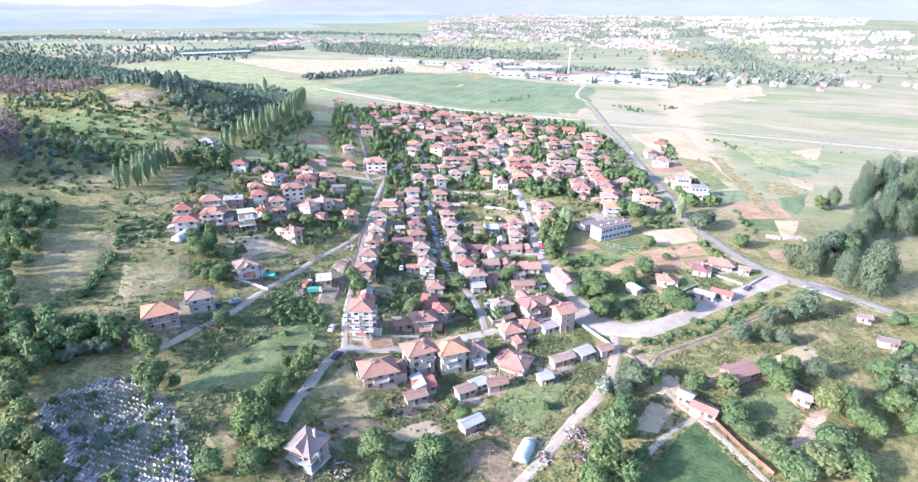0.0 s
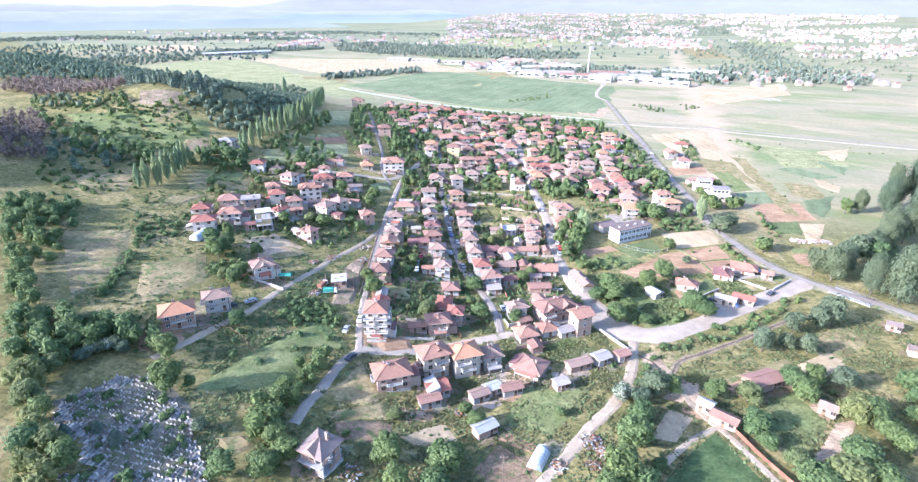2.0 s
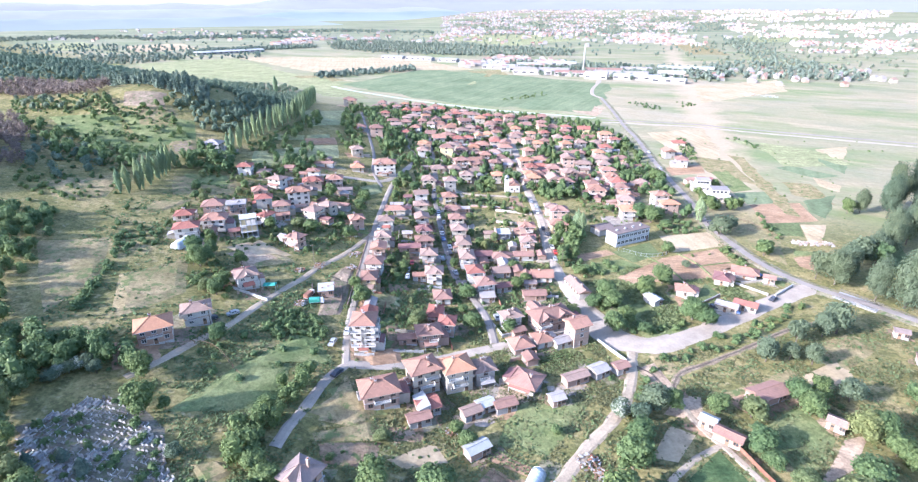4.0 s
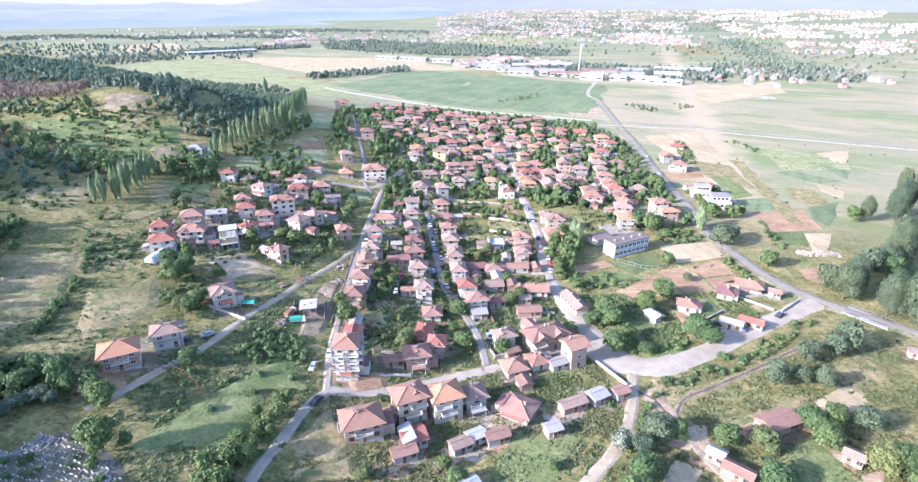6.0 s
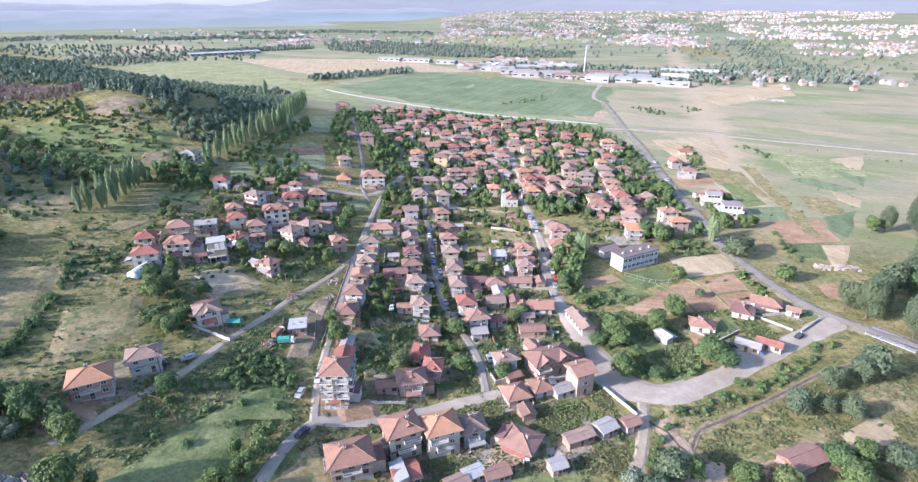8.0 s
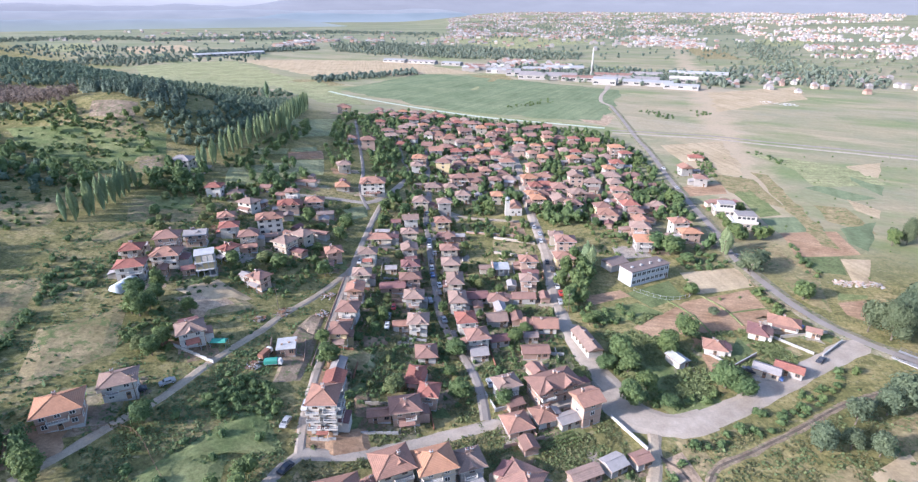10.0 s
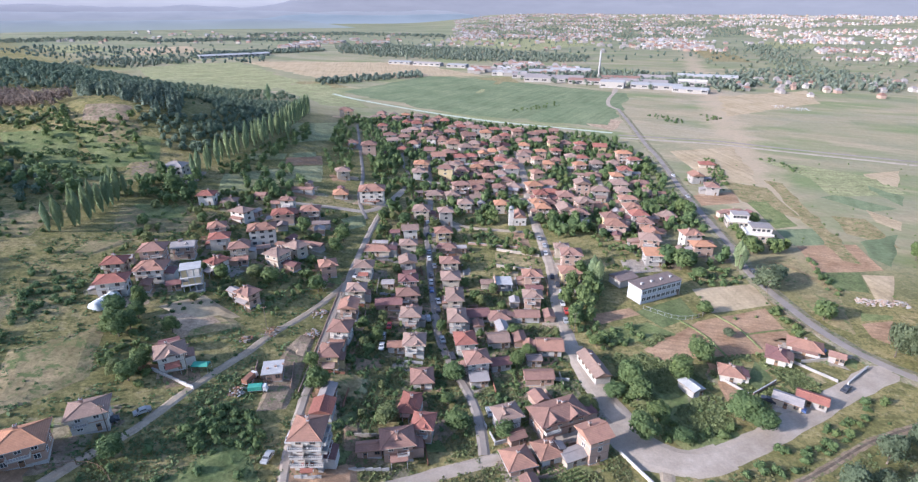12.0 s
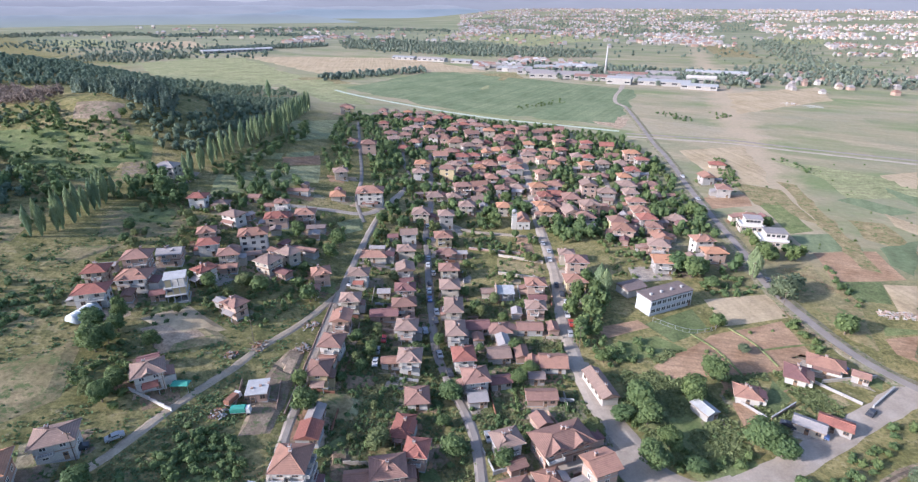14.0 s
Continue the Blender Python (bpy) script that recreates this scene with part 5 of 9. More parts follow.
def flat_house(at, w, d, wall, rng):
    t = thing("workshop", "bare one-storey workshop with a flat concrete roof", "workshop", at)
    put("wall", wall_mesh(w, d, 3.0, M[wall]), t)
    s = Shape()
    s.box(-w / 2 - 0.35, -d / 2 - 0.35, 3.004, w / 2 + 0.35, d / 2 + 0.35, 3.24, M["concrete"], 0.03)
    for i in range(3):
        s.box(-w / 2 + 1 + i * 2.1, -1 + i * 0.8, 3.24, -w / 2 + 1.7 + i * 2.1, -0.4 + i * 0.8, 3.6, M["bare"])
    put("roof", s.data("roof"), t)
    put("door", DOOR, t, pose(-1, -d / 2, 0.06))
    for p in (-2.4, 1.6):
        o = put("window", WINDOWS[1][0], t, pose(p, -d / 2, 1.3))
        put("pane", WINDOWS[1][1], o)
    return t


# village houses, from the near edge to the far end
house(-37.9, 103.2, -25, 6.6, 6.6, 2, "brown", "bare", "ruin3")
house(15.7, 111.2, -25, 4, 7, 1, "glass", "white", "glasshouse")
house(1.8, 120.4, 35, 6.1, 3.6, 1, "slate", "bare", "shed")
house(68.3, 127.3, -40, 7, 3.5, 1, "brick", "bare", "shed")
house(-14.3, 130.3, 24, 6.1, 3.5, 1, "brick", "grey", "shed")
house(65.1, 132.9, -40, 4, 3.5, 1, "slate", "grey", "shed")
house(99.6, 133.2, -40, 4.4, 3.5, 1, "clay", "grey", "shed")
house(0.0, 134.4, 30, 5.3, 3.6, 1, "clay", "grey", "shed")
house(-12.6, 136.3, 24, 6.1, 6.1, 1, "halfred", "grey", "shed")
house(-26.3, 137.3, 20.8, 9.8, 7.6, 2, "terracotta", "peach")
house(3.9, 137.5, 30, 4.6, 3.5, 1, "slate", "grey", "shed")
house(9.6, 137.7, 22, 6.1, 3.5, 1, "brick", "grey", "shed")
house(24.7, 140.9, 22, 4, 3.5, 1, "grey", "bare", "shed")
house(86.6, 145.5, 24, 10.3, 6.1, 1, "brick", "bare", "shed")
house(-14.9, 146.4, 26.4, 8.1, 7.2, 3, "terracotta", "cream")
house(-4.9, 148.3, 21.6, 8.1, 7.2, 3, "orange", "cream")
house(16.2, 148.7, -27.6, 8.1, 7.3, 1, "brick", "cream")
house(31.6, 151.1, 26, 7.8, 3.5, 1, "clay", "bare", "shed")
house(3.1, 151.3, 20.4, 5.8, 5.8, 2, "clay", "grey")
house(-96.6, 150.2, 30.0, 9.2, 7.6, 2, "orange", "bare")
house(39.4, 155.0, 31, 5.2, 4.4, 1, "grey", "grey", "shed")
house(46.5, 156.9, 26, 4.4, 3.6, 1, "brick", "grey", "shed")
house(-89.4, 162.0, 27.6, 7.7, 6, 2, "clay", "white")
house(-35.2, 162.7, 4, 6.7, 7.5, 4, "terracotta", "white", "block")
house(145.6, 164.0, -25, 5.4, 3.6, 1, "brown", "bare", "shed")
house(15.7, 168.0, 20.4, 6.1, 6.1, 1, "terracotta", "peach")
house(-15.2, 169.7, 14.0, 7.3, 6.1, 2, "brick", "peach")
house(23.5, 171.6, 21.6, 5.4, 5.4, 1, "terracotta", "white")
house(35.2, 173.3, 26.4, 5.8, 5.8, 3, "terracotta", "peach")
house(-9.3, 176.9, -2.8, 4.7, 5.4, 2, "red", "peach")
house(-37.5, 179.4, 4, 5.7, 6.1, 1, "red", "grey", "shed")
house(148.1, 179.9, -25, 4.0, 3.4, 1, "brown", "grey", "shed")
house(13.1, 182.2, 23.2, 6.1, 5.1, 2, "clay", "white")
house(27.2, 183.5, 25.6, 13.5, 7.7, 2, "brick", "peach")
house(-14.5, 186.4, -4.0, 4, 7.7, 1, "red", "white")
house(-83.9, 188.4, 33.0, 6.9, 6.5, 2, "clay", "white")
house(-55.5, 191.1, 14, 5.3, 6.1, 1, "flat", "bare", "flat")
house(95.3, 196.6, -32, 7.4, 4.4, 1, "grey", "cream", "shed")
house(102.7, 197.6, -32, 7.8, 4.4, 1, "red", "grey", "shed")
house(-12.6, 199.4, 9.6, 5.6, 6.5, 1, "brick", "white")
house(69.1, 201.3, 28, 4, 6.1, 1, "slate", "grey", "shed")
house(-41.3, 201.3, 5.2, 5.3, 6.5, 2, "brick", "yellow")
house(4.7, 201.4, 12, 5.3, 5.3, 1, "grey", "grey", "shed")
house(23.4, 203.4, 6, 8.6, 4.9, 1, "brick", "bare", "shed")
house(3.9, 207.6, 14.4, 6.5, 6.5, 2, "brick", "white")
house(83.7, 208.8, -14.4, 6.1, 5.4, 1, "terracotta", "white")
house(-119.4, 212.3, -10, 5, 9, 1, "glass", "white", "glasshouse")
house(-17.0, 214.6, 4.4, 6.1, 6.5, 2, "clay", "white")
house(-41.6, 215.3, 0.4, 6, 6.5, 2, "brick", "white")
house(-0.4, 218.1, 11.0, 5.8, 6.9, 2, "red", "white")
house(102.5, 219.5, -25.6, 5.4, 6.9, 1, "darkred", "white")
house(28.1, 219.9, 1.4, 7.3, 6.5, 1, "terracotta", "white")
house(-121.0, 220.1, 20.0, 8.8, 6.5, 2, "red", "white")
house(122.0, 220.1, -30, 4.4, 3.5, 1, "brick", "grey", "shed")
house(10.8, 223.4, 9, 7, 6.1, 1, "clay", "grey", "shed")
house(114.3, 225.5, -25.6, 9.3, 5.6, 1, "terracotta", "white")
house(-77.4, 226.6, -27.6, 6.1, 4.7, 2, "brick", "peach")
house(-42.5, 229.5, 5.2, 5.4, 6.1, 2, "terracotta", "peach")
house(-99.2, 230.8, 25, 6.5, 6.1, 3, "flat", "yellow", "ruin")
house(-20.6, 231.3, 4.4, 6.1, 6.1, 2, "clay", "grey")
house(-127.7, 232.2, 16.4, 6.5, 5.8, 2, "red", "cream")
house(-114.8, 232.5, 13.8, 9.3, 7.3, 2, "terracotta", "white")
house(-4.2, 233.0, 7.6, 5.4, 8.5, 2, "clay", "white")
house(11.0, 238.0, 9.0, 6.5, 5.8, 1, "brick", "cream")
house(2.4, 239.7, 9, 9.5, 6.1, 1, "darkred", "grey", "shed")
house(21.5, 240.3, 3, 8.6, 5.3, 1, "brick", "grey", "shed")
house(-30.4, 240.6, 8, 9.5, 5.3, 1, "darkred", "bare", "shed")
house(-119.0, 241.8, 17.4, 8.1, 6.9, 3, "brick", "peach")
house(-42.8, 242.4, 8.6, 6, 5.8, 2, "clay", "cream")
house(-96.7, 244.7, -28.6, 5, 6.1, 2, "red", "white")
house(-24.0, 245.5, 11.6, 7.3, 5.4, 2, "brick", "peach")
house(-58.5, 247.9, 17.6, 4, 4, 1, "brick", "white")
house(-6.1, 248.5, 6.6, 5.4, 9.8, 2, "clay", "cream")
house(24.0, 250.8, 2.8, 6.1, 5.4, 2, "clay", "peach")
house(-113.4, 252.3, 17.4, 7.3, 5.3, 2, "grey", "peach")
house(-25.4, 256.8, 9.2, 6.5, 5.6, 2, "darkred", "peach")
house(-58.0, 257.5, 22.4, 5.8, 6.1, 2, "terracotta", "peach")
house(-94.6, 259.6, 18.6, 6.9, 5.8, 2, "brick", "cream")
house(-79.1, 259.6, -23.8, 6.9, 7.3, 2, "clay", "cream")
house(-44.4, 262.1, 5.0, 6.5, 6.1, 2, "clay", "white")
house(-9.0, 264.2, 7.8, 6.5, 7.2, 2, "clay", "cream")
house(-105.2, 264.8, 20.0, 6.9, 6.1, 2, "red", "white")
house(12.7, 265.8, 5, 7, 7, 1, "bare", "bare", "ruin")
house(-74.7, 268.8, -28.6, 7.2, 5.7, 2, "clay", "cream")
house(24.9, 269.1, 4.0, 6.9, 6.1, 2, "terracotta", "peach")
house(-28.1, 273.1, 12.6, 6.1, 6.4, 2, "clay", "grey")
house(41.1, 273.4, 5.4, 7.7, 6.5, 2, "terracotta", "yellow")
house(-110.8, 274.7, 23.6, 6.1, 6, 2, "terracotta", "peach")
house(-91.3, 275.3, 20.4, 10.4, 7.3, 3, "terracotta", "white")
house(-71.4, 278.0, -15, 11.2, 3.6, 1, "brick", "grey", "shed")
house(-10.6, 279.1, 7.8, 7.2, 6.1, 2, "brick", "cream")
house(-43.2, 284.5, 3.6, 10.1, 5.7, 1, "terracotta", "cream")
house(43.0, 286.5, 0.6, 8.1, 6.9, 3, "brick", "peach")
house(-30.5, 291.0, 7.8, 6.8, 5.7, 2, "clay", "cream")
house(81.7, 294.4, -1.6, 8.5, 7.9, 2, "orange", "grey")
house(-108.9, 295.2, -21.4, 8.1, 6.1, 2, "clay", "white")
house(40.2, 298.6, 0.6, 5.7, 5.3, 2, "clay", "cream")
house(-13.1, 299.8, 9.0, 6.3, 4.8, 1, "brick", "peach")
house(-91.5, 300.7, 16.2, 9.3, 6.9, 2, "red", "peach")
house(-74.0, 302.1, 10, 7.8, 4.4, 1, "brown", "grey", "shed")
house(106.4, 305.6, 4.8, 8.8, 6.2, 2, "orange", "peach")
house(-131.4, 308.1, 7.6, 6.9, 6.3, 2, "red", "white")
house(-32.3, 308.6, 11.2, 6.5, 6.1, 2, "clay", "white")
house(-121.6, 309.9, 7.6, 6.1, 5.7, 1, "clay", "white")
house(-81.6, 310.4, 12.4, 8.2, 7.2, 2, "terracotta", "peach")
house(-16.4, 312.2, 11.2, 7.2, 6.9, 2, "terracotta", "yellow")
house(84.0, 312.5, -10.0, 8.7, 7.4, 2, "clay", "bare")
house(103.4, 313.4, 9.0, 8.1, 6.6, 3, "terracotta", "white")
house(-95.6, 318.1, 5.0, 6.3, 4.5, 2, "brick", "white")
house(-112.1, 325.4, 0, 5.3, 4.4, 1, "brick", "bare", "shed")
house(89.2, 327.1, 7.2, 7.6, 7.8, 1, "terracotta", "grey")
house(71.3, 330.5, -6.4, 9.5, 8.8, 2, "terracotta", "peach")
house(-17.2, 334.5, 10.0, 6.6, 6.7, 3, "clay", "grey")
house(87.4, 334.9, -6.4, 6.5, 7.1, 2, "brick", "bare")
house(-30.3, 337.8, 2.2, 8, 8.5, 2, "clay", "cream")
house(-163.4, 338.8, 2.6, 10.5, 8.4, 2, "grey", "white")
house(70.5, 341.8, 11.4, 7.5, 7.6, 2, "brick", "yellow")
house(-96.4, 343.7, 0, 11.2, 3.6, 1, "brick", "grey", "shed")
house(86.3, 346.4, 5.2, 8.1, 7.7, 2, "red", "grey")
house(54.8, 346.6, 7.8, 7.8, 8.2, 2, "brick", "grey")
house(-76.5, 347.0, 13.6, 6.9, 7.2, 1, "orange", "cream")
house(-59.3, 348.8, 9.2, 13, 9.7, 3, "terracotta", "white")
house(103.2, 352.3, -0.4, 7.9, 7.1, 1, "clay", "yellow")
house(48.0, 353.2, 10.8, 7.7, 8.1, 2, "clay", "peach")
house(35.6, 354.1, 5.6, 7.3, 6.5, 2, "orange", "bare")
house(85.6, 357.9, 5.6, 8.5, 7.9, 2, "terracotta", "cream")
house(-8.1, 358.4, 5.0, 7.5, 6.6, 2, "clay", "cream")
house(12.8, 358.7, 5.0, 7.4, 6.8, 2, "orange", "cream")
house(58.8, 358.8, 12.6, 8.6, 8.7, 3, "clay", "bare")
house(142.6, 358.9, 7.2, 10.2, 6.8, 1, "brick", "peach")
house(68.3, 362.3, 5.4, 7.9, 7.2, 1, "orange", "peach")
house(33.0, 362.8, 16.6, 7, 6.7, 2, "orange", "grey")
house(39.5, 368.8, 2.6, 8.8, 6.3, 1, "brick", "bare")
house(-16.3, 370.1, 12.4, 6.6, 7.4, 2, "clay", "cream")
house(86.2, 372.5, 3.2, 9.1, 6.4, 2, "terracotta", "cream")
house(-27.8, 373.8, 11.4, 8.9, 7.4, 1, "clay", "cream")
house(-1.4, 374.7, 16.4, 8, 7.7, 1, "clay", "cream")
house(50.6, 376.9, 4.6, 8.4, 9.2, 2, "brick", "peach")
house(35.7, 378.9, 9.6, 6.7, 7.4, 2, "red", "peach")
house(-83.8, 380.1, 20.0, 7.1, 7.1, 2, "clay", "cream")
house(-12.3, 384.6, 14.4, 9.3, 6.3, 3, "brick", "bare")
house(-0.9, 386.4, 11.4, 6.9, 7.2, 2, "brick", "peach")
house(86.6, 388.3, 6.6, 7.1, 7, 2, "clay", "peach")
house(72.7, 388.4, -1.2, 9.7, 7.8, 2, "clay", "grey")
house(43.5, 389.0, -6.8, 10.8, 7.1, 1, "red", "peach")
house(11.2, 390.2, 5.4, 6.8, 6.5, 2, "brick", "white")
house(101.5, 391.3, 2.4, 7.2, 7.8, 1, "clay", "peach")
house(62.7, 394.1, 2.0, 8.5, 8.7, 3, "clay", "peach")
house(33.0, 396.1, 11.8, 8.9, 7.6, 2, "orange", "peach")
house(20.7, 400.2, -3.0, 8, 7.8, 1, "clay", "white")
house(144.2, 400.7, -10.0, 7.5, 8.9, 2, "brick", "grey")
house(87.2, 403.4, 0.8, 9.9, 8.5, 2, "clay", "cream")
house(-3.3, 404.0, 15.6, 8.5, 7.8, 1, "terracotta", "peach")
house(-41.4, 407.3, 8.0, 6.9, 7.5, 2, "clay", "white")
house(44.3, 407.7, -5.6, 10.2, 7.8, 1, "terracotta", "peach")
house(4.5, 411.9, 8.8, 6.7, 7.3, 2, "terracotta", "bare")
house(103.8, 412.3, 2.4, 9.5, 8, 1, "brick", "grey")
house(15.1, 413.0, 15.6, 7.7, 7.7, 1, "brick", "peach")
house(-24.0, 416.3, -5.6, 9.5, 6.2, 3, "brick", "yellow")
house(89.3, 421.1, 3.6, 6.8, 8.3, 2, "orange", "white")
house(36.9, 425.1, 16.2, 6.7, 7.3, 2, "terracotta", "peach")
house(142.3, 425.3, 6.0, 7.4, 8.1, 2, "terracotta", "grey")
house(-13.2, 425.3, -5.6, 7.7, 7.2, 2, "brick", "yellow")
house(-5.2, 425.6, 8.6, 6.4, 6.7, 1, "clay", "peach")
house(-41.9, 427.8, 1.6, 9.4, 8, 2, "orange", "bare")
house(75.4, 428.2, -11.2, 9.9, 6.8, 1, "brick", "white")
house(12.0, 429.7, 0.6, 7.6, 7.3, 1, "clay", "grey")
house(19.8, 435.1, 7.6, 9.4, 7.1, 2, "terracotta", "grey")
house(-4.0, 435.1, -1.8, 8, 7, 2, "orange", "bare")
house(97.5, 435.4, -1.2, 8.6, 8, 2, "red", "grey")
house(-21.8, 437.0, -4.2, 9.7, 6.8, 2, "clay", "cream")
house(3.0, 442.3, 12.6, 8.2, 6.9, 2, "terracotta", "bare")
house(-82.4, 447.5, 12.0, 9.5, 8.3, 3, "brick", "peach")
house(68.5, 447.5, 14.2, 7.8, 7.4, 2, "orange", "bare")
house(46.8, 449.2, -4.4, 7, 7.9, 2, "orange", "bare")
house(-18.9, 449.8, 0.4, 8.2, 7, 1, "terracotta", "grey")
house(20.9, 450.2, -2.6, 7.6, 8.9, 2, "brick", "grey")
house(80.9, 451.8, 5.4, 7.7, 6.7, 2, "clay", "grey")
house(2.1, 454.5, -3.2, 10.1, 7.4, 1, "terracotta", "grey")
house(12.8, 455.9, 5.2, 8.5, 8.9, 2, "red", "cream")
house(-33.2, 456.5, 10.4, 8.9, 8.9, 2, "terracotta", "grey")
house(-17.6, 460.8, 7.6, 8, 7.9, 2, "red", "grey")
house(39.5, 461.3, 16.2, 6.7, 6.8, 2, "terracotta", "cream")
house(95.1, 461.8, 7.8, 7.4, 6.8, 1, "clay", "grey")
house(109.9, 463.5, 10.2, 8.1, 6.4, 2, "red", "grey")
house(162.6, 463.9, -6.4, 9.5, 6.5, 1, "red", "cream")
house(-98.7, 465.1, 12.4, 7, 8, 1, "terracotta", "cream")
house(-9.5, 465.7, 1.4, 8.2, 6.5, 2, "red", "bare")
house(72.8, 466.9, 5.4, 7, 7, 2, "red", "white")
house(54.5, 468.3, 10.0, 6.5, 7.3, 1, "brick", "grey")
house(65.0, 469.9, 5.2, 7.2, 8.4, 2, "clay", "peach")
house(-26.9, 470.7, 11.2, 7.6, 7.6, 2, "brick", "yellow")
house(29.7, 470.9, 1.4, 8.8, 7.4, 2, "clay", "peach")
house(-61.9, 471.2, 5.6, 8, 7, 1, "red", "yellow")
house(104.1, 472.5, 4.4, 10.2, 7.2, 3, "orange", "peach")
house(13.1, 474.3, 6.2, 8.1, 7.3, 1, "brick", "peach")
house(-0.6, 475.7, 10.2, 6.3, 7.1, 2, "orange", "cream")
house(92.1, 480.3, 2.6, 8.8, 7.6, 1, "brick", "peach")
house(-42.1, 480.5, -0.2, 7.6, 7.6, 1, "brick", "yellow")
house(31.6, 481.2, 11.6, 9, 6.8, 2, "brick", "white")
house(-24.4, 482.1, -0.6, 7, 6.9, 1, "red", "peach")
house(43.9, 484.4, 0.6, 7.4, 6, 2, "orange", "peach")
house(-55.3, 486.0, -9.2, 8.3, 7.4, 2, "terracotta", "white")
house(-72.5, 486.4, 17.4, 7.2, 6.5, 2, "clay", "grey")
house(55.4, 488.5, 13.0, 7, 6.6, 2, "red", "peach")
house(14.6, 489.0, 11.4, 6.9, 7.6, 2, "terracotta", "grey")
house(7.1, 493.3, -4.2, 8, 8.6, 1, "orange", "white")
house(-15.4, 494.6, 16.4, 9.6, 9.1, 2, "clay", "grey")
house(74.7, 495.6, -11.2, 8.1, 7, 2, "brick", "bare")
house(-2.6, 495.6, 14.4, 8.6, 7.6, 1, "clay", "peach")
house(-26.1, 502.7, 9.6, 9.4, 7.4, 2, "terracotta", "cream")
house(31.9, 504.6, -0.6, 7.7, 7.5, 2, "orange", "white")
house(92.2, 504.7, -6.4, 9.6, 8.1, 2, "red", "yellow")
house(-77.8, 504.7, 10.8, 9.4, 7.2, 2, "brick", "white")
house(-66.7, 506.0, 9.6, 9.2, 6.5, 2, "brick", "cream")
house(8.1, 508.2, 7.6, 7.1, 7.9, 3, "brick", "peach")
house(-8.7, 508.5, -0.2, 8.1, 7.7, 2, "clay", "bare")
house(-35.1, 509.4, -1.4, 7.1, 6.9, 2, "terracotta", "peach")
house(-43.9, 511.6, -5.6, 7.4, 8.2, 2, "clay", "white")
house(77.6, 511.8, 5.4, 8.1, 7.1, 2, "red", "grey")
house(-25.5, 511.8, 9.0, 7, 7, 2, "orange", "yellow")
house(15.4, 514.4, 12.6, 8.6, 7.2, 1, "red", "grey")
house(56.0, 514.9, 16.6, 7.8, 6.1, 2, "terracotta", "yellow")
house(-2.3, 516.7, 5.0, 7.8, 8.2, 1, "red", "grey")
house(-37.7, 518.1, 8.6, 8.5, 6.5, 2, "terracotta", "white")
house(-53.0, 521.6, 5.4, 6.4, 7.9, 2, "brick", "peach")
house(41.7, 521.7, 9.4, 8.5, 7.5, 2, "brick", "cream")
house(67.0, 525.0, 1.0, 9.5, 7.8, 1, "brick", "cream")
house(-68.3, 528.3, 11.8, 7.4, 7.1, 2, "clay", "yellow")
house(9.7, 528.7, -0.6, 7.2, 8.4, 2, "terracotta", "peach")
house(29.7, 532.9, -6.6, 6.8, 8.8, 1, "brick", "peach")
house(57.7, 533.0, 7.8, 8.1, 7.6, 2, "brick", "bare")
house(-51.6, 535.8, 18.6, 7.4, 7.4, 3, "orange", "peach")
house(-41.8, 536.0, 11.8, 7.7, 7.8, 2, "brick", "yellow")
house(-14.9, 537.6, 18.6, 10.2, 8, 2, "brick", "bare")
house(-0.2, 540.8, 4.0, 9.1, 7.9, 3, "orange", "cream")
house(16.8, 541.2, 13.8, 7, 8.1, 2, "red", "peach")
house(-64.1, 542.4, 3.8, 9.2, 6.9, 2, "clay", "peach")
house(-91.3, 543.7, 8.4, 7.4, 7, 2, "red", "peach")
house(40.7, 547.4, 9.4, 9.5, 6.9, 2, "brick", "cream")
house(-32.0, 547.6, 5.4, 8.5, 8.1, 2, "terracotta", "grey")
house(26.8, 547.7, 10.0, 7.6, 7.6, 3, "terracotta", "peach")
house(48.5, 555.5, 12.0, 8.3, 7.3, 2, "terracotta", "grey")
house(-18.3, 556.4, 11.8, 7.2, 7, 1, "brick", "white")
house(29.5, 558.4, -5.4, 7, 8.4, 2, "red", "cream")
house(-8.9, 559.6, 0.4, 8.1, 8.5, 3, "brick", "grey")
house(-63.2, 561.3, 10.4, 8.2, 8.4, 3, "red", "grey")
house(60.7, 563.0, -1.8, 7, 6.4, 2, "brick", "peach")
house(7.3, 566.6, 6.6, 8, 6.7, 2, "red", "grey")
house(30.4, 566.7, 2.6, 6.4, 6.8, 2, "clay", "peach")
house(18.6, 567.0, 9.0, 7.7, 7.6, 2, "brick", "grey")
house(-53.7, 568.6, 0.6, 7.7, 6.4, 2, "clay", "peach")
house(-31.8, 569.6, 6.2, 6.5, 6.4, 2, "brick", "white")
house(-5.3, 572.2, 11.8, 8.2, 7.5, 2, "clay", "grey")
house(-24.4, 574.8, 13.0, 8.1, 8.4, 2, "red", "peach")
house(-14.7, 575.1, 6.2, 8.7, 8.6, 2, "brick", "grey")
house(-74.5, 578.6, -4.4, 8, 8.1, 2, "red", "bare")
house(-133.3, 590.4, 7.6, 8.1, 7.5, 3, "terracotta", "yellow")
house(-55.2, 586.9, 3.8, 7.4, 5.9, 2, "terracotta", "bare")
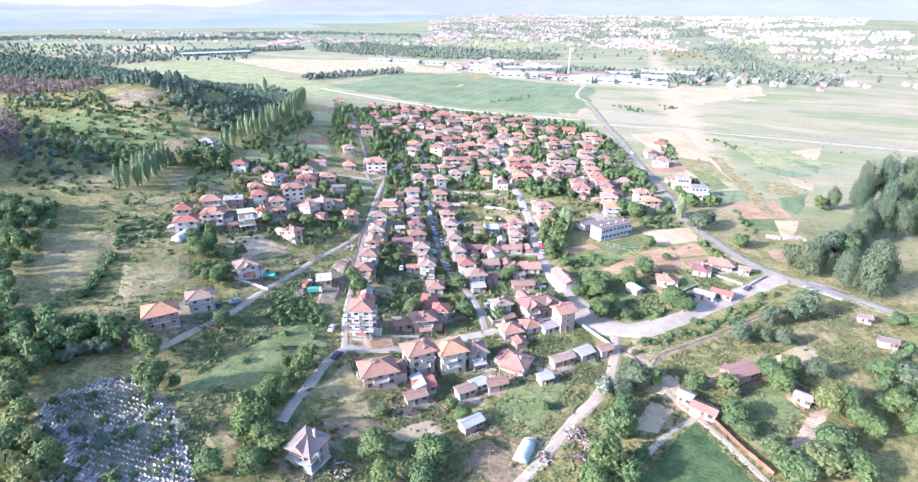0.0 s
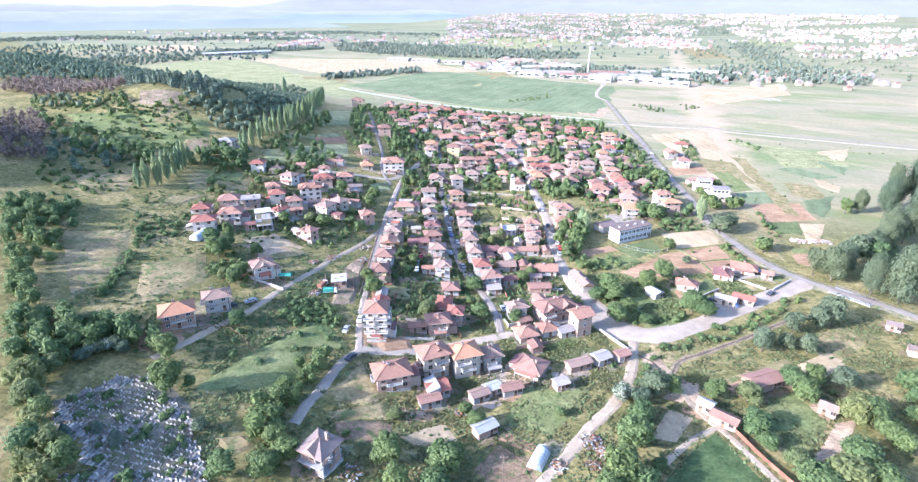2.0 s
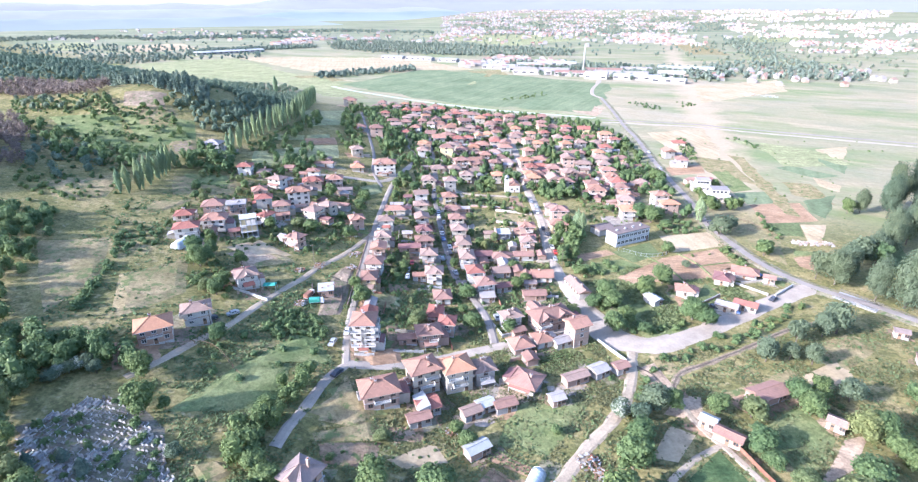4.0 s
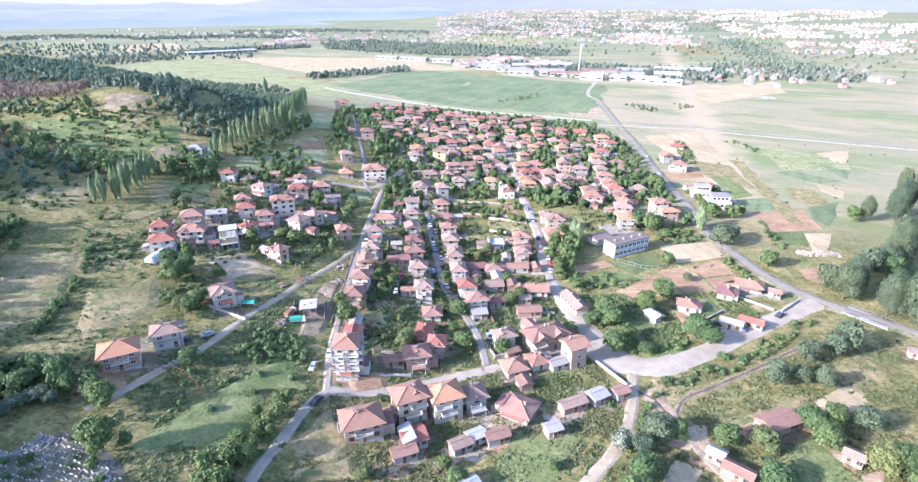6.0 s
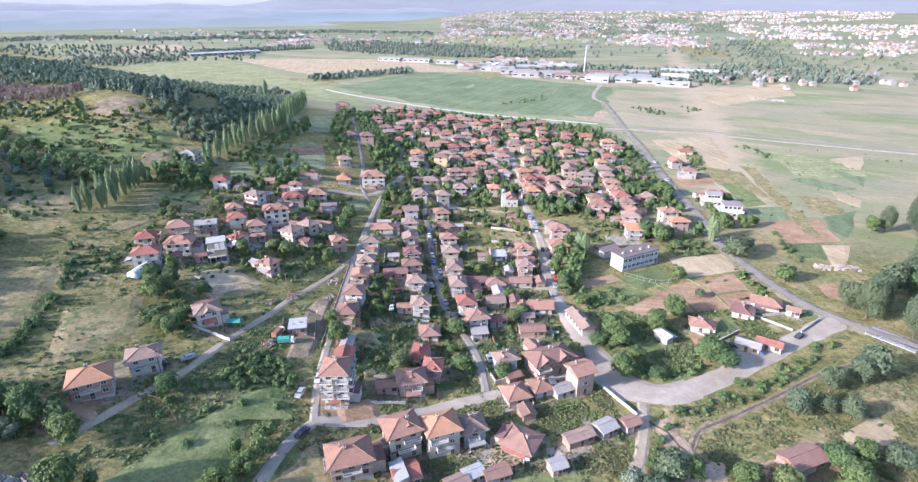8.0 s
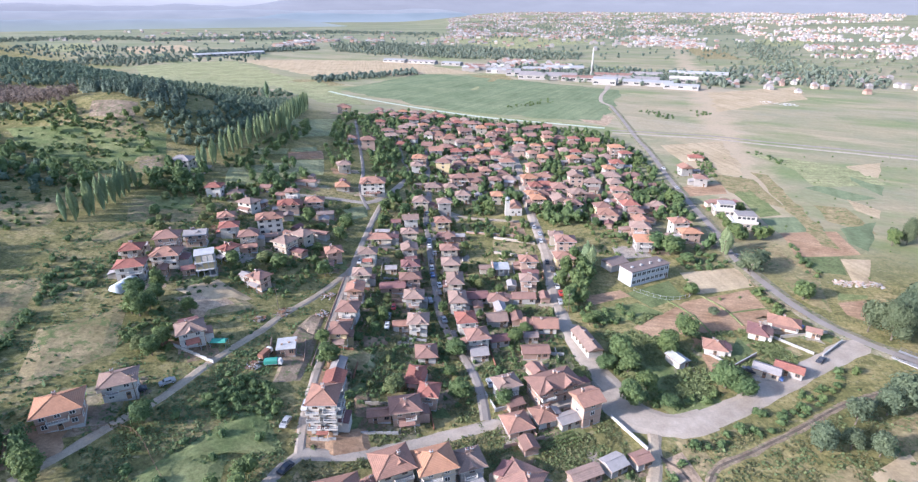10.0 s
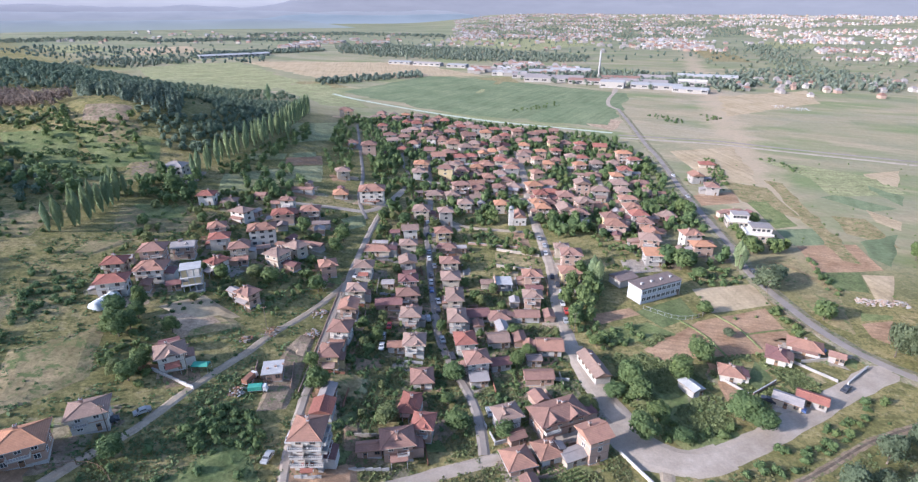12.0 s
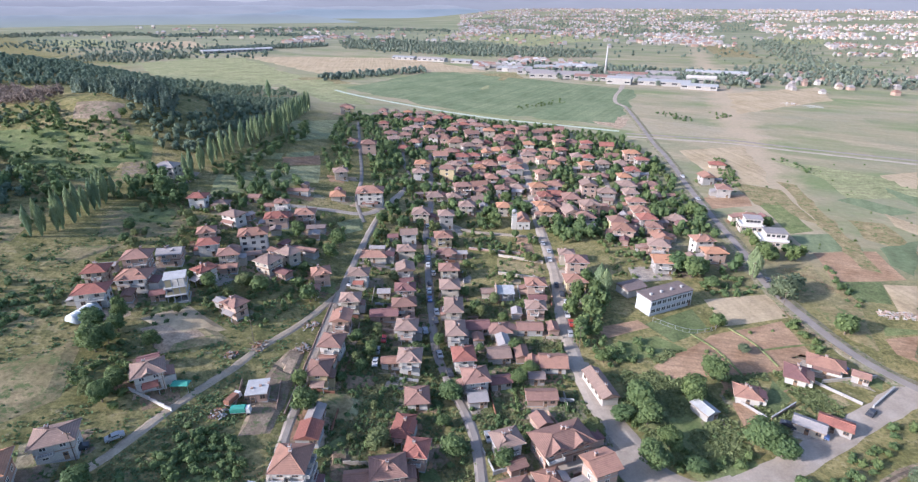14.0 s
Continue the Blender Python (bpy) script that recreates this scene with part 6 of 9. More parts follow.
house(-139.7, 599.9, 6.4, 9.1, 8.2, 3, "brick", "grey")
house(-26.9, 589.4, 9.0, 7.6, 7, 2, "terracotta", "cream")
house(-17.4, 590.4, -5.4, 7.9, 7.4, 2, "clay", "peach")
house(-66.7, 595.5, -1.8, 6.7, 6.1, 2, "brick", "yellow")
house(-87.7, 596.4, 13.0, 7.6, 6.6, 2, "brick", "bare")
house(-52.2, 597.1, -10.4, 8.8, 8.3, 2, "brick", "grey")
house(-41.3, 600.8, 6.4, 7.3, 8.1, 2, "red", "grey")
house(-110.8, 604.6, 8.6, 8.2, 8.5, 1, "clay", "grey")
house(-103.3, 609.5, -1.8, 6.9, 6.8, 1, "terracotta", "grey")
house(-48.6, 615.3, -6.6, 7.2, 7.7, 2, "terracotta", "grey")
house(-107.1, 618.3, -0.2, 8, 8, 2, "brick", "cream")
house(-70.0, 618.6, 10.2, 8.3, 6.4, 2, "clay", "grey")
house(-82.5, 619.5, 6.6, 7.6, 6.7, 2, "orange", "grey")
house(-98.4, 632.7, 5.4, 7.3, 7.9, 1, "clay", "yellow")
house(-65.5, 635.8, 10.6, 8.9, 7.4, 1, "terracotta", "cream")

# ---- school, church, villa, bridge and other single buildings ----
def school():
    t = thing("school", "long two-storey pale grey school building with window bands", "school", spot(73.6, 262.6, 29))
    w, d, h = 20.5, 7.6, 6.6
    put("wall", wall_mesh(w, d, h, M["school_wall"]), t)
    s = Shape()
    s.box(-w / 2 - 0.3, -d / 2 - 0.3, h + 0.004, w / 2 + 0.3, d / 2 + 0.3, h + 0.35, M["roof_brown"], 0.05)
    for i in range(4):
        s.box(-8 + 5 * i, -1.0, h + 0.35, -7.1 + 5 * i, -0.1, h + 1.1, M["concrete"])
    put("roof", s.data("roof"), t)
    for k in range(2):
        for i in range(8):
            o = put("window", WINDOWS[0][0], t, pose(-w / 2 + 1.5 + i * 2.5, -d / 2, 1.2 + k * 3.0) @ Matrix.Diagonal((1.6, 1, 1.25, 1)))
            put("pane", WINDOWS[0][1], o)
    put("door", DOOR, t, pose(w / 2 - 1.0, -d / 2, 0.06))
    e = thing("annex", "low dark-roofed annex beside the school", "annex", spot(63.5, 273, 29))
    put("wall", wall_mesh(9, 7, 3.2, M["white"]), e)
    put("roof", hip_roof(9, 7, 3.2, 1.1, 0.4, M["roof_brown"], M["wood"], 1.0), e)
    PLOTS.extend([(76, 262.5, 13), (62.5, 273, 6)])


def church():
    t = thing("church", "small white church with a bell tower and red roof", "church", spot(22, 342, 6) @ Matrix.Diagonal((0.72, 0.72, 0.78, 1)))
    put("wall", wall_mesh(9, 14, 5.4, M["white"], 2.6, False), t)
    put("roof", hip_roof(9, 14, 5.4, 2.7, 0.5, M["roof_terracotta"], M["white_paint"], 1.0), t)
    s = Shape()
    s.box(-8.3, -6.5, -1, -4.9, -3.1, 9.5, M["white"])
    s.box(-8.5, -6.7, 9.5, -4.7, -2.9, 9.9, M["concrete"], 0.05)
    for a, b in ((-8.2, -6.4), (-5.3, -6.4), (-8.2, -3.5), (-5.3, -3.5)):
        s.box(a, b, 9.9, a + 0.3, b + 0.3, 11.8, M["white"])
    put("bell_tower", s.data("bell_tower"), t)
    dome = Shape()
    v, n = [], 10
    for j in range(5):
        r, z = 1.9 * math.cos(j * math.pi / 9), 11.8 + 2.0 * math.sin(j * math.pi / 9)
        v += [(-6.6 + r * math.cos(math.tau * i / n), -4.8 + r * math.sin(math.tau * i / n), z) for i in range(n)]
    dome.add(v, [(j * n + i, j * n + (i + 1) % n, (j + 1) * n + (i + 1) % n, (j + 1) * n + i) for j in range(4) for i in range(n)] + [tuple(4 * n + i for i in range(n)), tuple(range(n - 1, -1, -1))], M["roof_slate"])
    put("dome", dome.data("dome", True), t)
    for i in range(5):
        put("window", FAR_WINDOW, t, pose(-4.5, -5 + i * 2.4, 2.0, 0, 0, -90))
        put("window", FAR_WINDOW, t, pose(4.5, -5 + i * 2.4, 2.0, 0, 0, 90))
    put("door", DOOR, t, pose(0, -7, 0.06))
    for i in range(2):
        put("window", FAR_WINDOW, t, pose(-2.4 + 4.8 * i, -7, 2.0))
    PLOTS.append((21, 342, 10))


def villa(x, y, rot, w, d, label):
    """Flat-roofed white house stepping back in terraces."""
    t = thing("villa", label, "house", spot(x, y, rot))
    put("wall", wall_mesh(w, d, 3.5, M["cream"]), t)
    s = Shape()
    s.box(-w / 2 - 0.3, -d / 2 - 0.3, 3.5, w / 2 + 0.3, d / 2 + 0.3, 3.75, M["white_paint"])
    s.box(-w / 2 - 0.3, -d / 2 - 0.3, 3.754, -w / 2 - 0.15, d / 2 + 0.3, 4.6, M["white_paint"])
    s.box(-w / 2 - 0.148, -d / 2 - 0.3, 3.754, w / 2 + 0.3, -d / 2 - 0.15, 4.6, M["white_paint"])
    put("terrace", s.data("terrace"), t)
    u = Shape()
    u.box(-w / 2 + 2.5, -d / 2 + 2.5, 3.756, w / 2, d / 2, 6.6, M["white"])
    put("upper_floor", u.data("upper_floor"), t)
    r = Shape()
    r.box(-w / 2 + 2.1, -d / 2 + 2.1, 6.604, w / 2 + 0.35, d / 2 + 0.35, 6.9, M["roof_grey"], 0.05)
    put("roof", r.data("roof"), t)
    for i in range(4):
        put("window", FAR_WINDOW, t, pose(-w / 2 + 1.6 + i * (w - 3) / 3, -d / 2, 1.4))
        put("window", FAR_WINDOW, t, pose(-w / 2 + 3.6 + i * (w - 5) / 3.2, -d / 2 + 2.5, 4.7))
    for i in range(3):
        put("window", FAR_WINDOW, t, pose(-w / 2, -d / 2 + 2 + i * (d - 4) / 2, 1.4, 0, 0, -90))
    put("door", DOOR, t, pose(0, -d / 2, 0.06))
    PLOTS.append((x, y, max(w, d) * 0.55))


def row_house(x, y, rot, length, d, label):
    """Long low roadside building."""
    t = thing("long_house", label, "house", spot(x, y, rot))
    put("wall", wall_mesh(length, d, 2.9, M["white"], d * 0.24, True), t)
    r = put("roof", hip_roof(length, d, 2.9, d * 0.25, 0.4, M["roof_clay"], M["wood"], 1.0), t)
    for i in range(2):
        put("chimney", CHIMNEY, r, pose(-3 + 6 * i, 0.3, 3.6))
    for i in range(5):
        o = put("window", WINDOWS[1][0], t, pose(-length / 2 + 1.7 + i * (length - 3.4) / 4, -d / 2, 1.4))
        put("pane", WINDOWS[1][1], o)
        o = put("window", WINDOWS[1][0], t, pose(-length / 2 + 1.7 + i * (length - 3.4) / 4, d / 2, 1.4, 0, 0, 180))
        put("pane", WINDOWS[1][1], o)
    put("door", DOOR, t, pose(-length / 2, 0, 0.06, 0, 0, -90))
    PLOTS.append((x, y, 7))


def bridge():
    t = thing("bridge", "short concrete road bridge with railings over the stream", "bridge", spot(148.5, 204.5, -52))
    s = Shape()
    s.box(-7.5, -3.7, -0.6, 7.5, 3.7, 0.27, M["concrete"], 0.05)
    put("deck", s.data("deck"), t)
    for y in (-3.55, 3.55):
        r = Shape()
        for i in range(11):
            r.box(-7.4 + 1.46 * i, y - 0.06, 0.36, -7.25 + 1.46 * i, y + 0.06, 1.25, M["granite"])
        r.box(-7.5, y - 0.08, 1.25, 7.5, y + 0.08, 1.38, M["granite"])
        r.box(-7.3, y - 0.04, 0.75, 7.3, y + 0.04, 0.85, M["granite"])
        put("railing", r.data("railing"), t)


school()
church()
villa(141, 327, -8, 12, 10, "white flat-roofed terraced villa near the main road")
villa(138, 345, -8, 10.5, 8.5, "white two-storey flat-roofed house by the road")
row_house(41.2, 209.5, -73, 13.5, 5.0, "long low roadside house with faded tiled roof")
bridge()


# ---- works and town on the far plain ----
def works_hall(x, y, rot, w, d, h, m, label):
    t = thing("factory_hall", label, "factory", spot(x, y, rot), "far works")
    put("wall", wall_mesh(w, d, h * 0.7, M["grey"]), t)
    h *= 0.7
    s = Shape()
    n = max(1, int(d / 18))
    for i in range(n):
        y0, y1 = -d / 2 + d * i / n, -d / 2 + d * (i + 1) / n
        v = [(-w / 2 - 0.5, y0, h), (w / 2 + 0.5, y0, h), (w / 2 + 0.5, y1, h), (-w / 2 - 0.5, y1, h), (-w / 2 - 0.5, (y0 + y1) / 2, h + 2.6), (w / 2 + 0.5, (y0 + y1) / 2, h + 2.6)]
        s.add(v, [(0, 1, 5, 4), (2, 3, 4, 5), (1, 2, 5), (3, 0, 4), (3, 2, 1, 0)], M[m])
    put("roof", s.data("roof"), t)
    for i in range(max(2, int(w / 12))):
        put("window", FAR_WINDOW, t, pose(-w / 2 + 5 + i * (w - 10) / max(1, int(w / 12) - 1), -d / 2, 2.2) @ Matrix.Diagonal((4.5, 1, 1.8, 1)))


for row in ((31, 1052, -8, 60, 20, 8, "roof_slate"), (88, 1074, -8, 46, 20, 9, "roof_slate"), (140, 1097, -6, 70, 24, 9, "roof_slate"), (100, 975, -12, 90, 40, 9, "roof_grey"), (150, 948, -14, 60, 26, 8, "roof_brick"),
            (178, 905, -20, 34, 18, 12, "roof_slate"), (222, 935, -18, 84, 30, 9, "roof_grey"), (238, 895, -20, 70, 22, 8, "roof_slate"), (275, 858, -24, 46, 18, 7, "roof_slate"), (350, 1013, -20, 90, 24, 8, "roof_slate"),
            (205, 985, -14, 60, 24, 8, "roof_brick"), (300, 930, -20, 40, 18, 10, "white"), (262, 1000, -14, 50, 20, 8, "roof_grey"), (60, 1015, -10, 50, 18, 7, "roof_grey"),
            (-190, 1244, -20, 50, 18, 7, "roof_slate"), (-130, 1216, -20, 60, 18, 7, "roof_grey"), (-68, 1183, -20, 40, 18, 7, "roof_slate"), (-614, 1400, 40, 160, 30, 8, "roof_slate"), (-20, 1135, -15, 40, 16, 7, "roof_brick")):
    works_hall(*row, "long far works hall with " + {"roof_slate": "pale metal", "roof_grey": "grey sheet", "roof_brick": "faded red", "white": "white"}[row[6]] + " roof")


def stack():
    t = thing("factory_chimney", "tall slender pale factory chimney", "chimney", spot(176, 1014))
    s = Shape()
    s.tube((0, 0, -0.5), (0, 0, 44.4), 2.0, 0.95, M["concrete"], 12)
    put("shaft", s.data("shaft", True), t)
    r = Shape()
    r.tube((0, 0, 44.4), (0, 0, 45.3), 1.35, 1.35, M["bare"], 12)
    put("rim", r.data("rim"), t)


stack()


def town(label, count, tall, wide, *poly):
    """A quarter of the far town: uneven blocks with ribbons of windows and pitched or flat tops, nobody could count them."""
    rng = random.Random(count + len(label))
    x0, x1 = min(p[0] for p in poly), max(p[0] for p in poly)
    y0, y1 = min(p[1] for p in poly), max(p[1] for p in poly)
    s, made = Shape(), 0
    walls = [M["white"], M["cream"], M["grey"], M["grey"], M["grey"], M["peach"]]
    roofs = [M["roof_flat"], M["roof_clay"], M["roof_brick"], M["roof_slate"], M["roof_grey"], M["roof_grey"], M["roof_flat"]]
    while made < count:
        x, y = rng.uniform(x0, x1), rng.uniform(y0, y1)
        if not inside(x, y, poly) or noise.noise((x / 160, y / 160, 2.0)) < 0.0:
            made += 0.25
            continue
        made += 1
        w, d, h = rng.uniform(*wide), rng.uniform(6, 10), rng.uniform(*tall)
        m = rng.choice(walls)
        lo = land(x, y)
        h += lo
        s.box(x - w / 2, y - d / 2, lo - 4, x + w / 2, y + d / 2, h, m)
        if h - lo > 11:
            s.box(x - w / 2 - 0.4, y - d / 2 - 0.4, h + 0.01, x + w / 2 + 0.4, y + d / 2 + 0.4, h + 0.7, roofs[0])
            for k in range(int((h - lo) / 3.2)):
                s.box(x - w / 2 + 1, y - d / 2 - 0.3, lo + 1.2 + k * 3.2, x + w / 2 - 1, y - d / 2 - 0.05, lo + 2.5 + k * 3.2, M["pane"])
        else:
            r = rng.choice(roofs[1:] if h - lo > 6 else roofs[1:3] + roofs[4:6])
            s.add([(x - w / 2 - 0.5, y - d / 2 - 0.5, h), (x + w / 2 + 0.5, y - d / 2 - 0.5, h), (x + w / 2 + 0.5, y + d / 2 + 0.5, h), (x - w / 2 - 0.5, y + d / 2 + 0.5, h), (x - w / 4, y, h + 3), (x + w / 4, y, h + 3)],
                  [(0, 1, 5, 4), (1, 2, 5), (2, 3, 4, 5), (3, 0, 4)], r)
    ob = new("far_town", s.data("far_town"))
    tagged(ob, label, "town", kind="stuff")


town("far town of pale apartment blocks and red roofs", 2500, (4, 9), (5, 9), (-158, 2181), (398, 2156), (820, 4400), (-310, 4400))
town("far white housing blocks on the plain", 1500, (5, 11), (6, 11), (1011, 2691), (2281, 3457), (2800, 4200), (1500, 4200))
town("far white apartment quarter", 760, (4, 9), (5, 10), (900, 1980), (1500, 1980), (2150, 2900), (1150, 2950))
town("far suburb of small red-roofed houses", 520, (3.5, 5.5), (5, 8), (720, 1380), (1150, 1300), (1480, 1850), (900, 1760))
town("far scattered houses among trees", 620, (4, 7), (6, 11), (404, 1700), (610, 1587), (998, 3096), (771, 3496))
town("far outskirts of the town", 700, (4, 9), (6, 12), (398, 2156), (1011, 2691), (1600, 4200), (820, 4400))
town("far farm buildings on the plain", 130, (4, 7), (8, 22), (-616, 1679), (-507, 1765), (-493, 2151), (-677, 2059))
town("far houses along the tree belt", 60, (3, 5), (5, 8), (330, 880), (520, 760), (760, 900), (480, 1130))
town("far hamlets on the western plain", 110, (4, 7), (8, 15), (-1500, 1900), (-300, 1700), (-200, 2600), (-1700, 2800))
town("far houses round the works", 130, (4, 7), (8, 14), (-60, 1100), (20, 1030), (300, 1100), (40, 1260))
town("far hamlets scattered over the plain", 330, (4, 8), (8, 16), (-500, 1900), (400, 1500), (900, 2000), (0, 2600))
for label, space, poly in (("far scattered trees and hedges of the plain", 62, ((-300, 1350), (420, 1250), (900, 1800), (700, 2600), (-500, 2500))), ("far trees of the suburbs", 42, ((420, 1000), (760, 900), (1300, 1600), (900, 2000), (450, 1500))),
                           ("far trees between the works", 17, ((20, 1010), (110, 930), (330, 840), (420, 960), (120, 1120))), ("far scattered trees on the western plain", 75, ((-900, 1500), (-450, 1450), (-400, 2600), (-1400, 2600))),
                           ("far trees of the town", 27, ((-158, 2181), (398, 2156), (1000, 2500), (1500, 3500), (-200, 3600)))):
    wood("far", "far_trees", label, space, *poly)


# ---- far hills closing the valley ----
def far_hills(label, far, tones, top, foot=-4.0):
    """A plain backdrop of hills, far beyond everything else, its haze painted on as glow: mist at the foot, darker
    flanks above.
    """
    m = bpy.data.materials.new("glowing_haze_hills")
    m.use_nodes = True
    nt = m.node_tree
    b = nt.nodes["Principled BSDF"]
    b.inputs["Roughness"].default_value = 1.0
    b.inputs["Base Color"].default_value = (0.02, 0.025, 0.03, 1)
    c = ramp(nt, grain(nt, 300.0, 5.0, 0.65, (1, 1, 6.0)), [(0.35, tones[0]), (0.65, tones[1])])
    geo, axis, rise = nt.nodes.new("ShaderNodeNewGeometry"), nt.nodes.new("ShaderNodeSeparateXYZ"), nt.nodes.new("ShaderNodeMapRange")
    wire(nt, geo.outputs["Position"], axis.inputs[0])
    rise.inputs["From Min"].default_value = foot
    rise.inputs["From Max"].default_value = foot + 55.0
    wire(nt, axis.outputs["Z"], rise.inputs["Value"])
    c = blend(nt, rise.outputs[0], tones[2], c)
    # the haze is emitted by the hill surface itself, which is no lamp
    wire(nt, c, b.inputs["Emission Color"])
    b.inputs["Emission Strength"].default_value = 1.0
    verts, faces, n = [], [], 160
    for i in range(n + 1):
        a = radians(-75 + 150 * i / n)
        x, y = math.sin(a) * far, math.cos(a) * far
        h = top(math.degrees(a)) * (1 + 0.22 * noise.noise((i * 0.17, far * 0.01, 0)) + 0.10 * noise.noise((i * 0.7, far * 0.01, 5)))
        for k in range(7):
            q = 1 + 0.006 * k
            verts.append((x * q, y * q, -4 + (h + 4) * math.sin(k / 6 * math.pi / 2)))
    for i in range(n):
        for k in range(6):
            faces.append((i * 7 + k, (i + 1) * 7 + k, (i + 1) * 7 + k + 1, i * 7 + k + 1))
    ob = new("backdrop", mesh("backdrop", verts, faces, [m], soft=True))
    tagged(ob, label, "hills", kind="structure")


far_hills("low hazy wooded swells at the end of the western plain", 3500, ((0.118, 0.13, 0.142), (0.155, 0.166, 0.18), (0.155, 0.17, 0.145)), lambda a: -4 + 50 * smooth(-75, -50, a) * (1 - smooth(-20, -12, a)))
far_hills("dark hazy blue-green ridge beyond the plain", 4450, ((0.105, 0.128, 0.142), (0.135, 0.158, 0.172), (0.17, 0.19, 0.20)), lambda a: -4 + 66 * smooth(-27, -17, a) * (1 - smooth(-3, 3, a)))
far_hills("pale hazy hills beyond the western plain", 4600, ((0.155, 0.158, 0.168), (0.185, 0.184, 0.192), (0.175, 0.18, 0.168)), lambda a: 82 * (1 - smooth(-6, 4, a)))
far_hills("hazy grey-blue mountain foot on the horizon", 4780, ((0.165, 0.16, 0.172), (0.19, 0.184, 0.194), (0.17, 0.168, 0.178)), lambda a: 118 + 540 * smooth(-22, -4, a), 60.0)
# added glowing band in place of the whitish sky haze, no real mountain
far_hills("pale glowing band standing in for bright sky haze", 5200, ((0.28, 0.27, 0.27), (0.31, 0.298, 0.294), (0.23, 0.224, 0.232)), lambda a: 330.0, 90.0)

# ---- outbuildings behind the houses ----
def outbuildings():
    """Low sheds, stores and lean-tos in the yards, turned with their house."""
    rng = random.Random(61)
    made = 0
    for x, y, rot, w, d in list(HOMES):
        if made >= 105 or x > 62 and y < 240 or y < 165 or w < 5.5 or rng.random() < 0.25:
            continue
        for _ in range(6):
            side, turn = rng.choice((0, 90, 180, 270)), rng.uniform(-3, 3)
            sw, sd = rng.uniform(4.2, 6.5), rng.uniform(3.2, 4.4)
            off = max(w, d) * 0.5 + rng.uniform(2.6, 5.0)
            a = radians(rot + side)
            px, py = x + math.cos(a) * off, y + math.sin(a) * off
            if clear(px, py, 0.5 * max(sw, sd) * 0.8):
                house(px, py, rot + turn + (90 if rng.random() < 0.4 else 0), sw, sd, 1, rng.choice(("brick", "clay", "grey", "brown", "darkred", "terracotta", "grey")), rng.choice(("bare", "grey", "bare", "cream")), "shed")
                made += 1
                break


outbuildings()

# ---- named trees, woods and thickets ----
tree("broad", -90.7, 90.8, 8, 8)
tree("broad", -100.6, 92.4, 9, 9)
tree("light", -96.2, 93.2, 8, 8)
tree("broad", -57.9, 94.7, 8, 7)
tree("broad", -49.5, 96.9, 8, 7)
tree("cypress", -96.3, 98.3, 2.5, 5)
tree("broad", -19.3, 98.7, 8, 7)
tree("cypress", -84.9, 99, 3, 5)
tree("broad", 30.9, 99.1, 9, 9)
tree("broad", -9.6, 99.7, 9, 7)
tree("broad", 39.6, 101, 8, 8)
tree("cypress", -91.2, 101.6, 2.5, 4)
tree("broad", -45.8, 102.4, 8, 7)
tree("broad", -105, 102.9, 7, 7)
tree("broad", 81.1, 104.1, 13, 8)
tree("broad", 34.6, 104.2, 12, 11)
tree("broad", 96.8, 104.5, 11, 8)
tree("light", 88.7, 105.4, 14, 9)
tree("light", -110.6, 105.9, 8, 8)
tree("broad", -22.3, 106.2, 9, 9)
tree("broad", -7.8, 106.4, 11, 9)
tree("broad", -50.1, 106.8, 8, 7)
tree("grey", -69.2, 107, 5, 4)
tree("broad", 45.3, 108.7, 5, 4)
tree("light", 80.2, 111.5, 8, 6)
tree("broad", 96.1, 112.8, 12, 9)
tree("dark", -34.4, 113.2, 3, 2)
tree("broad", -116.6, 116, 7, 7)
tree("broad", 40.9, 116.9, 11, 10)
tree("broad", 76, 118.2, 7, 5)
tree("broad", 109.8, 118.9, 9, 7)
tree("broad", -83.2, 119.1, 9, 10)
tree("light", -114.3, 119.1, 7, 6)
tree("broad", 122.7, 119.9, 9, 7)
tree("light", -23.1, 121.9, 5, 4)
tree("dark", -79.2, 122, 4, 4)
tree("broad", -0.6, 122.8, 6, 5)
tree("broad", 109.2, 123.5, 9, 7)
tree("broad", 75.3, 124.6, 9, 7)
tree("grey", -111.1, 125.6, 5, 4)
tree("broad", 44.7, 125.8, 9, 8)
tree("white", -110, 127.6, 5, 4)
tree("broad", -4, 127.7, 5, 4)
tree("broad", 23.1, 128.3, 4, 3)
tree("broad", 124.4, 129.4, 9, 7)
tree("grey", -108.8, 129.5, 5, 4)
tree("light", 105.1, 130.2, 10, 8)
tree("broad", 110.2, 130.3, 9, 8)
tree("grey", -102.5, 131.1, 5, 4)
tree("white", -107.7, 131.6, 5, 4)
tree("broad", -90.8, 132.3, 8, 8)
tree("grey", -105.8, 132.6, 5, 5)
tree("grey", 46.8, 134, 7, 6)
tree("white", 42, 136.1, 7, 6)
tree("light", 78.6, 137, 9, 7)
tree("broad", 69.2, 137.8, 8, 7)
tree("broad", 95.5, 138.5, 9, 8)
tree("grey", 52.2, 139.1, 10, 9)
tree("dark", 57.2, 139.8, 7, 7)
tree("grey", 136.2, 141.1, 11, 9)
tree("broad", 130.5, 144.4, 8, 7)
tree("grey", 110, 144.6, 9, 8)
tree("broad", 95.3, 145.1, 9, 7)
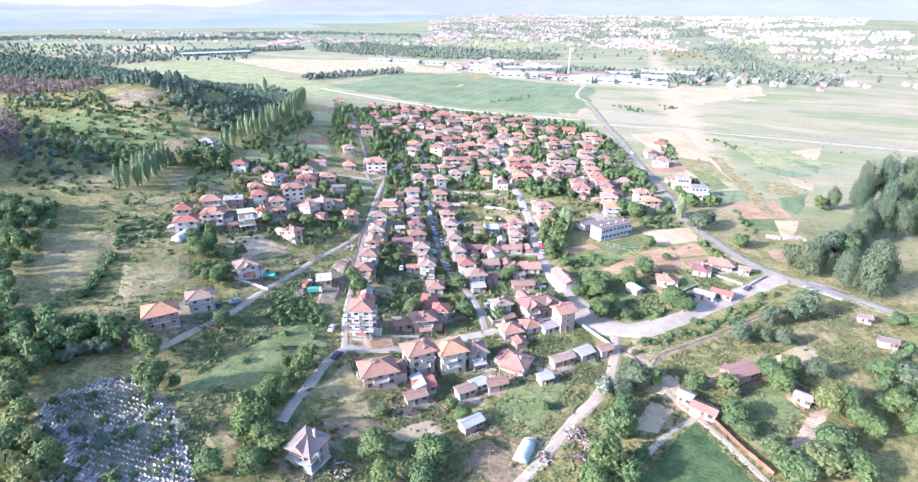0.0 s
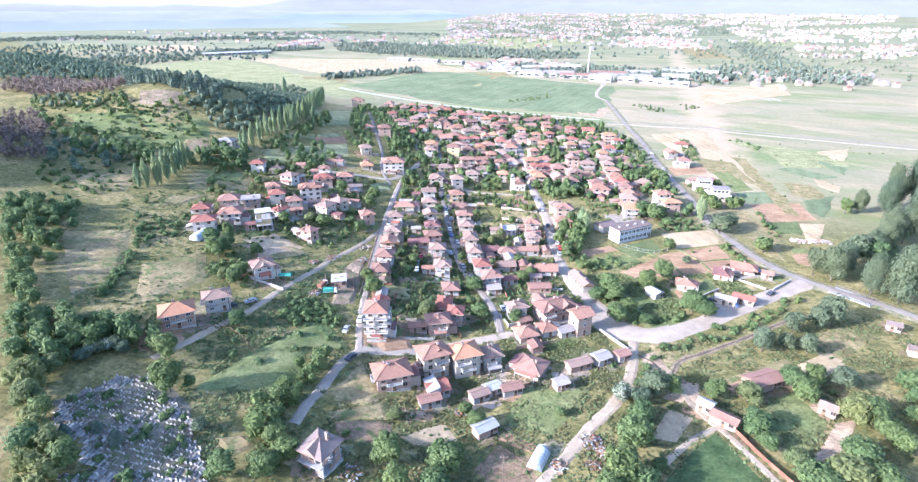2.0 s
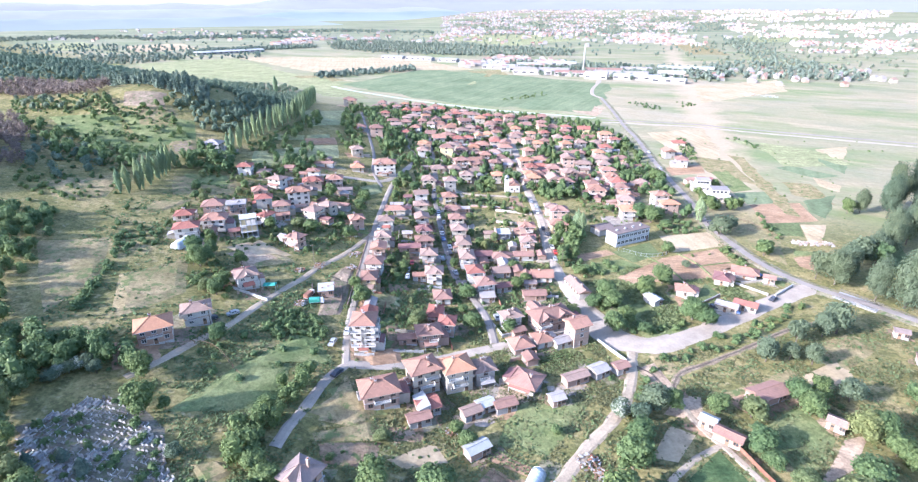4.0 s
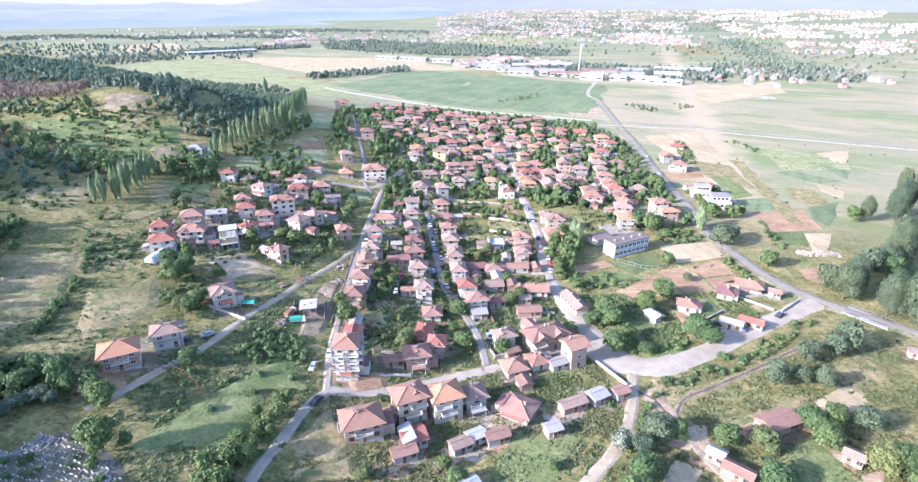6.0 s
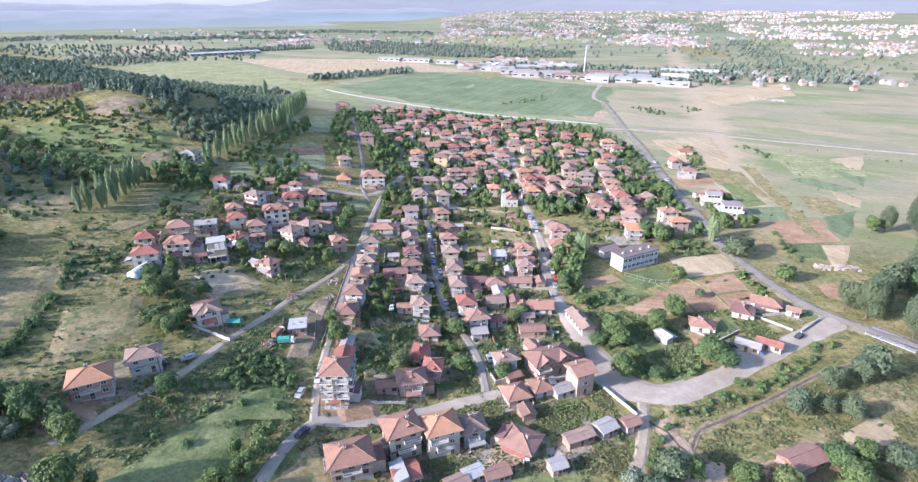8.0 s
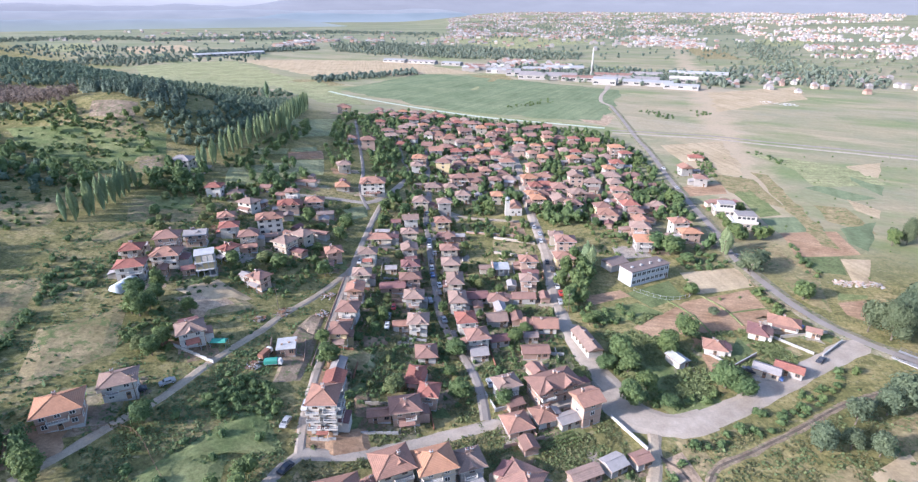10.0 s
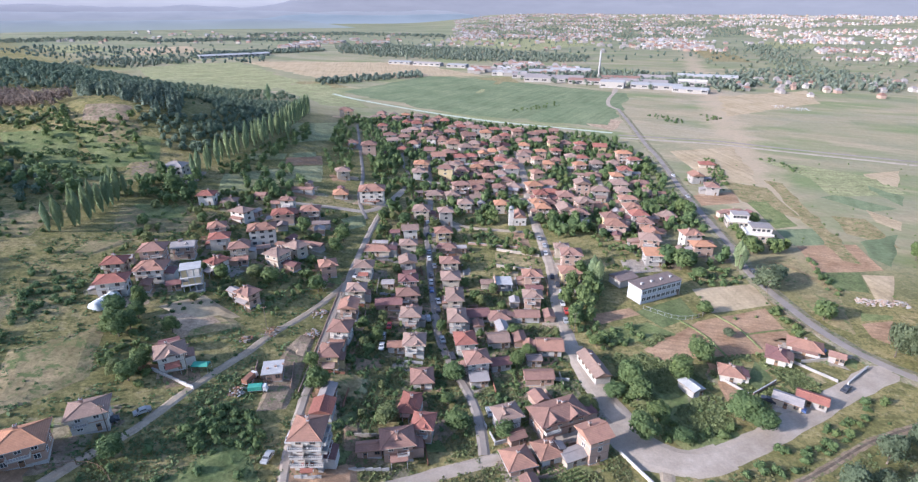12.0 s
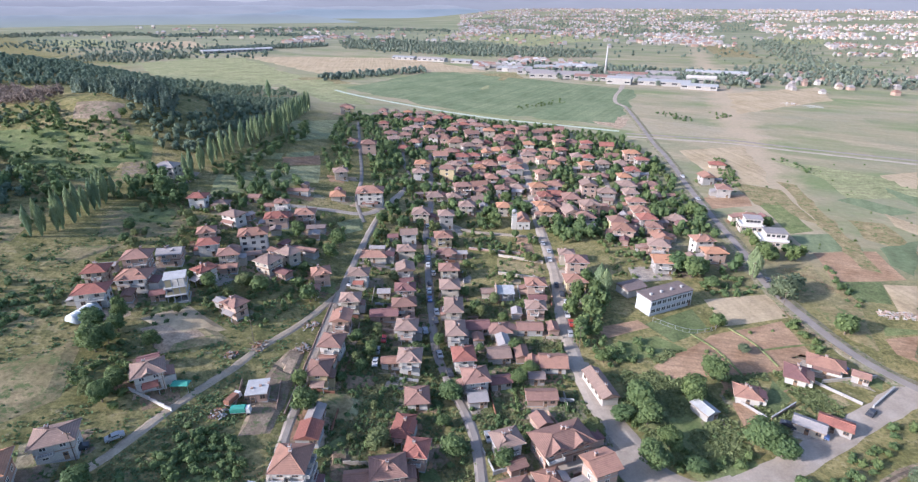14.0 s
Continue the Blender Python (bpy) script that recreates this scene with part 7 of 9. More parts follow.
tree("broad", 102.6, 146.8, 8, 7)
tree("broad", -79.2, 153.9, 7, 6)
tree("grey", 109, 162.8, 7, 8)
tree("grey", 94.8, 163.9, 8, 10)
tree("grey", 103.1, 165.1, 6, 7)
tree("grey", 110, 174.9, 8, 9)
tree("broad", 163.8, 176.2, 8, 6)
tree("broad", 158.8, 178.1, 7, 5)
tree("dark", 12.8, 178.2, 7, 6)
tree("broad", -91.1, 179, 7, 7)
tree("grey", 121.2, 179.2, 9, 10)
tree("broad", 59.9, 179.9, 7, 4)
tree("broad", 49.5, 180, 10, 8)
tree("broad", -0.3, 180.1, 8, 7)
tree("light", -19.7, 180.2, 8, 6)
tree("light", -95.8, 180.7, 5, 5)
tree("grey", 127.4, 181.5, 12, 13)
tree("broad", -91.1, 184.9, 6, 6)
tree("broad", 83.6, 185.5, 9, 7)
tree("broad", 55.8, 187.5, 8, 6)
tree("dark", -41.8, 188.9, 8, 8)
tree("broad", 80.1, 189.3, 11, 9)
tree("light", 36.3, 191.4, 8, 4)
tree("broad", 52.2, 196, 9, 8)
tree("broad", 45.3, 196.2, 8, 6)
tree("dark", -105.1, 197.1, 9, 9)
tree("broad", -107.9, 197.5, 6, 6)
tree("broad", -45.9, 197.7, 6, 6)
tree("broad", -104.6, 201.6, 7, 7)
tree("broad", -2.7, 201.6, 8, 7)
tree("broad", 50.7, 201.9, 10, 10)
tree("broad", -92.1, 203.2, 6, 6)
tree("broad", -111.5, 206.4, 8, 8)
tree("broad", 67.7, 207, 10, 9)
tree("broad", -105.5, 207.6, 6, 7)
tree("dark", 16.9, 209.9, 6, 6)
tree("dark", -107.9, 213.6, 6, 9)
tree("broad", 20.7, 215.9, 6, 5)
tree("broad", 77.4, 217.9, 11, 9)
tree("broad", -36.1, 223.4, 5, 5)
tree("broad", 44.7, 223.9, 6, 5)
tree("broad", -9.5, 229.5, 5, 5)
tree("grey", 91.8, 232.4, 5, 4)
tree("broad", 176.7, 238.3, 12, 11)
tree("broad", 39, 238.9, 7, 8)
tree("broad", -93.2, 240.5, 7, 6)
tree("broad", -76, 242.5, 9, 7)
tree("broad", -57.9, 242.7, 8, 7)
tree("light", -82.2, 244.6, 8, 6)
tree("broad", 132.3, 247.2, 11, 8)
tree("broad", 88.6, 248.4, 7, 6)
tree("broad", 43.7, 251, 8, 9)
tree("broad", 37.5, 252.6, 7, 8)
tree("broad", 47.5, 262.1, 7, 9)
tree("broad", 41, 263.9, 7, 10)
tree("poplar", 52.5, 269.5, 4, 12)
tree("grey", 121.1, 271.4, 14, 11)
tree("poplar", 50.6, 271.8, 4, 13)
tree("broad", 45.7, 273.9, 7, 10)
tree("grey", 128.9, 278.8, 9, 8)
tree("broad", -60.9, 279, 8, 7)
tree("broad", 97.7, 279.4, 8, 5)
tree("dark", 92.3, 287.9, 12, 9)
tree("poplar", 118.5, 289.4, 4, 12)
tree("broad", -60.6, 291.4, 8, 8)
tree("broad", 97.6, 292.2, 8, 7)
tree("poplar", 118.3, 292.7, 4, 13)
tree("broad", -79.4, 292.8, 8, 8)
tree("broad", 86.5, 293, 12, 9)
tree("broad", 131.8, 308, 9, 6)
tree("dark", -148.1, 310, 12, 12)
tree("dark", 130.4, 310, 11, 8)
tree("broad", 144.1, 316, 8, 5)
tree("broad", -37.3, 324, 8, 7)
tree("broad", 33.5, 340, 8, 7)
tree("broad", 7.7, 342, 9, 8)
tree("dark", 148.8, 349, 7, 6)
tree("broad", 118, 359, 9, 8)
tree("broad", 114.6, 363, 11, 9)
tree("broad", 107.6, 372, 8, 7)
tree("broad", 13.9, 374, 8, 8)
for x, y, w, h in ((163, 200, 15, 26), (156, 206, 10, 20), (171, 206, 11, 22), (148, 219, 13, 17), (143, 224, 9, 13), (157, 227, 12, 16), (169, 238, 13, 14), (179, 243, 12, 15), (190, 250, 11, 17), (197, 260, 13, 21), (206, 262, 12, 22), (218, 263, 14, 22), (231, 267, 14, 24),
                   (245, 274, 15, 26), (226, 284, 13, 27), (240, 292, 14, 31), (256, 296, 15, 30), (222, 300, 12, 26), (233, 312, 13, 29), (246, 316, 14, 33), (262, 318, 15, 31), (274, 305, 15, 30), (284, 322, 15, 32), (211, 306, 9, 15), (203, 304, 8, 9)):
    tree("grey" if int(x) % 7 else "dark", x, y, w, h, "riverside grove")
for i, q in enumerate(curve([(-153.5, 338), (-152.7, 349.9), (-151, 368), (-148, 389.6), (-146.8, 413.5), (-147.5, 446), (-154.2, 494.2), (-173, 588)], 3.5)):
    tree("poplar", q.x + 1.4 * math.sin(i * 2.3), q.y, 2.4 + 0.4 * math.sin(i * 1.3), 13.5 + 0.05 * (q.y - 338) ** 0.9 * 0.5 + 2.2 * math.sin(i * 2.1), "poplar row on the slope")
for i, q in enumerate(curve([(-170, 255), (-166.5, 263), (-167, 276), (-168, 289), (-171, 303)], 1.9)):
    tree("poplar", q.x + 2.0 * math.sin(i * 1.7), q.y, 2.6, 13 + 2.5 * math.sin(i * 1.3), "poplar row by the meadow")
tree("poplar", -231, 640, 5, 20)
tree("poplar", -137, 437, 3.2, 14)
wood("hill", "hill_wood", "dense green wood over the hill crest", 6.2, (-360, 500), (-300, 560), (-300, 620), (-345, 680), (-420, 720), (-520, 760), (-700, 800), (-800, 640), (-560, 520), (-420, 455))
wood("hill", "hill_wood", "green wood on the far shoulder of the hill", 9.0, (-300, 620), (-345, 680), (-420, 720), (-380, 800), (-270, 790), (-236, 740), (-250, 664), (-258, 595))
wood("conifer", "pine_wood", "dark dense pine stand above the clearing", 4.6, (-352, 528), (-300, 500), (-245, 470), (-212, 440), (-189, 404), (-201, 393), (-216, 397), (-242, 402), (-262, 414), (-312, 474))
wood("hill", "hill_wood", "mixed green trees behind the pines", 6.0, (-345, 540), (-290, 570), (-250, 600), (-225, 560), (-205, 470), (-214, 446), (-250, 476), (-305, 505))
wood("hill", "hillside_scrub", "dark green scrub and trees filling the shaded hollow", 4.8, (-212, 390), (-190, 402), (-186, 440), (-215, 480), (-235, 600), (-212, 670), (-182, 590), (-166, 486), (-156, 440), (-160, 393), (-164, 368), (-180, 362), (-194, 377), (-206, 378))
wood("dead", "bare_wood", "grey-brown leafless thicket on the hill", 4.6, (-385, 470), (-350, 470), (-268, 412), (-252, 388), (-268, 383), (-325, 401), (-380, 420))
wood("shrub", "hillside_scrub", "thick bushes below the leafless thicket", 4.0, (-330, 394), (-290, 386), (-251, 383), (-236, 368), (-242, 363), (-270, 361), (-300, 358))
wood("hill", "hillside_scrub", "small dark trees below the leafless thicket", 9.0, (-330, 396), (-290, 388), (-251, 385), (-240, 372), (-270, 364), (-300, 360))
wood("dead", "bare_wood", "grey-brown leafless wood on the western slope", 4.8, (-305, 343), (-286, 345), (-259, 319), (-228, 271), (-236, 258), (-262, 270), (-300, 310))
wood("broad", "hillside_scrub", "dark trees in the gully below the slope", 6.5, (-290, 345), (-258, 338), (-234, 330), (-210, 318), (-194, 316), (-205, 305), (-228, 306), (-256, 314))
wood("broad", "tree_belt", "round green trees below the white house", 5.5, (-176, 296), (-173, 330), (-160, 338), (-147, 335), (-138, 302), (-154, 298))
wood("shrub", "hillside_scrub", "bushes in clumps on the dry slope", 7.0, (-270, 352), (-236, 364), (-212, 370), (-190, 370), (-178, 346), (-182, 318), (-210, 320), (-248, 335))
wood("shrub", "hillside_scrub", "green thicket bands across the slope", 2.8, (-236, 343), (-222, 345), (-203, 341), (-203, 335), (-222, 337), (-236, 336))
wood("shrub", "hillside_scrub", "green thicket bands across the slope", 2.8, (-214, 328), (-196, 330), (-184, 322), (-186, 314), (-200, 317), (-214, 319))
wood("shrub", "hillside_scrub", "dense bushes round the clearing", 3.6, (-256, 388), (-240, 370), (-228, 372), (-212, 376), (-200, 372), (-206, 362), (-232, 360), (-262, 372))
wood("broad", "hillside_scrub", "dark trees in the shaded gully", 6.5, (-240, 306), (-222, 310), (-200, 306), (-184, 300), (-184, 292), (-206, 292), (-236, 292))
wood("shrub", "hillside_scrub", "bushes on the shaded meadow", 7.0, (-236, 290), (-205, 292), (-180, 290), (-172, 250), (-200, 240), (-224, 262))
# trees added for darkness where the gully is bare meadow in shade
wood("hill", "hillside_scrub", "low dark trees filling the gully", 8.5, (-262, 318), (-240, 322), (-222, 312), (-206, 300), (-196, 280), (-206, 262), (-228, 262), (-252, 290))
wood("broad", "hillside_scrub", "bushy trees scattered over the knoll", 15.0, (-268, 372), (-240, 384), (-206, 384), (-184, 366), (-178, 346), (-200, 340), (-240, 350))
wood("shrub", "hillside_scrub", "bushes scattered over the knoll", 7.5, (-262, 374), (-240, 368), (-206, 376), (-190, 366), (-196, 346), (-240, 352))
wood("shrub", "garden_hedge", "bushes and small trees round the roadside villas", 2.6, (131, 352), (147, 353), (151, 340), (152, 316), (147, 312), (146, 319), (148, 334), (144, 350), (131, 350))
wood("broad", "garden_trees", "trees in the gardens of the roadside villas", 5.0, (128, 340), (133, 340), (135, 316), (150, 312), (148, 306), (127, 310))
wood("shrub", "garden_hedge", "bushes round the red-roofed roadside houses", 3.0, (134, 424), (160, 416), (168, 436), (176, 486), (168, 488), (158, 440), (140, 432))
wood("shrub", "hillside_scrub", "scrub along the foot of the poplars", 3.6, (-149, 352), (-143, 388), (-141, 440), (-153, 530), (-139, 490), (-133, 400), (-139, 350))
wood("broad", "hillside_scrub", "dark trees beside the poplars and gardens", 7.5, (-143, 345), (-137, 400), (-137, 440), (-146, 505), (-132, 470), (-126, 420), (-127, 350))
wood("shrub", "hillside_scrub", "bushes along the lane under the slope", 4.4, (-228, 268), (-214, 262), (-196, 258), (-176, 252), (-174, 240), (-196, 236), (-222, 250))
wood("shrub", "hillside_scrub", "hedge across the shaded meadow", 3.2, (-228, 296), (-205, 298), (-184, 300), (-184, 295), (-205, 291), (-228, 288))
wood("shrub", "shrubbery", "lush green thicket behind the curved road", 2.6, (48, 200), (52, 207), (56, 192), (62, 183), (78, 187), (84, 192), (88, 188), (74, 179), (60, 176), (50, 178))
wood("broad", "tree_belt", "green roadside trees beside the school", 5.0, (36, 261), (49, 282), (54, 272), (45, 238), (38, 235))
wood("shrub", "shrubbery", "green weedy strip beyond the road", 4.4, (107, 190), (129, 204), (122, 194), (97, 179))
wood("broad", "tree_belt", "green trees along a village lane", 9.0, (-109.7, 430.1), (-140.8, 602.1), (-110.7, 592.6), (-83.1, 401.3), (-91.2, 376.8))
wood("broad", "tree_belt", "tall green trees between gardens", 5.5, (-68, 398), (-80, 470), (-67, 508), (-54, 425))
wood("shrub", "shrubbery", "green garden thicket", 4.5, (36, 340), (60, 357), (59, 334), (37, 323))
wood("shrub", "shrubbery", "green overgrown garden", 4.2, (-7, 311), (6, 326), (18, 316), (10, 305))
wood("shrub", "field_hedge", "dark hedge between two golden meadows", 1.9, (-146, 212), (-144.5, 211.5), (-134, 191), (-129, 172.5), (-125, 157.5), (-127.5, 157.5), (-132, 173.5), (-136.5, 193))
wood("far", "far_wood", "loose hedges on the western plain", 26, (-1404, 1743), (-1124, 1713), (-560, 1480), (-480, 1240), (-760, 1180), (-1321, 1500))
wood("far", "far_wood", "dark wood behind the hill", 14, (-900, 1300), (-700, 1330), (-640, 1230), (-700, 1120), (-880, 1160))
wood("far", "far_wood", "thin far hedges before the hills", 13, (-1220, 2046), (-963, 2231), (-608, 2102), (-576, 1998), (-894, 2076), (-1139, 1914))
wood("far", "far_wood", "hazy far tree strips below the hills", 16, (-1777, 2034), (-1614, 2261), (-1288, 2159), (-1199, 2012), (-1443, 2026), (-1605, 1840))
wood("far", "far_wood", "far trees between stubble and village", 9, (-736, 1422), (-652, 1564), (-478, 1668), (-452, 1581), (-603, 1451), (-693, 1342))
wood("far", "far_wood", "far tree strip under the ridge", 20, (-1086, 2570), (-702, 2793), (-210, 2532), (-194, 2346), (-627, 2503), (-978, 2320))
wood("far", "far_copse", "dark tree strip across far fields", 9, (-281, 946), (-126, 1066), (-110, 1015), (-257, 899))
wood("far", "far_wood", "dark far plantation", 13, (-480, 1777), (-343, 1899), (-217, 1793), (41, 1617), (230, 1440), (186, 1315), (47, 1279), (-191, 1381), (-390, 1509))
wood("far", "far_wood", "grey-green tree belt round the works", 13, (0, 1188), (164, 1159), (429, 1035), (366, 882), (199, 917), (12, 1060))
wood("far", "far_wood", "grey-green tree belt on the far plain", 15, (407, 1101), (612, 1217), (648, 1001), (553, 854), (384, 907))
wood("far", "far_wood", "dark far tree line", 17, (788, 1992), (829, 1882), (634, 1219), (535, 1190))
wood("broad", "garden_trees", "dense garden trees between the village streets", 4.6, (36.8, 344.9), (60, 355.5), (61.4, 330.3), (38.9, 317.3))
wood("broad", "tree_belt", "dark trees between the school and the houses", 5.0, (84.8, 294.3), (100.1, 306.4), (118.9, 303.8), (119.5, 295.4), (97.2, 289.2), (85.7, 283.8))
wood("shrub", "shrubbery", "green bushes on the plot beside the school", 3.6, (93.8, 286.2), (115.1, 290.3), (114.1, 278.5), (94.3, 272.8))
wood("broad", "garden_trees", "trees behind the terrace of houses", 6.2, (96.3, 393.5), (101.7, 382.8), (98.1, 349.5), (88.7, 342.7), (94.1, 372.3))
wood("broad", "garden_trees", "tall trees by the main road", 6.6, (108.4, 469.2), (127.7, 462.2), (115.8, 431.9), (103.8, 438.6))
wood("shrub", "shrubbery", "garden bushes below the terrace of houses", 4.2, (66.1, 326.8), (80.2, 331.7), (76.7, 309.7), (63.1, 302.2))
wood("shrub", "bush_row", "row of green bushes in a field", 5, (210, 491), (219, 496), (230, 462), (220, 452))
wood("shrub", "bush_row", "low bushes in dry grass", 5.5, (172, 674), (187, 682), (204, 639), (188, 626))
wood("shrub", "bush_row", "low bushes in dry grass", 6, (229, 682), (243, 686), (248, 661), (226, 646))
wood("shrub", "bush_row", "low bushes in the green field", 7, (25, 705), (82, 759), (87, 734), (31, 684))
wood("shrub", "hedge", "green bushes along the main road", 3.2, (114, 252), (118, 255), (121, 235), (116, 232))
wood("shrub", "hedge", "weedy bushes along the field edge", 4.2, (151, 289), (155, 290), (149, 266), (146, 270))
wood("shrub", "shrubbery", "dense green thicket between two tracks", 2.4, (-71, 164), (-67, 177), (-59, 179), (-48, 168), (-47, 164), (-61, 158))
wood("shrub", "shrubbery", "weedy bank beside the road", 3.8, (58, 168), (88, 179), (120, 200), (119, 192), (86, 168), (62, 162))
wood("shrub", "shrubbery", "bushes along the edge of the tilled plots", 3.2, (115.1, 254.2), (118.9, 255.3), (122.2, 236.3), (116.9, 233.1))
wood("shrub", "shrubbery", "bushes along the verge of the main road", 3.6, (95.0, 286.3), (115.9, 281.7), (112.1, 272.4), (91.6, 272.0))
wood("shrub", "shrubbery", "dark bushes below the school plots", 3.4, (40.8, 237.2), (58.7, 237.0), (63.8, 226.0), (40.0, 217.6))
wood("shrub", "shrubbery", "bushes along the field edge beyond the road", 3.2, (152.2, 300.8), (155.9, 300.8), (152.8, 269.9), (146.6, 265.8))
wood("shrub", "shrubbery", "green scrub on the left meadow", 4.2, (-158, 226), (-141, 228), (-125, 217), (-130, 202), (-136, 200))
wood("shrub", "shrubbery", "green scrub along the field edge", 3.0, (-105, 186), (-107, 209), (-89, 190), (-87, 177), (-100, 180))
wood("broad", "tree_belt", "dark hedgerow trees above the graveyard", 3.4, (-141, 142), (-123, 142), (-102, 144), (-95, 135), (-112, 125), (-119, 113))
wood("light", "tree_belt", "light green trees beside the graveyard", 3.0, (-118, 112), (-113, 116), (-102, 99), (-86, 88), (-94, 81))
wood("broad", "tree_belt", "tall dark trees along the track", 3.8, (-60, 112), (-55, 130), (-51, 146), (-45, 142), (-48, 124), (-48, 112), (-50, 100))
wood("shrub", "shrubbery", "rough bushes on the meadow", 8.5, (-86, 137), (-66, 172), (-50, 172), (-48, 150), (-67, 130))
wood("shrub", "shrubbery", "green orchard undergrowth", 5.0, (95, 153), (109, 156), (108, 141), (94, 138))
wood("broad", "orchard", "green orchard trees", 6.0, (126, 147), (154, 161), (126, 117), (120, 130))
wood("shrub", "shrubbery", "weeds along the stream bed", 3.6, (42, 145), (59, 159), (59, 140), (44, 131))
wood("shrub", "shrubbery", "garden bushes behind the houses", 3.4, (35, 145), (41, 158), (50, 158), (46, 145))
wood("broad", "hillside_scrub", "trees along the western lane", 5.5, (-206, 220), (-182, 226), (-161, 209), (-172, 195), (-187, 196))
wood("broad", "hillside_scrub", "dark trees along the western meadow", 5.0, (-203, 214), (-188, 217), (-160, 189), (-150, 163), (-134, 138), (-136, 132))
wood("shrub", "hillside_scrub", "bushes scattered over the left meadow", 12, (-170, 241), (-136, 254), (-122, 211), (-155, 223))
wood("broad", "tree_belt", "trees under the hill houses", 7, (-125.3, 330.7), (-120.3, 373.1), (-92.2, 358.7), (-104.3, 337.9), (-115.3, 321.6))
wood("shrub", "shrubbery", "garden trees round the hill houses", 4.2, (-96, 227), (-86, 253), (-69, 270), (-55, 255), (-67, 222), (-81, 224))


def village_green():
    """Fruit trees and bushes in the gardens between the houses."""
    rng = random.Random(12)
    plan = [(-42, 168), (8, 178), (40, 205), (30, 240), (30, 330), (55, 330), (60, 285), (92, 288), (118, 330), (126, 470), (112, 555), (20, 605), (-85, 650), (-122, 580), (-70, 400), (-52, 330)]
    slope = [(-60, 250), (-62, 320), (-120, 345), (-150, 300), (-135, 225), (-95, 215)]
    made, tries = 0, 0
    while made < 235 and tries < 5000:
        tries += 1
        x, y = rng.uniform(-150, 126), rng.uniform(165, 640)
        if (inside(x, y, plan) or inside(x, y, slope)) and clear(x, y, 1.2):
            w = rng.uniform(3.6, 6.2)
            tree(rng.choice(("broad", "broad", "light", "dark")), x, y, w, w * rng.uniform(0.75, 1.1), "garden trees")
            made += 1
    for label, kind, lo, hi, n in (("leafy garden bushes among the houses", "shrub", 165, 230, 560), ("leafy garden bushes up the streets", "shrub", 230, 300, 640), ("garden bushes in the middle of the village", "small", 300, 430, 620), ("garden bushes at the far end of the village", "small", 430, 640, 1000),
                                   ("light green vines and garden plots", "light", 165, 330, 60), ("light garden greenery further up the village", "light", 330, 640, 120), ("dark garden trees at the far end", "small", 331, 650, 760)):
        spots, tries = [], 0
        while len(spots) < n and tries < n * 12:
            tries += 1
            x, y = rng.uniform(-150, 126), rng.uniform(lo, hi)
            if (inside(x, y, plan) or inside(x, y, slope)) and clear(x, y, 0.3):
                spots.append((x, y, rng.uniform(0.5, 0.95) if lo == 331 else rng.uniform(0.28, 0.5) if kind == "small" else rng.uniform(0.25, 0.8) if kind == "shrub" else rng.uniform(0.3, 0.55) if kind == "light" else rng.uniform(0.5, 0.85)))
        grow("garden_greenery", label, kind, spots, "bushes")


village_green()


def yards():
    """Courtyards and kitchen gardens round the houses: swept soil, concrete, grass; one mesh a surface."""
    rng = random.Random(21)
    kinds = [("gravel", "pale swept courtyards of the houses"), ("yard_soil", "trodden brown earth yards by the houses"), ("red_soil", "brown kitchen garden soil by the houses"), ("pink_soil", "pale bare yard soil by the houses"), ("dark_soil", "dark dug garden beds by the houses"), ("meadow_green", "green grass plots by the houses"), ("verge", "dry weedy yards by the houses")]
    sheets = {k: ([], []) for k, _ in kinds}
    for n, (x, y, rot, w, d) in enumerate(HOMES):
        for _ in range(3 if y < 330 else 2):
            k = rng.choice(kinds)[0]
            a = radians(rot)
            ox, oy = rng.uniform(-0.7, 0.7) * w, rng.uniform(-0.9, 0.7) * d
            hw, hd = w * rng.uniform(0.45, 0.8), d * rng.uniform(0.5, 0.9)
            verts, faces = sheets[k]
            base = len(verts)
            for j in range(5):
                for i in range(5):
                    u, v = ox + (-1 + i / 2) * hw, oy + (-1 + j / 2) * hd
                    px, py = x + u * math.cos(a) - v * math.sin(a), y + u * math.sin(a) + v * math.cos(a)
                    rim = i in (0, 4) or j in (0, 4)
                    if rim:
                        px, py = px + 2.2 * noise.noise((px * 0.3, py * 0.3, 1)), py + 2.2 * noise.noise((px * 0.3, py * 0.3, 7))
                    verts.append((px, py, land(px, py) + (0.02 if rim else 0.09 + 0.004 * (n % 20) + 0.001 * len(k))))
            faces += [(base + j * 5 + i, base + j * 5 + i + 1, base + (j + 1) * 5 + i + 1, base + (j + 1) * 5 + i) for j in range(4) for i in range(4)]
    for k, label in kinds:
        tagged(new("yard", mesh("yard", *sheets[k], [M[k]])), label, "yard", kind="structure")


yards()


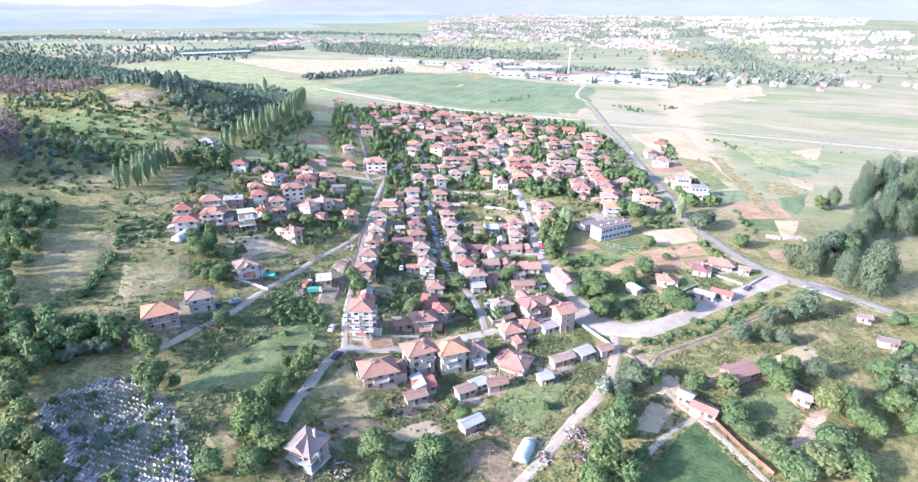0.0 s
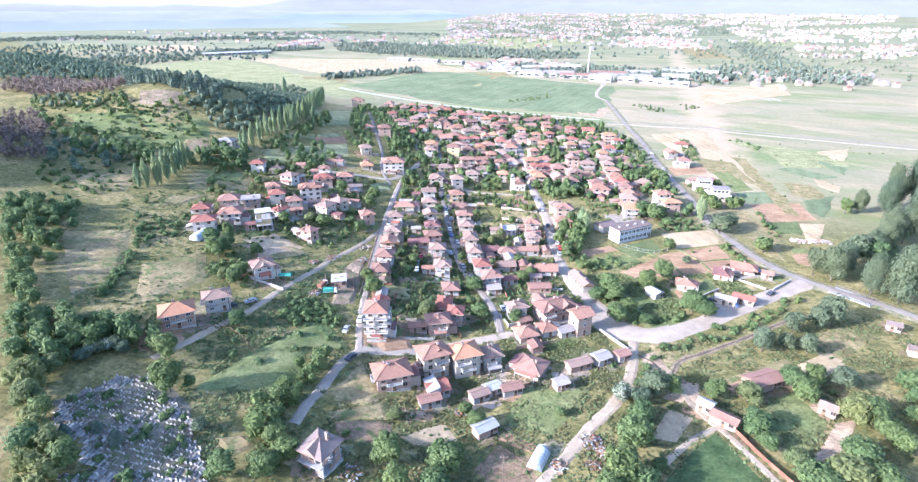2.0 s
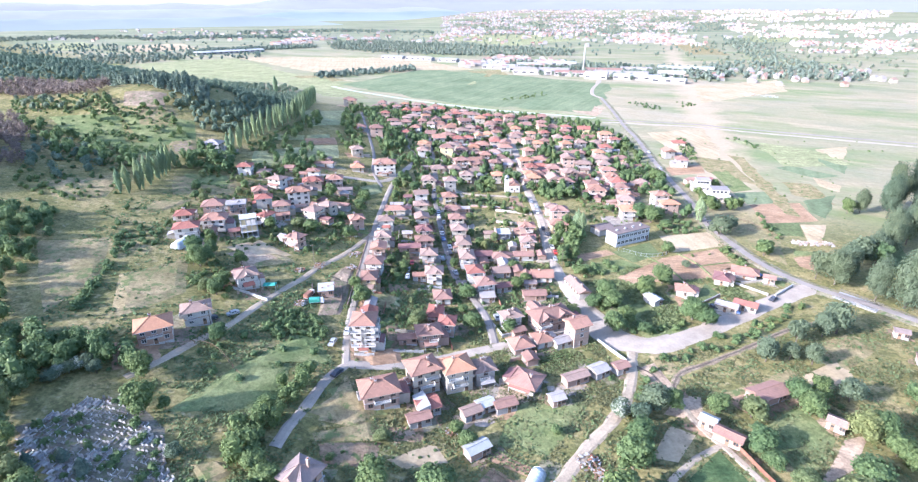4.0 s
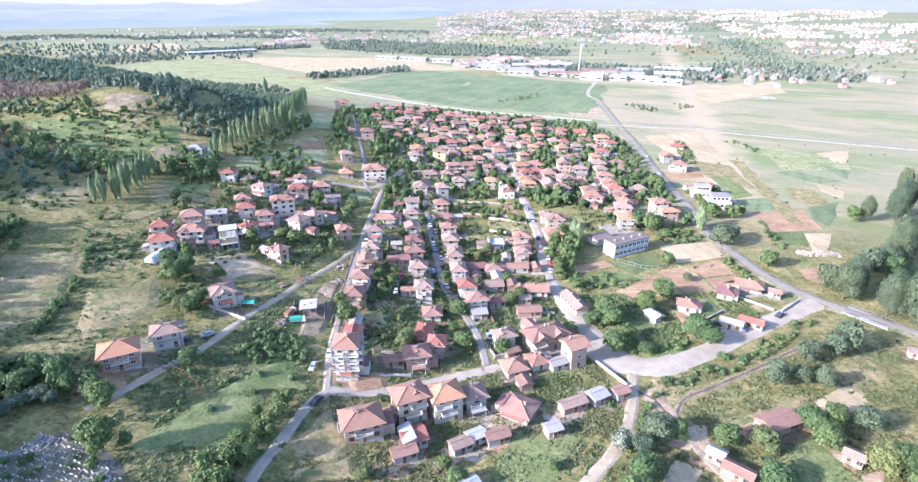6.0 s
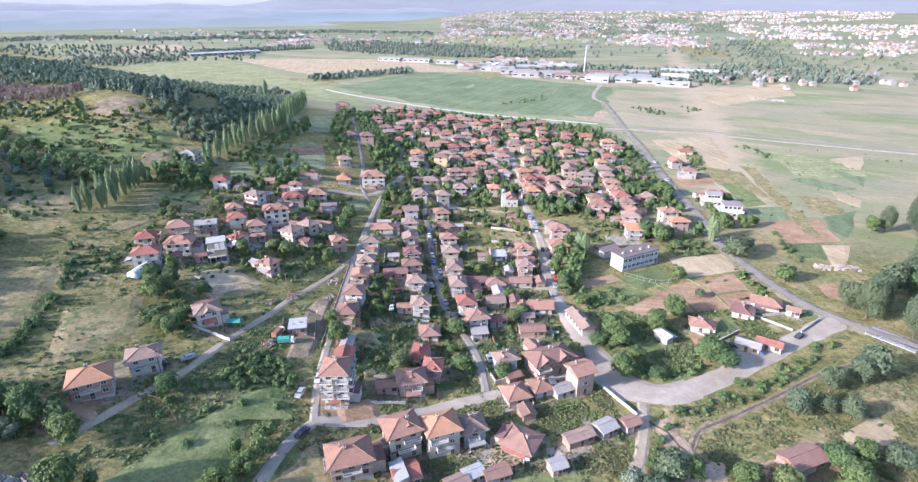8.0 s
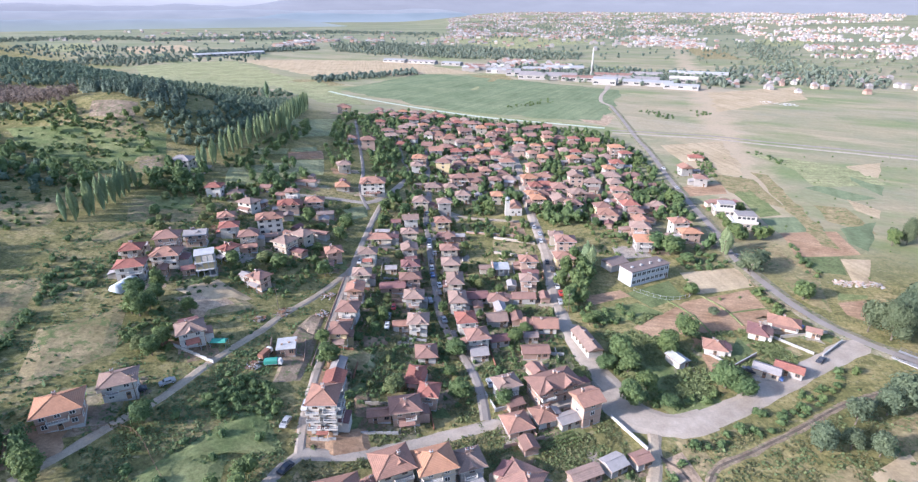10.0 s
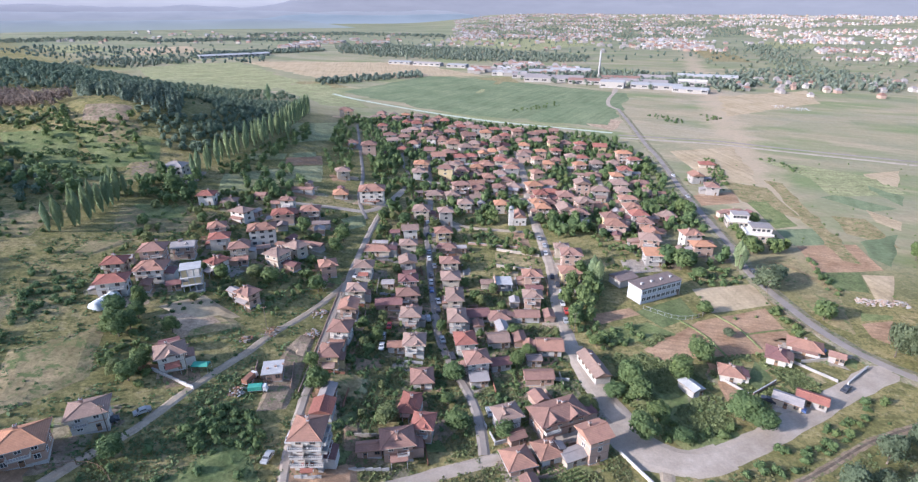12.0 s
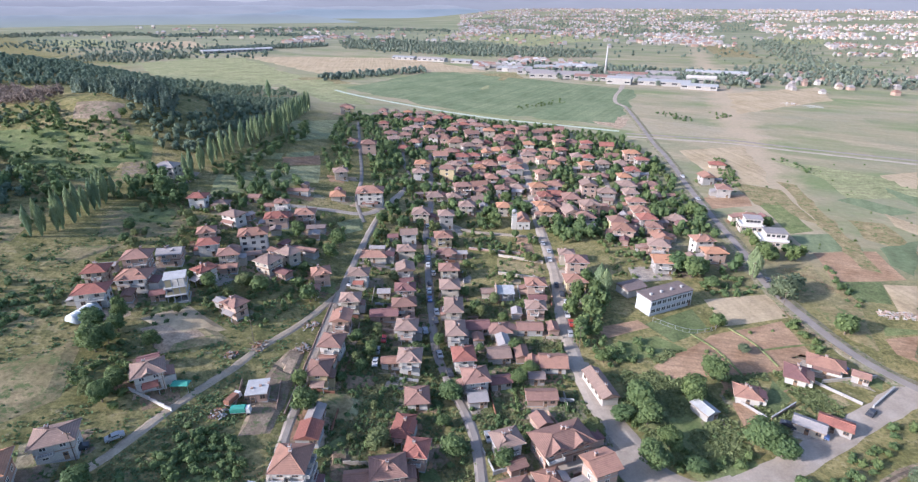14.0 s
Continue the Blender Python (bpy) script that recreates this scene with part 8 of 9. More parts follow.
def plot_edges():
    """Low boundary walls, sheet fences and hedges between the gardens, too many to count."""
    rng = random.Random(33)
    s, greens = Shape(), []
    for x, y, rot, w, d in HOMES:
        if y > 420 or not (-60 < x < 62) or y < 165:
            continue
        a = radians(rot + rng.choice((0, 90)))
        dx, dy = math.cos(a), math.sin(a)
        off = rng.uniform(0.75, 1.0) * max(w, d)
        for side in (-1, 1):
            if rng.random() < 0.45:
                continue
            cx, cy = x - dy * off * side, y + dx * off * side
            m, high = rng.choice(((M["concrete"], 1.1), (M["cream"], 1.3), (M["bare"], 1.2), (M["rust"], 1.3), (None, 0), (None, 0)))
            n = rng.randrange(3, 7)
            for i in range(n):
                p, q = -n + 2 * i, -n + 2 * i + 1.94
                px, py = cx + dx * (p + 1), cy + dy * (p + 1)
                if not clear(px, py, 0.2):
                    continue
                z = land(px, py)
                if m is None:
                    greens.append((px, py, rng.uniform(0.4, 0.6)))
                    greens.append((px + dx, py + dy, rng.uniform(0.35, 0.6)))
                    continue
                v = [(cx + dx * t - dy * e, cy + dy * t + dx * e) for t, e in ((p, -0.09), (q, -0.09), (q, 0.09), (p, 0.09))]
                s.add([(*k, z - 0.6) for k in v] + [(*k, z + high) for k in v], [(3, 2, 1, 0), (4, 5, 6, 7), (0, 1, 5, 4), (1, 2, 6, 5), (2, 3, 7, 6), (3, 0, 4, 7)], m)
    tagged(new("plot_fences", s.data("plot_fences")), "low walls and sheet fences between the village gardens", "fence", kind="stuff")
    grow("plot_hedges", "clipped green hedges between the village gardens", "shrub", greens, "hedge")


plot_edges()


def meadow_tufts():
    """Scattered bushes and tall weeds on the open land."""
    rng = random.Random(5)
    for label, x0, x1, y0, y1, n, s in (("weeds and low bushes on the near meadows", -120, 130, 88, 200, 620, 0.42), ("bushes on the open slope", -330, -60, 170, 470, 130, 0.8), ("weeds along the fields by the main road", 60, 330, 190, 480, 330, 0.5)):
        spots = []
        for _ in range(n):
            x, y = rng.uniform(x0, x1), rng.uniform(y0, y1)
            if noise.noise((x * 0.03, y * 0.03, 4.0)) > -0.05 and clear(x, y, 0.4):
                spots.append((x, y, s * rng.uniform(0.4, 1.3)))
        grow("meadow_bushes", label, "shrub", spots, "bushes")


meadow_tufts()
tufts("rough green weeds in the near gardens", 5500, 0.3, "leaf_light", 1.0, (-42, 150), (45, 150), (45, 176), (36, 215), (34, 262), (-50, 262), (-44, 190))
tufts("dry grass and weeds in the near gardens", 7000, 0.28, "weeds", 8.0, (-42, 140), (45, 140), (45, 176), (36, 215), (34, 262), (-50, 262), (-44, 190))
tufts("lush low greenery on the meadow below the houses", 3500, 0.3, "leaf_light", 3.0, (-90, 88), (-48, 88), (-40, 150), (-46, 200), (-70, 190), (-95, 128))
tufts("tall grass on the allotments", 4000, 0.32, "leaf_light", 5.0, (-45, 85), (75, 85), (150, 150), (150, 190), (60, 165), (40, 152), (-38, 145))
tufts("dry grass on the allotments and stream banks", 6000, 0.3, "weeds", 6.0, (-45, 85), (75, 85), (150, 150), (150, 190), (60, 165), (40, 152), (-38, 145))
tufts("tangled greenery inside the curve of the road", 5000, 0.4, "leaf_light", 2.0, (52, 185), (62, 178), (90, 192), (112, 205), (100, 225), (60, 235), (44, 215))
tufts("weeds round the hill-foot houses", 3000, 0.36, "leaf", 4.0, (-130, 140), (-60, 150), (-52, 255), (-130, 300), (-170, 240))

# ---- graveyard ----
def grave_kinds():
    out = []
    for k in range(6):
        stone = M["marble"] if k in (0, 2, 4) else M["granite"]
        bed = Shape()
        bed.box(-0.6, -1.1, -0.5, 0.6, 1.1, 0.28 if k % 2 else 0.16, stone if k in (0, 1) else M["granite"], 0.04)
        parts = [("grave_bed", bed.data("grave_bed"))]
        head = Shape()
        if k in (0, 1):
            head.box(-0.45, 0.9, 0.16, 0.45, 1.08, 1.15, stone, 0.06)
        elif k == 2:
            head.add([(-0.4, 0.9, 0.16), (0.4, 0.9, 0.16), (0.4, 0.9, 0.9), (0, 0.9, 1.3), (-0.4, 0.9, 0.9), (-0.4, 1.06, 0.16), (0.4, 1.06, 0.16), (0.4, 1.06, 0.9), (0, 1.06, 1.3), (-0.4, 1.06, 0.9)],
                     [(0, 1, 2, 3, 4), (9, 8, 7, 6, 5), (0, 5, 6, 1), (1, 6, 7, 2), (2, 7, 8, 3), (3, 8, 9, 4), (4, 9, 5, 0)], stone)
        elif k == 3:
            v = [(-0.07, 0.9, 0.2), (0.07, 0.9, 0.2), (0.07, 0.9, 0.85), (0.3, 0.9, 0.85), (0.3, 0.9, 1.0), (0.07, 0.9, 1.0), (0.07, 0.9, 1.3), (-0.07, 0.9, 1.3), (-0.07, 0.9, 1.0), (-0.3, 0.9, 1.0), (-0.3, 0.9, 0.85), (-0.07, 0.9, 0.85)]
            n = len(v)
            head.add(v + [(x, 1.0, z) for x, _, z in v], [tuple(range(n)), tuple(range(2 * n - 1, n - 1, -1))] + [(i, i + n, (i + 1) % n + n, (i + 1) % n) for i in range(n)], M["white_paint"])
        else:
            head.box(-0.35, 0.88, 0.1, 0.35, 1.05, 0.85, M["marble"] if k == 4 else M["granite"], 0.1)
        parts.append(("headstone", head.data("headstone")))
        if k in (3, 5):
            rail = Shape()
            ring = [(sx * (0.85 - q), sy * (1.3 - q), z) for q, z in ((0, -0.3), (0, 0.42), (0.06, 0.42), (0.06, -0.3)) for sx, sy in ((-1, -1), (1, -1), (1, 1), (-1, 1))]
            rail.add(ring, [(j * 4 + i, j * 4 + (i + 1) % 4, j * 4 + 4 + (i + 1) % 4, j * 4 + 4 + i) for j in range(3) for i in range(4)], M["concrete"])
            parts.append(("railing", rail.data("railing")))
        if k in (1, 4):
            soil = Shape()
            soil.box(-0.4, -0.9, 0.1, 0.4, 0.75, 0.34 if k == 1 else 0.22, M["flower"] if k == 4 else M["dark_soil"], 0.05)
            parts.append(("flower_bed", soil.data("flower_bed")))
        out.append(parts)
    return out


GRAVE_WORDS = ("pale marble grave with an upright headstone", "dark granite grave with a planted bed", "pale marble grave with a gabled headstone", "concrete grave with a white cross and railing", "pale grave with a flower bed", "dark grave inside a low steel railing")


def graveyard():
    rng = random.Random(8)
    kinds = grave_kinds()
    plan = [(-107, 108), (-98, 121), (-90, 124), (-80, 115), (-72, 110), (-60, 90), (-64, 80), (-86, 80), (-95, 95)]
    made = 0
    rest = Shape()
    for j in range(37):
        for i in range(54):
            x = -112 + i * 1.06 + j * 0.24 + rng.uniform(-0.2, 0.2)
            y = 79 + j * 1.62 - i * 0.11 + rng.uniform(-0.22, 0.22)
            if not inside(x, y, plan) or rng.random() < 0.12 or noise.noise((x * 0.16, y * 0.16, 6.0)) > 0.45 or not clear(x, y, 0.0):
                continue
            k = rng.choice((0, 0, 1, 2, 2, 3, 3, 4, 5, 5))
            at = spot(x, y, -8 + rng.uniform(-9, 9), 0.1) @ Matrix.Diagonal((0.72, 0.66, 0.85, 1))
            made += 1
            if y > 103 or made > 292:
                for _, data in kinds[k]:
                    n = len(rest.v)
                    rest.v += [tuple(at @ v.co) for v in data.vertices]
                    for f in data.polygons:
                        rest.f.append(tuple(n + q for q in f.vertices))
                        rest.s.append(rest.slot(data.materials[f.material_index]))
                continue
            t = thing("grave", GRAVE_WORDS[k], "grave", at, "graves in the graveyard")
            for name, data in kinds[k]:
                put(name, data, t)
    tagged(new("far_graves", rest.data("far_graves")), "close rows of grey and pale graves behind the first ones", "graves", kind="stuff")


graveyard()
wood("shrub", "graveyard_weeds", "weeds and small bushes between the graves", 4.5, (-106, 108), (-98, 120), (-90, 123), (-80, 114), (-72, 109), (-60, 90), (-64, 80), (-86, 80), (-95, 95))


# ---- cars ----
def car_meshes():
    out = {}
    for key, tone in dict(white=(0.46, 0.45, 0.43), silver=(0.28, 0.28, 0.275), red=(0.35, 0.05, 0.04), blue=(0.08, 0.12, 0.25), dark=(0.04, 0.042, 0.05)).items():
        m = painted("car_paint_" + key, [tone, tuple(1.1 * v for v in tone)], 0.3, 3.0)
        s = Shape()
        prof = [(-2.1, 0.35), (-2.1, 0.8), (-1.95, 0.95), (-1.2, 1.0), (-0.6, 1.42), (0.9, 1.45), (1.6, 1.02), (2.05, 0.92), (2.12, 0.6), (2.1, 0.35)]
        n = len(prof)
        v = [(x, -0.85 + (0.16 if z > 1.2 else 0.0), z) for x, z in prof] + [(x, 0.85 - (0.16 if z > 1.2 else 0.0), z) for x, z in prof]
        s.add(v, [tuple(range(n)), tuple(range(2 * n - 1, n - 1, -1))] + [(i, i + n, (i + 1) % n + n, (i + 1) % n) for i in range(n)], m)
        out[key] = s.data("body")
    g = Shape()
    g.add([(-1.08, -0.7, 1.08), (-0.62, -0.62, 1.40), (-0.62, 0.62, 1.40), (-1.08, 0.7, 1.08), (-1.12, -0.7, 1.1), (-0.66, -0.62, 1.43), (-0.66, 0.62, 1.43), (-1.12, 0.7, 1.1)], [(4, 5, 6, 7), (0, 3, 2, 1), (0, 1, 5, 4), (2, 3, 7, 6), (1, 2, 6, 5), (3, 0, 4, 7)], M["pane"])
    out["windscreen"] = g.data("windscreen")
    r = Shape()
    r.box(-0.55, -0.83, 1.02, 0.95, -0.72, 1.32, M["pane"], 0.03)
    out["side_window"] = r.data("side_window")
    w = Shape()
    w.tube((0, -0.11, 0), (0, 0.11, 0), 0.32, 0.32, M["rubber"], 12)
    out["wheel"] = w.data("wheel", True)
    h = Shape()
    h.tube((0, -0.125, 0), (0, 0.125, 0), 0.18, 0.18, M["steel"], 8)
    out["rim"] = h.data("rim")
    return out


CAR = car_meshes()


def car(x, y, rot, tone):
    t = thing("car", f"parked {tone} hatchback car beside the road", "car", spot(x, y, rot, 0.3), "parked cars")
    put("body", CAR[tone], t)
    put("windscreen", CAR["windscreen"], t)
    put("side_window", CAR["side_window"], t)
    put("side_window", CAR["side_window"], t, pose(0.4, 0, 0, 0, 0, 180))
    for a in (-1.3, 1.3):
        for b in (-0.78, 0.78):
            o = put("wheel", CAR["wheel"], t, pose(a, b, 0.32))
            put("rim", CAR["rim"], o)


car(-45.6, 160.5, 84, "silver")
car(-80.8, 168.2, 40, "silver")
car(-85.9, 163.2, 40, "dark")
car(90.6, 197.8, -35, "dark")
car(97.3, 194.3, -35, "blue")
car(116.3, 204.4, 40, "dark")
car(25.1, 182.6, 27, "white")
car(36.6, 261.1, 90, "white")
car(36.0, 252.3, 92, "white")
car(36.9, 246.2, 92, "red")
car(34.0, 275.5, 90, "dark")
car(-47.4, 259.7, 80, "white")
car(-12.6, 249.6, 105, "white")
car(-4.4, 213.8, 108, "dark")
car(-8.6, 223.2, 108, "silver")
car(-16.2, 258, 100, "blue")
car(-17.4, 280, 100, "silver")
car(122.5, 286.5, 92, "dark")
car(131.5, 437, 88, "white")
car(-40.6, 145.8, 62, "dark")
car(-28.0, 214, 95, "white")
car(-28.6, 220, 95, "silver")
car(-27.8, 227, 95, "red")
car(31.2, 318, 95, "silver")
car(119.6, 226, -50, "blue")
car(33.2, 300, 92, "white")
car(127.0, 391, 92, "silver")
car(8.4, 187, 105, "silver")
for x, y, rot, tone in ((-12.2, 243.5, 104, "dark"), (-15.0, 236, 284, "silver"), (-17.2, 264.5, 99, "white"), (-17.8, 271, 99, "dark"), (-20.6, 287, 99, "white"), (-21.2, 293.5, 98, "silver"), (-24.2, 314, 97, "dark"), (-26.2, 330, 95, "white"),
                        (-26.6, 336.5, 95, "silver"), (35.8, 239, 92, "silver"), (35.6, 268, 91, "dark"), (33.4, 309, 92, "silver"), (31.0, 346, 93, "white"), (30.6, 352.5, 93, "dark"), (30.0, 366, 92, "silver"), (-42.6, 168, 93, "white"), (-45.0, 196, 93, "dark")):
    car(x, y, rot, tone)


# ---- walls, fences and gates ----
def wall_run(label, a, b, high, thick, m, name="garden_wall", cap=True):
    """A straight garden wall in panels that step with the ground, each under its capping."""
    a, b = Vector(a), Vector(b)
    length = (b - a).length
    turn = math.degrees(math.atan2((b - a).y, (b - a).x))
    t = thing(name, label, "wall", spot(a.x, a.y, turn))
    n = max(1, round(length / 2.6))
    step = length / n
    z0 = land(a.x, a.y)
    for i in range(n):
        p = a + (b - a) * ((i + 0.5) / n)
        z = land(p.x, p.y) - z0
        s = Shape()
        s.box(i * step + 0.02, -thick / 2, z - 0.8, (i + 1) * step - 0.02, thick / 2, z + high, m, 0.02)
        o = put("wall_panel", s.data("wall_panel"), t)
        if cap:
            c = Shape()
            c.box(i * step, -thick / 2 - 0.05, z + high + 0.003, (i + 1) * step, thick / 2 + 0.05, z + high + 0.08, M["concrete"], 0.02)
            put("capping", c.data("capping"), o)


def fence_run(label, points, high, m, name="fence", boards=True):
    """Posts with rails and upright boards or mesh sheets between them."""
    line = curve(points, 2.4)
    t = thing(name, label, "fence", spot(line[0].x, line[0].y))
    base = Vector((line[0].x, line[0].y, land(line[0].x, line[0].y)))
    for i, p in enumerate(line):
        s = Shape()
        z = land(p.x, p.y)
        q = Vector((p.x, p.y, z)) - base
        s.box(q.x - 0.06, q.y - 0.06, q.z - 0.5, q.x + 0.06, q.y + 0.06, q.z + high + 0.12, m)
        put("post", s.data("post"), t)
        if i + 1 < len(line):
            r = line[i + 1]
            e = Vector((r.x, r.y, land(r.x, r.y))) - base
            d = (e - q).normalized()
            side = Vector((-d.y, d.x, 0)) * 0.025
            b = Shape()
            lo, hi = 0.12, high if boards else 0.2
            v = [q + d * 0.08 - side, e - d * 0.08 - side, e - d * 0.08 + side, q + d * 0.08 + side]
            b.add([k + Vector((0, 0, lo)) for k in v] + [k + Vector((0, 0, hi)) for k in v], [(3, 2, 1, 0), (4, 5, 6, 7), (0, 1, 5, 4), (1, 2, 6, 5), (2, 3, 7, 6), (3, 0, 4, 7)], m)
            put("panel" if boards else "rail", b.data("panel"), t)
            if not boards:
                c = Shape()
                c.add([k + Vector((0, 0, high - 0.1)) for k in v] + [k + Vector((0, 0, high)) for k in v], [(3, 2, 1, 0), (4, 5, 6, 7), (0, 1, 5, 4), (1, 2, 6, 5), (2, 3, 7, 6), (3, 0, 4, 7)], m)
                put("rail", c.data("rail"), t)


wall_run("long white rendered wall below a white house", (-87.8, 184.6), (-73.5, 179.8), 1.1, 0.25, M["white"])
wall_run("white garden wall between two gardens", (107.7, 218.2), (116.4, 208.6), 0.9, 0.2, M["grey"])
wall_run("grey stone garden wall beside the road", (118.6, 207.4), (130.0, 216.6), 1.2, 0.35, M["concrete"])
wall_run("pale garden wall behind a lawn", (110, 218.4), (128.2, 222.2), 1.1, 0.22, M["cream"])
wall_run("pale wall beside a vegetable plot", (80.3, 208.0), (86.0, 200.4), 1.0, 0.2, M["grey"])
wall_run("brown garden wall round a lawn", (87.2, 200.2), (97.0, 207.2), 1.2, 0.25, M["bare"])
wall_run("white retaining wall along the street corner", (42.6, 174.2), (49.8, 162.0), 1.0, 0.3, M["white"])
wall_run("white wall of a street yard", (33.0, 203.6), (26.0, 204.0), 1.2, 0.2, M["white"])
wall_run("grey wall along the cross street", (9.8, 174.8), (18.5, 178.4), 1.2, 0.3, M["concrete"])
wall_run("pale wall along the narrow street", (-37.8, 156.5), (-31.5, 157.5), 1.0, 0.25, M["white"])
wall_run("long grey retaining wall beside the narrow street", (-46.6, 186), (-51.2, 252), 0.45, 0.3, M["bare"], "garden_wall", False)
wall_run("red-brown low wall behind gardens", (-4, 310), (20, 306), 1.1, 0.25, M["bare"])
wall_run("pale yard wall between plots", (10, 303), (30, 297), 1.3, 0.25, M["cream"])
wall_run("pale yard wall behind the unfinished house", (10, 285), (27, 281), 1.3, 0.25, M["cream"])
fence_run("rust-red sheet metal fence along the path", [(66, 131.5), (69.8, 124.4), (73, 114.4), (77, 105)], 1.4, M["rust"])
fence_run("grey wire fence round the near garden", [(-92, 147), (-80, 150), (-66, 138)], 1.2, M["wood"], "fence", False)
fence_run("weathered wooden fence along the allotments", [(2, 117), (10, 111), (16, 105)], 1.1, M["wood"], "fence", False)
fence_run("grey wire fence along the school field", [(67, 251), (78, 244), (88, 247), (92, 255)], 1.6, M["steel"], "fence", False)
fence_run("low fence along the main road", [(118, 262), (121, 246), (126, 232)], 1.0, M["wood"], "fence", False)
fence_run("dark hedge-side fence along the field", [(133, 299), (143, 288), (150, 268)], 1.1, M["wood"], "fence", False)


# ---- poles, lorry, junk and garden rows ----
def pole(x, y, h=8.5):
    t = thing("utility_pole", "weathered wooden utility pole with a crossarm", "pole", spot(x, y, (x * 7) % 40))
    s = Shape()
    s.tube((0, 0, -0.5), (0, 0, h), 0.13, 0.09, M["bark"], 8)
    put("shaft", s.data("shaft"), t)
    c = Shape()
    c.box(-0.9, -0.06, h - 0.7, 0.9, 0.06, h - 0.56, M["wood"])
    o = put("crossarm", c.data("crossarm"), t)
    for a in (-0.8, 0.8):
        k = Shape()
        k.tube((a, 0, h - 0.55), (a, 0, h - 0.35), 0.06, 0.05, M["white_paint"], 6)
        put("insulator", k.data("insulator"), o)


for p in ((116.3, 287), (6.3, 103.6), (-84.8, 160.6), (38.0, 232), (37.4, 262), (36.9, 296), (117.6, 262), (129.8, 340), (-44.2, 200), (-45.6, 232), (-9.5, 236), (-15.5, 266), (-66.5, 214), (-77, 184)):
    pole(*p)


def lorry(x, y, rot, tone, label):
    t = thing("lorry", label, "lorry", spot(x, y, rot, 0.05) @ Matrix.Diagonal((0.78, 0.78, 0.78, 1)))
    s = Shape()
    s.box(-3.2, -1.15, 0.95, 1.9, 1.15, 1.2, M["steel"])
    put("chassis", s.data("chassis"), t)
    c = Shape()
    c.box(-3.2, -1.2, 1.204, 1.8, 1.2, 2.9, tone, 0.2)
    put("canopy", c.data("canopy"), t)
    b = Shape()
    b.add([(1.95, -1.1, 0.6), (3.5, -1.1, 0.6), (3.5, 1.1, 0.6), (1.95, 1.1, 0.6), (1.95, -1.05, 2.6), (3.1, -1.05, 2.6), (3.1, 1.05, 2.6), (1.95, 1.05, 2.6)], [(3, 2, 1, 0), (4, 5, 6, 7), (0, 1, 5, 4), (1, 2, 6, 5), (2, 3, 7, 6), (3, 0, 4, 7)], M["white_paint"])
    put("cab", b.data("cab"), t)
    for a in (-2.2, 2.6):
        for q in (-1.05, 1.05):
            put("wheel", CAR["wheel"], t, pose(a, q, 0.48) @ Matrix.Diagonal((1.5, 1.5, 1.5, 1)))


GREEN = painted("green_tarpaulin", [(0.05, 0.22, 0.17), (0.07, 0.27, 0.2)], 0.6)
lorry(-57.2, 183.5, 10, GREEN, "old lorry with a teal green tarpaulin in a yard")
lorry(-60.8, 187.0, 75, M["rust"], "rusty old lorry in a work yard")


def canopy_tent(x, y, rot):
    t = thing("market_tent", "small open tent with a green fabric roof", "tent", spot(x, y, rot))
    s = Shape()
    s.add([(-2.4, -1.4, 2.1), (2.4, -1.4, 2.1), (2.4, 1.4, 2.1), (-2.4, 1.4, 2.1), (-2.0, 0, 2.8), (2.0, 0, 2.8)], [(0, 1, 5, 4), (1, 2, 5), (2, 3, 4, 5), (3, 0, 4), (3, 2, 1, 0)], GREEN)
    put("roof", s.data("roof"), t)
    for a in (-2.3, 2.3):
        for b in (-1.3, 1.3):
            p = Shape()
            p.tube((a, b, -0.2), (a, b, 2.12), 0.05, 0.05, M["steel"], 6)
            put("leg", p.data("leg"), t)


canopy_tent(-75.5, 188.3, 5)


def heap(name, label, x, y, r, h, mats, n, seed):
    """A pile of boards, blocks and scrap that nobody could count."""
    rng = random.Random(seed)
    s = Shape()
    for _ in range(n):
        a, q = rng.uniform(0, math.tau), r * rng.random() ** 0.6
        px, py = q * math.cos(a), q * math.sin(a)
        top = h * (1 - q / r) + 0.1
        m = rng.choice(mats)
        w, d, k = rng.uniform(0.2, 1.3), rng.uniform(0.12, 0.5), rng.uniform(0.08, 0.4)
        z = rng.uniform(-0.05, top)
        c, e = math.cos(a * 3.7), math.sin(a * 3.7)
        box = [(u * w / 2, v * d / 2, t) for t in (z, z + k) for u, v in ((-1, -1), (1, -1), (1, 1), (-1, 1))]
        s.add([(px + u * c - v * e, py + u * e + v * c, t + 0.15 * u) for u, v, t in box], [(3, 2, 1, 0), (4, 5, 6, 7), (0, 1, 5, 4), (1, 2, 6, 5), (2, 3, 7, 6), (3, 0, 4, 7)], m)
    ob = put(name, s.data(name), None, spot(x, y))
    tagged(ob, label, "junk", kind="stuff")


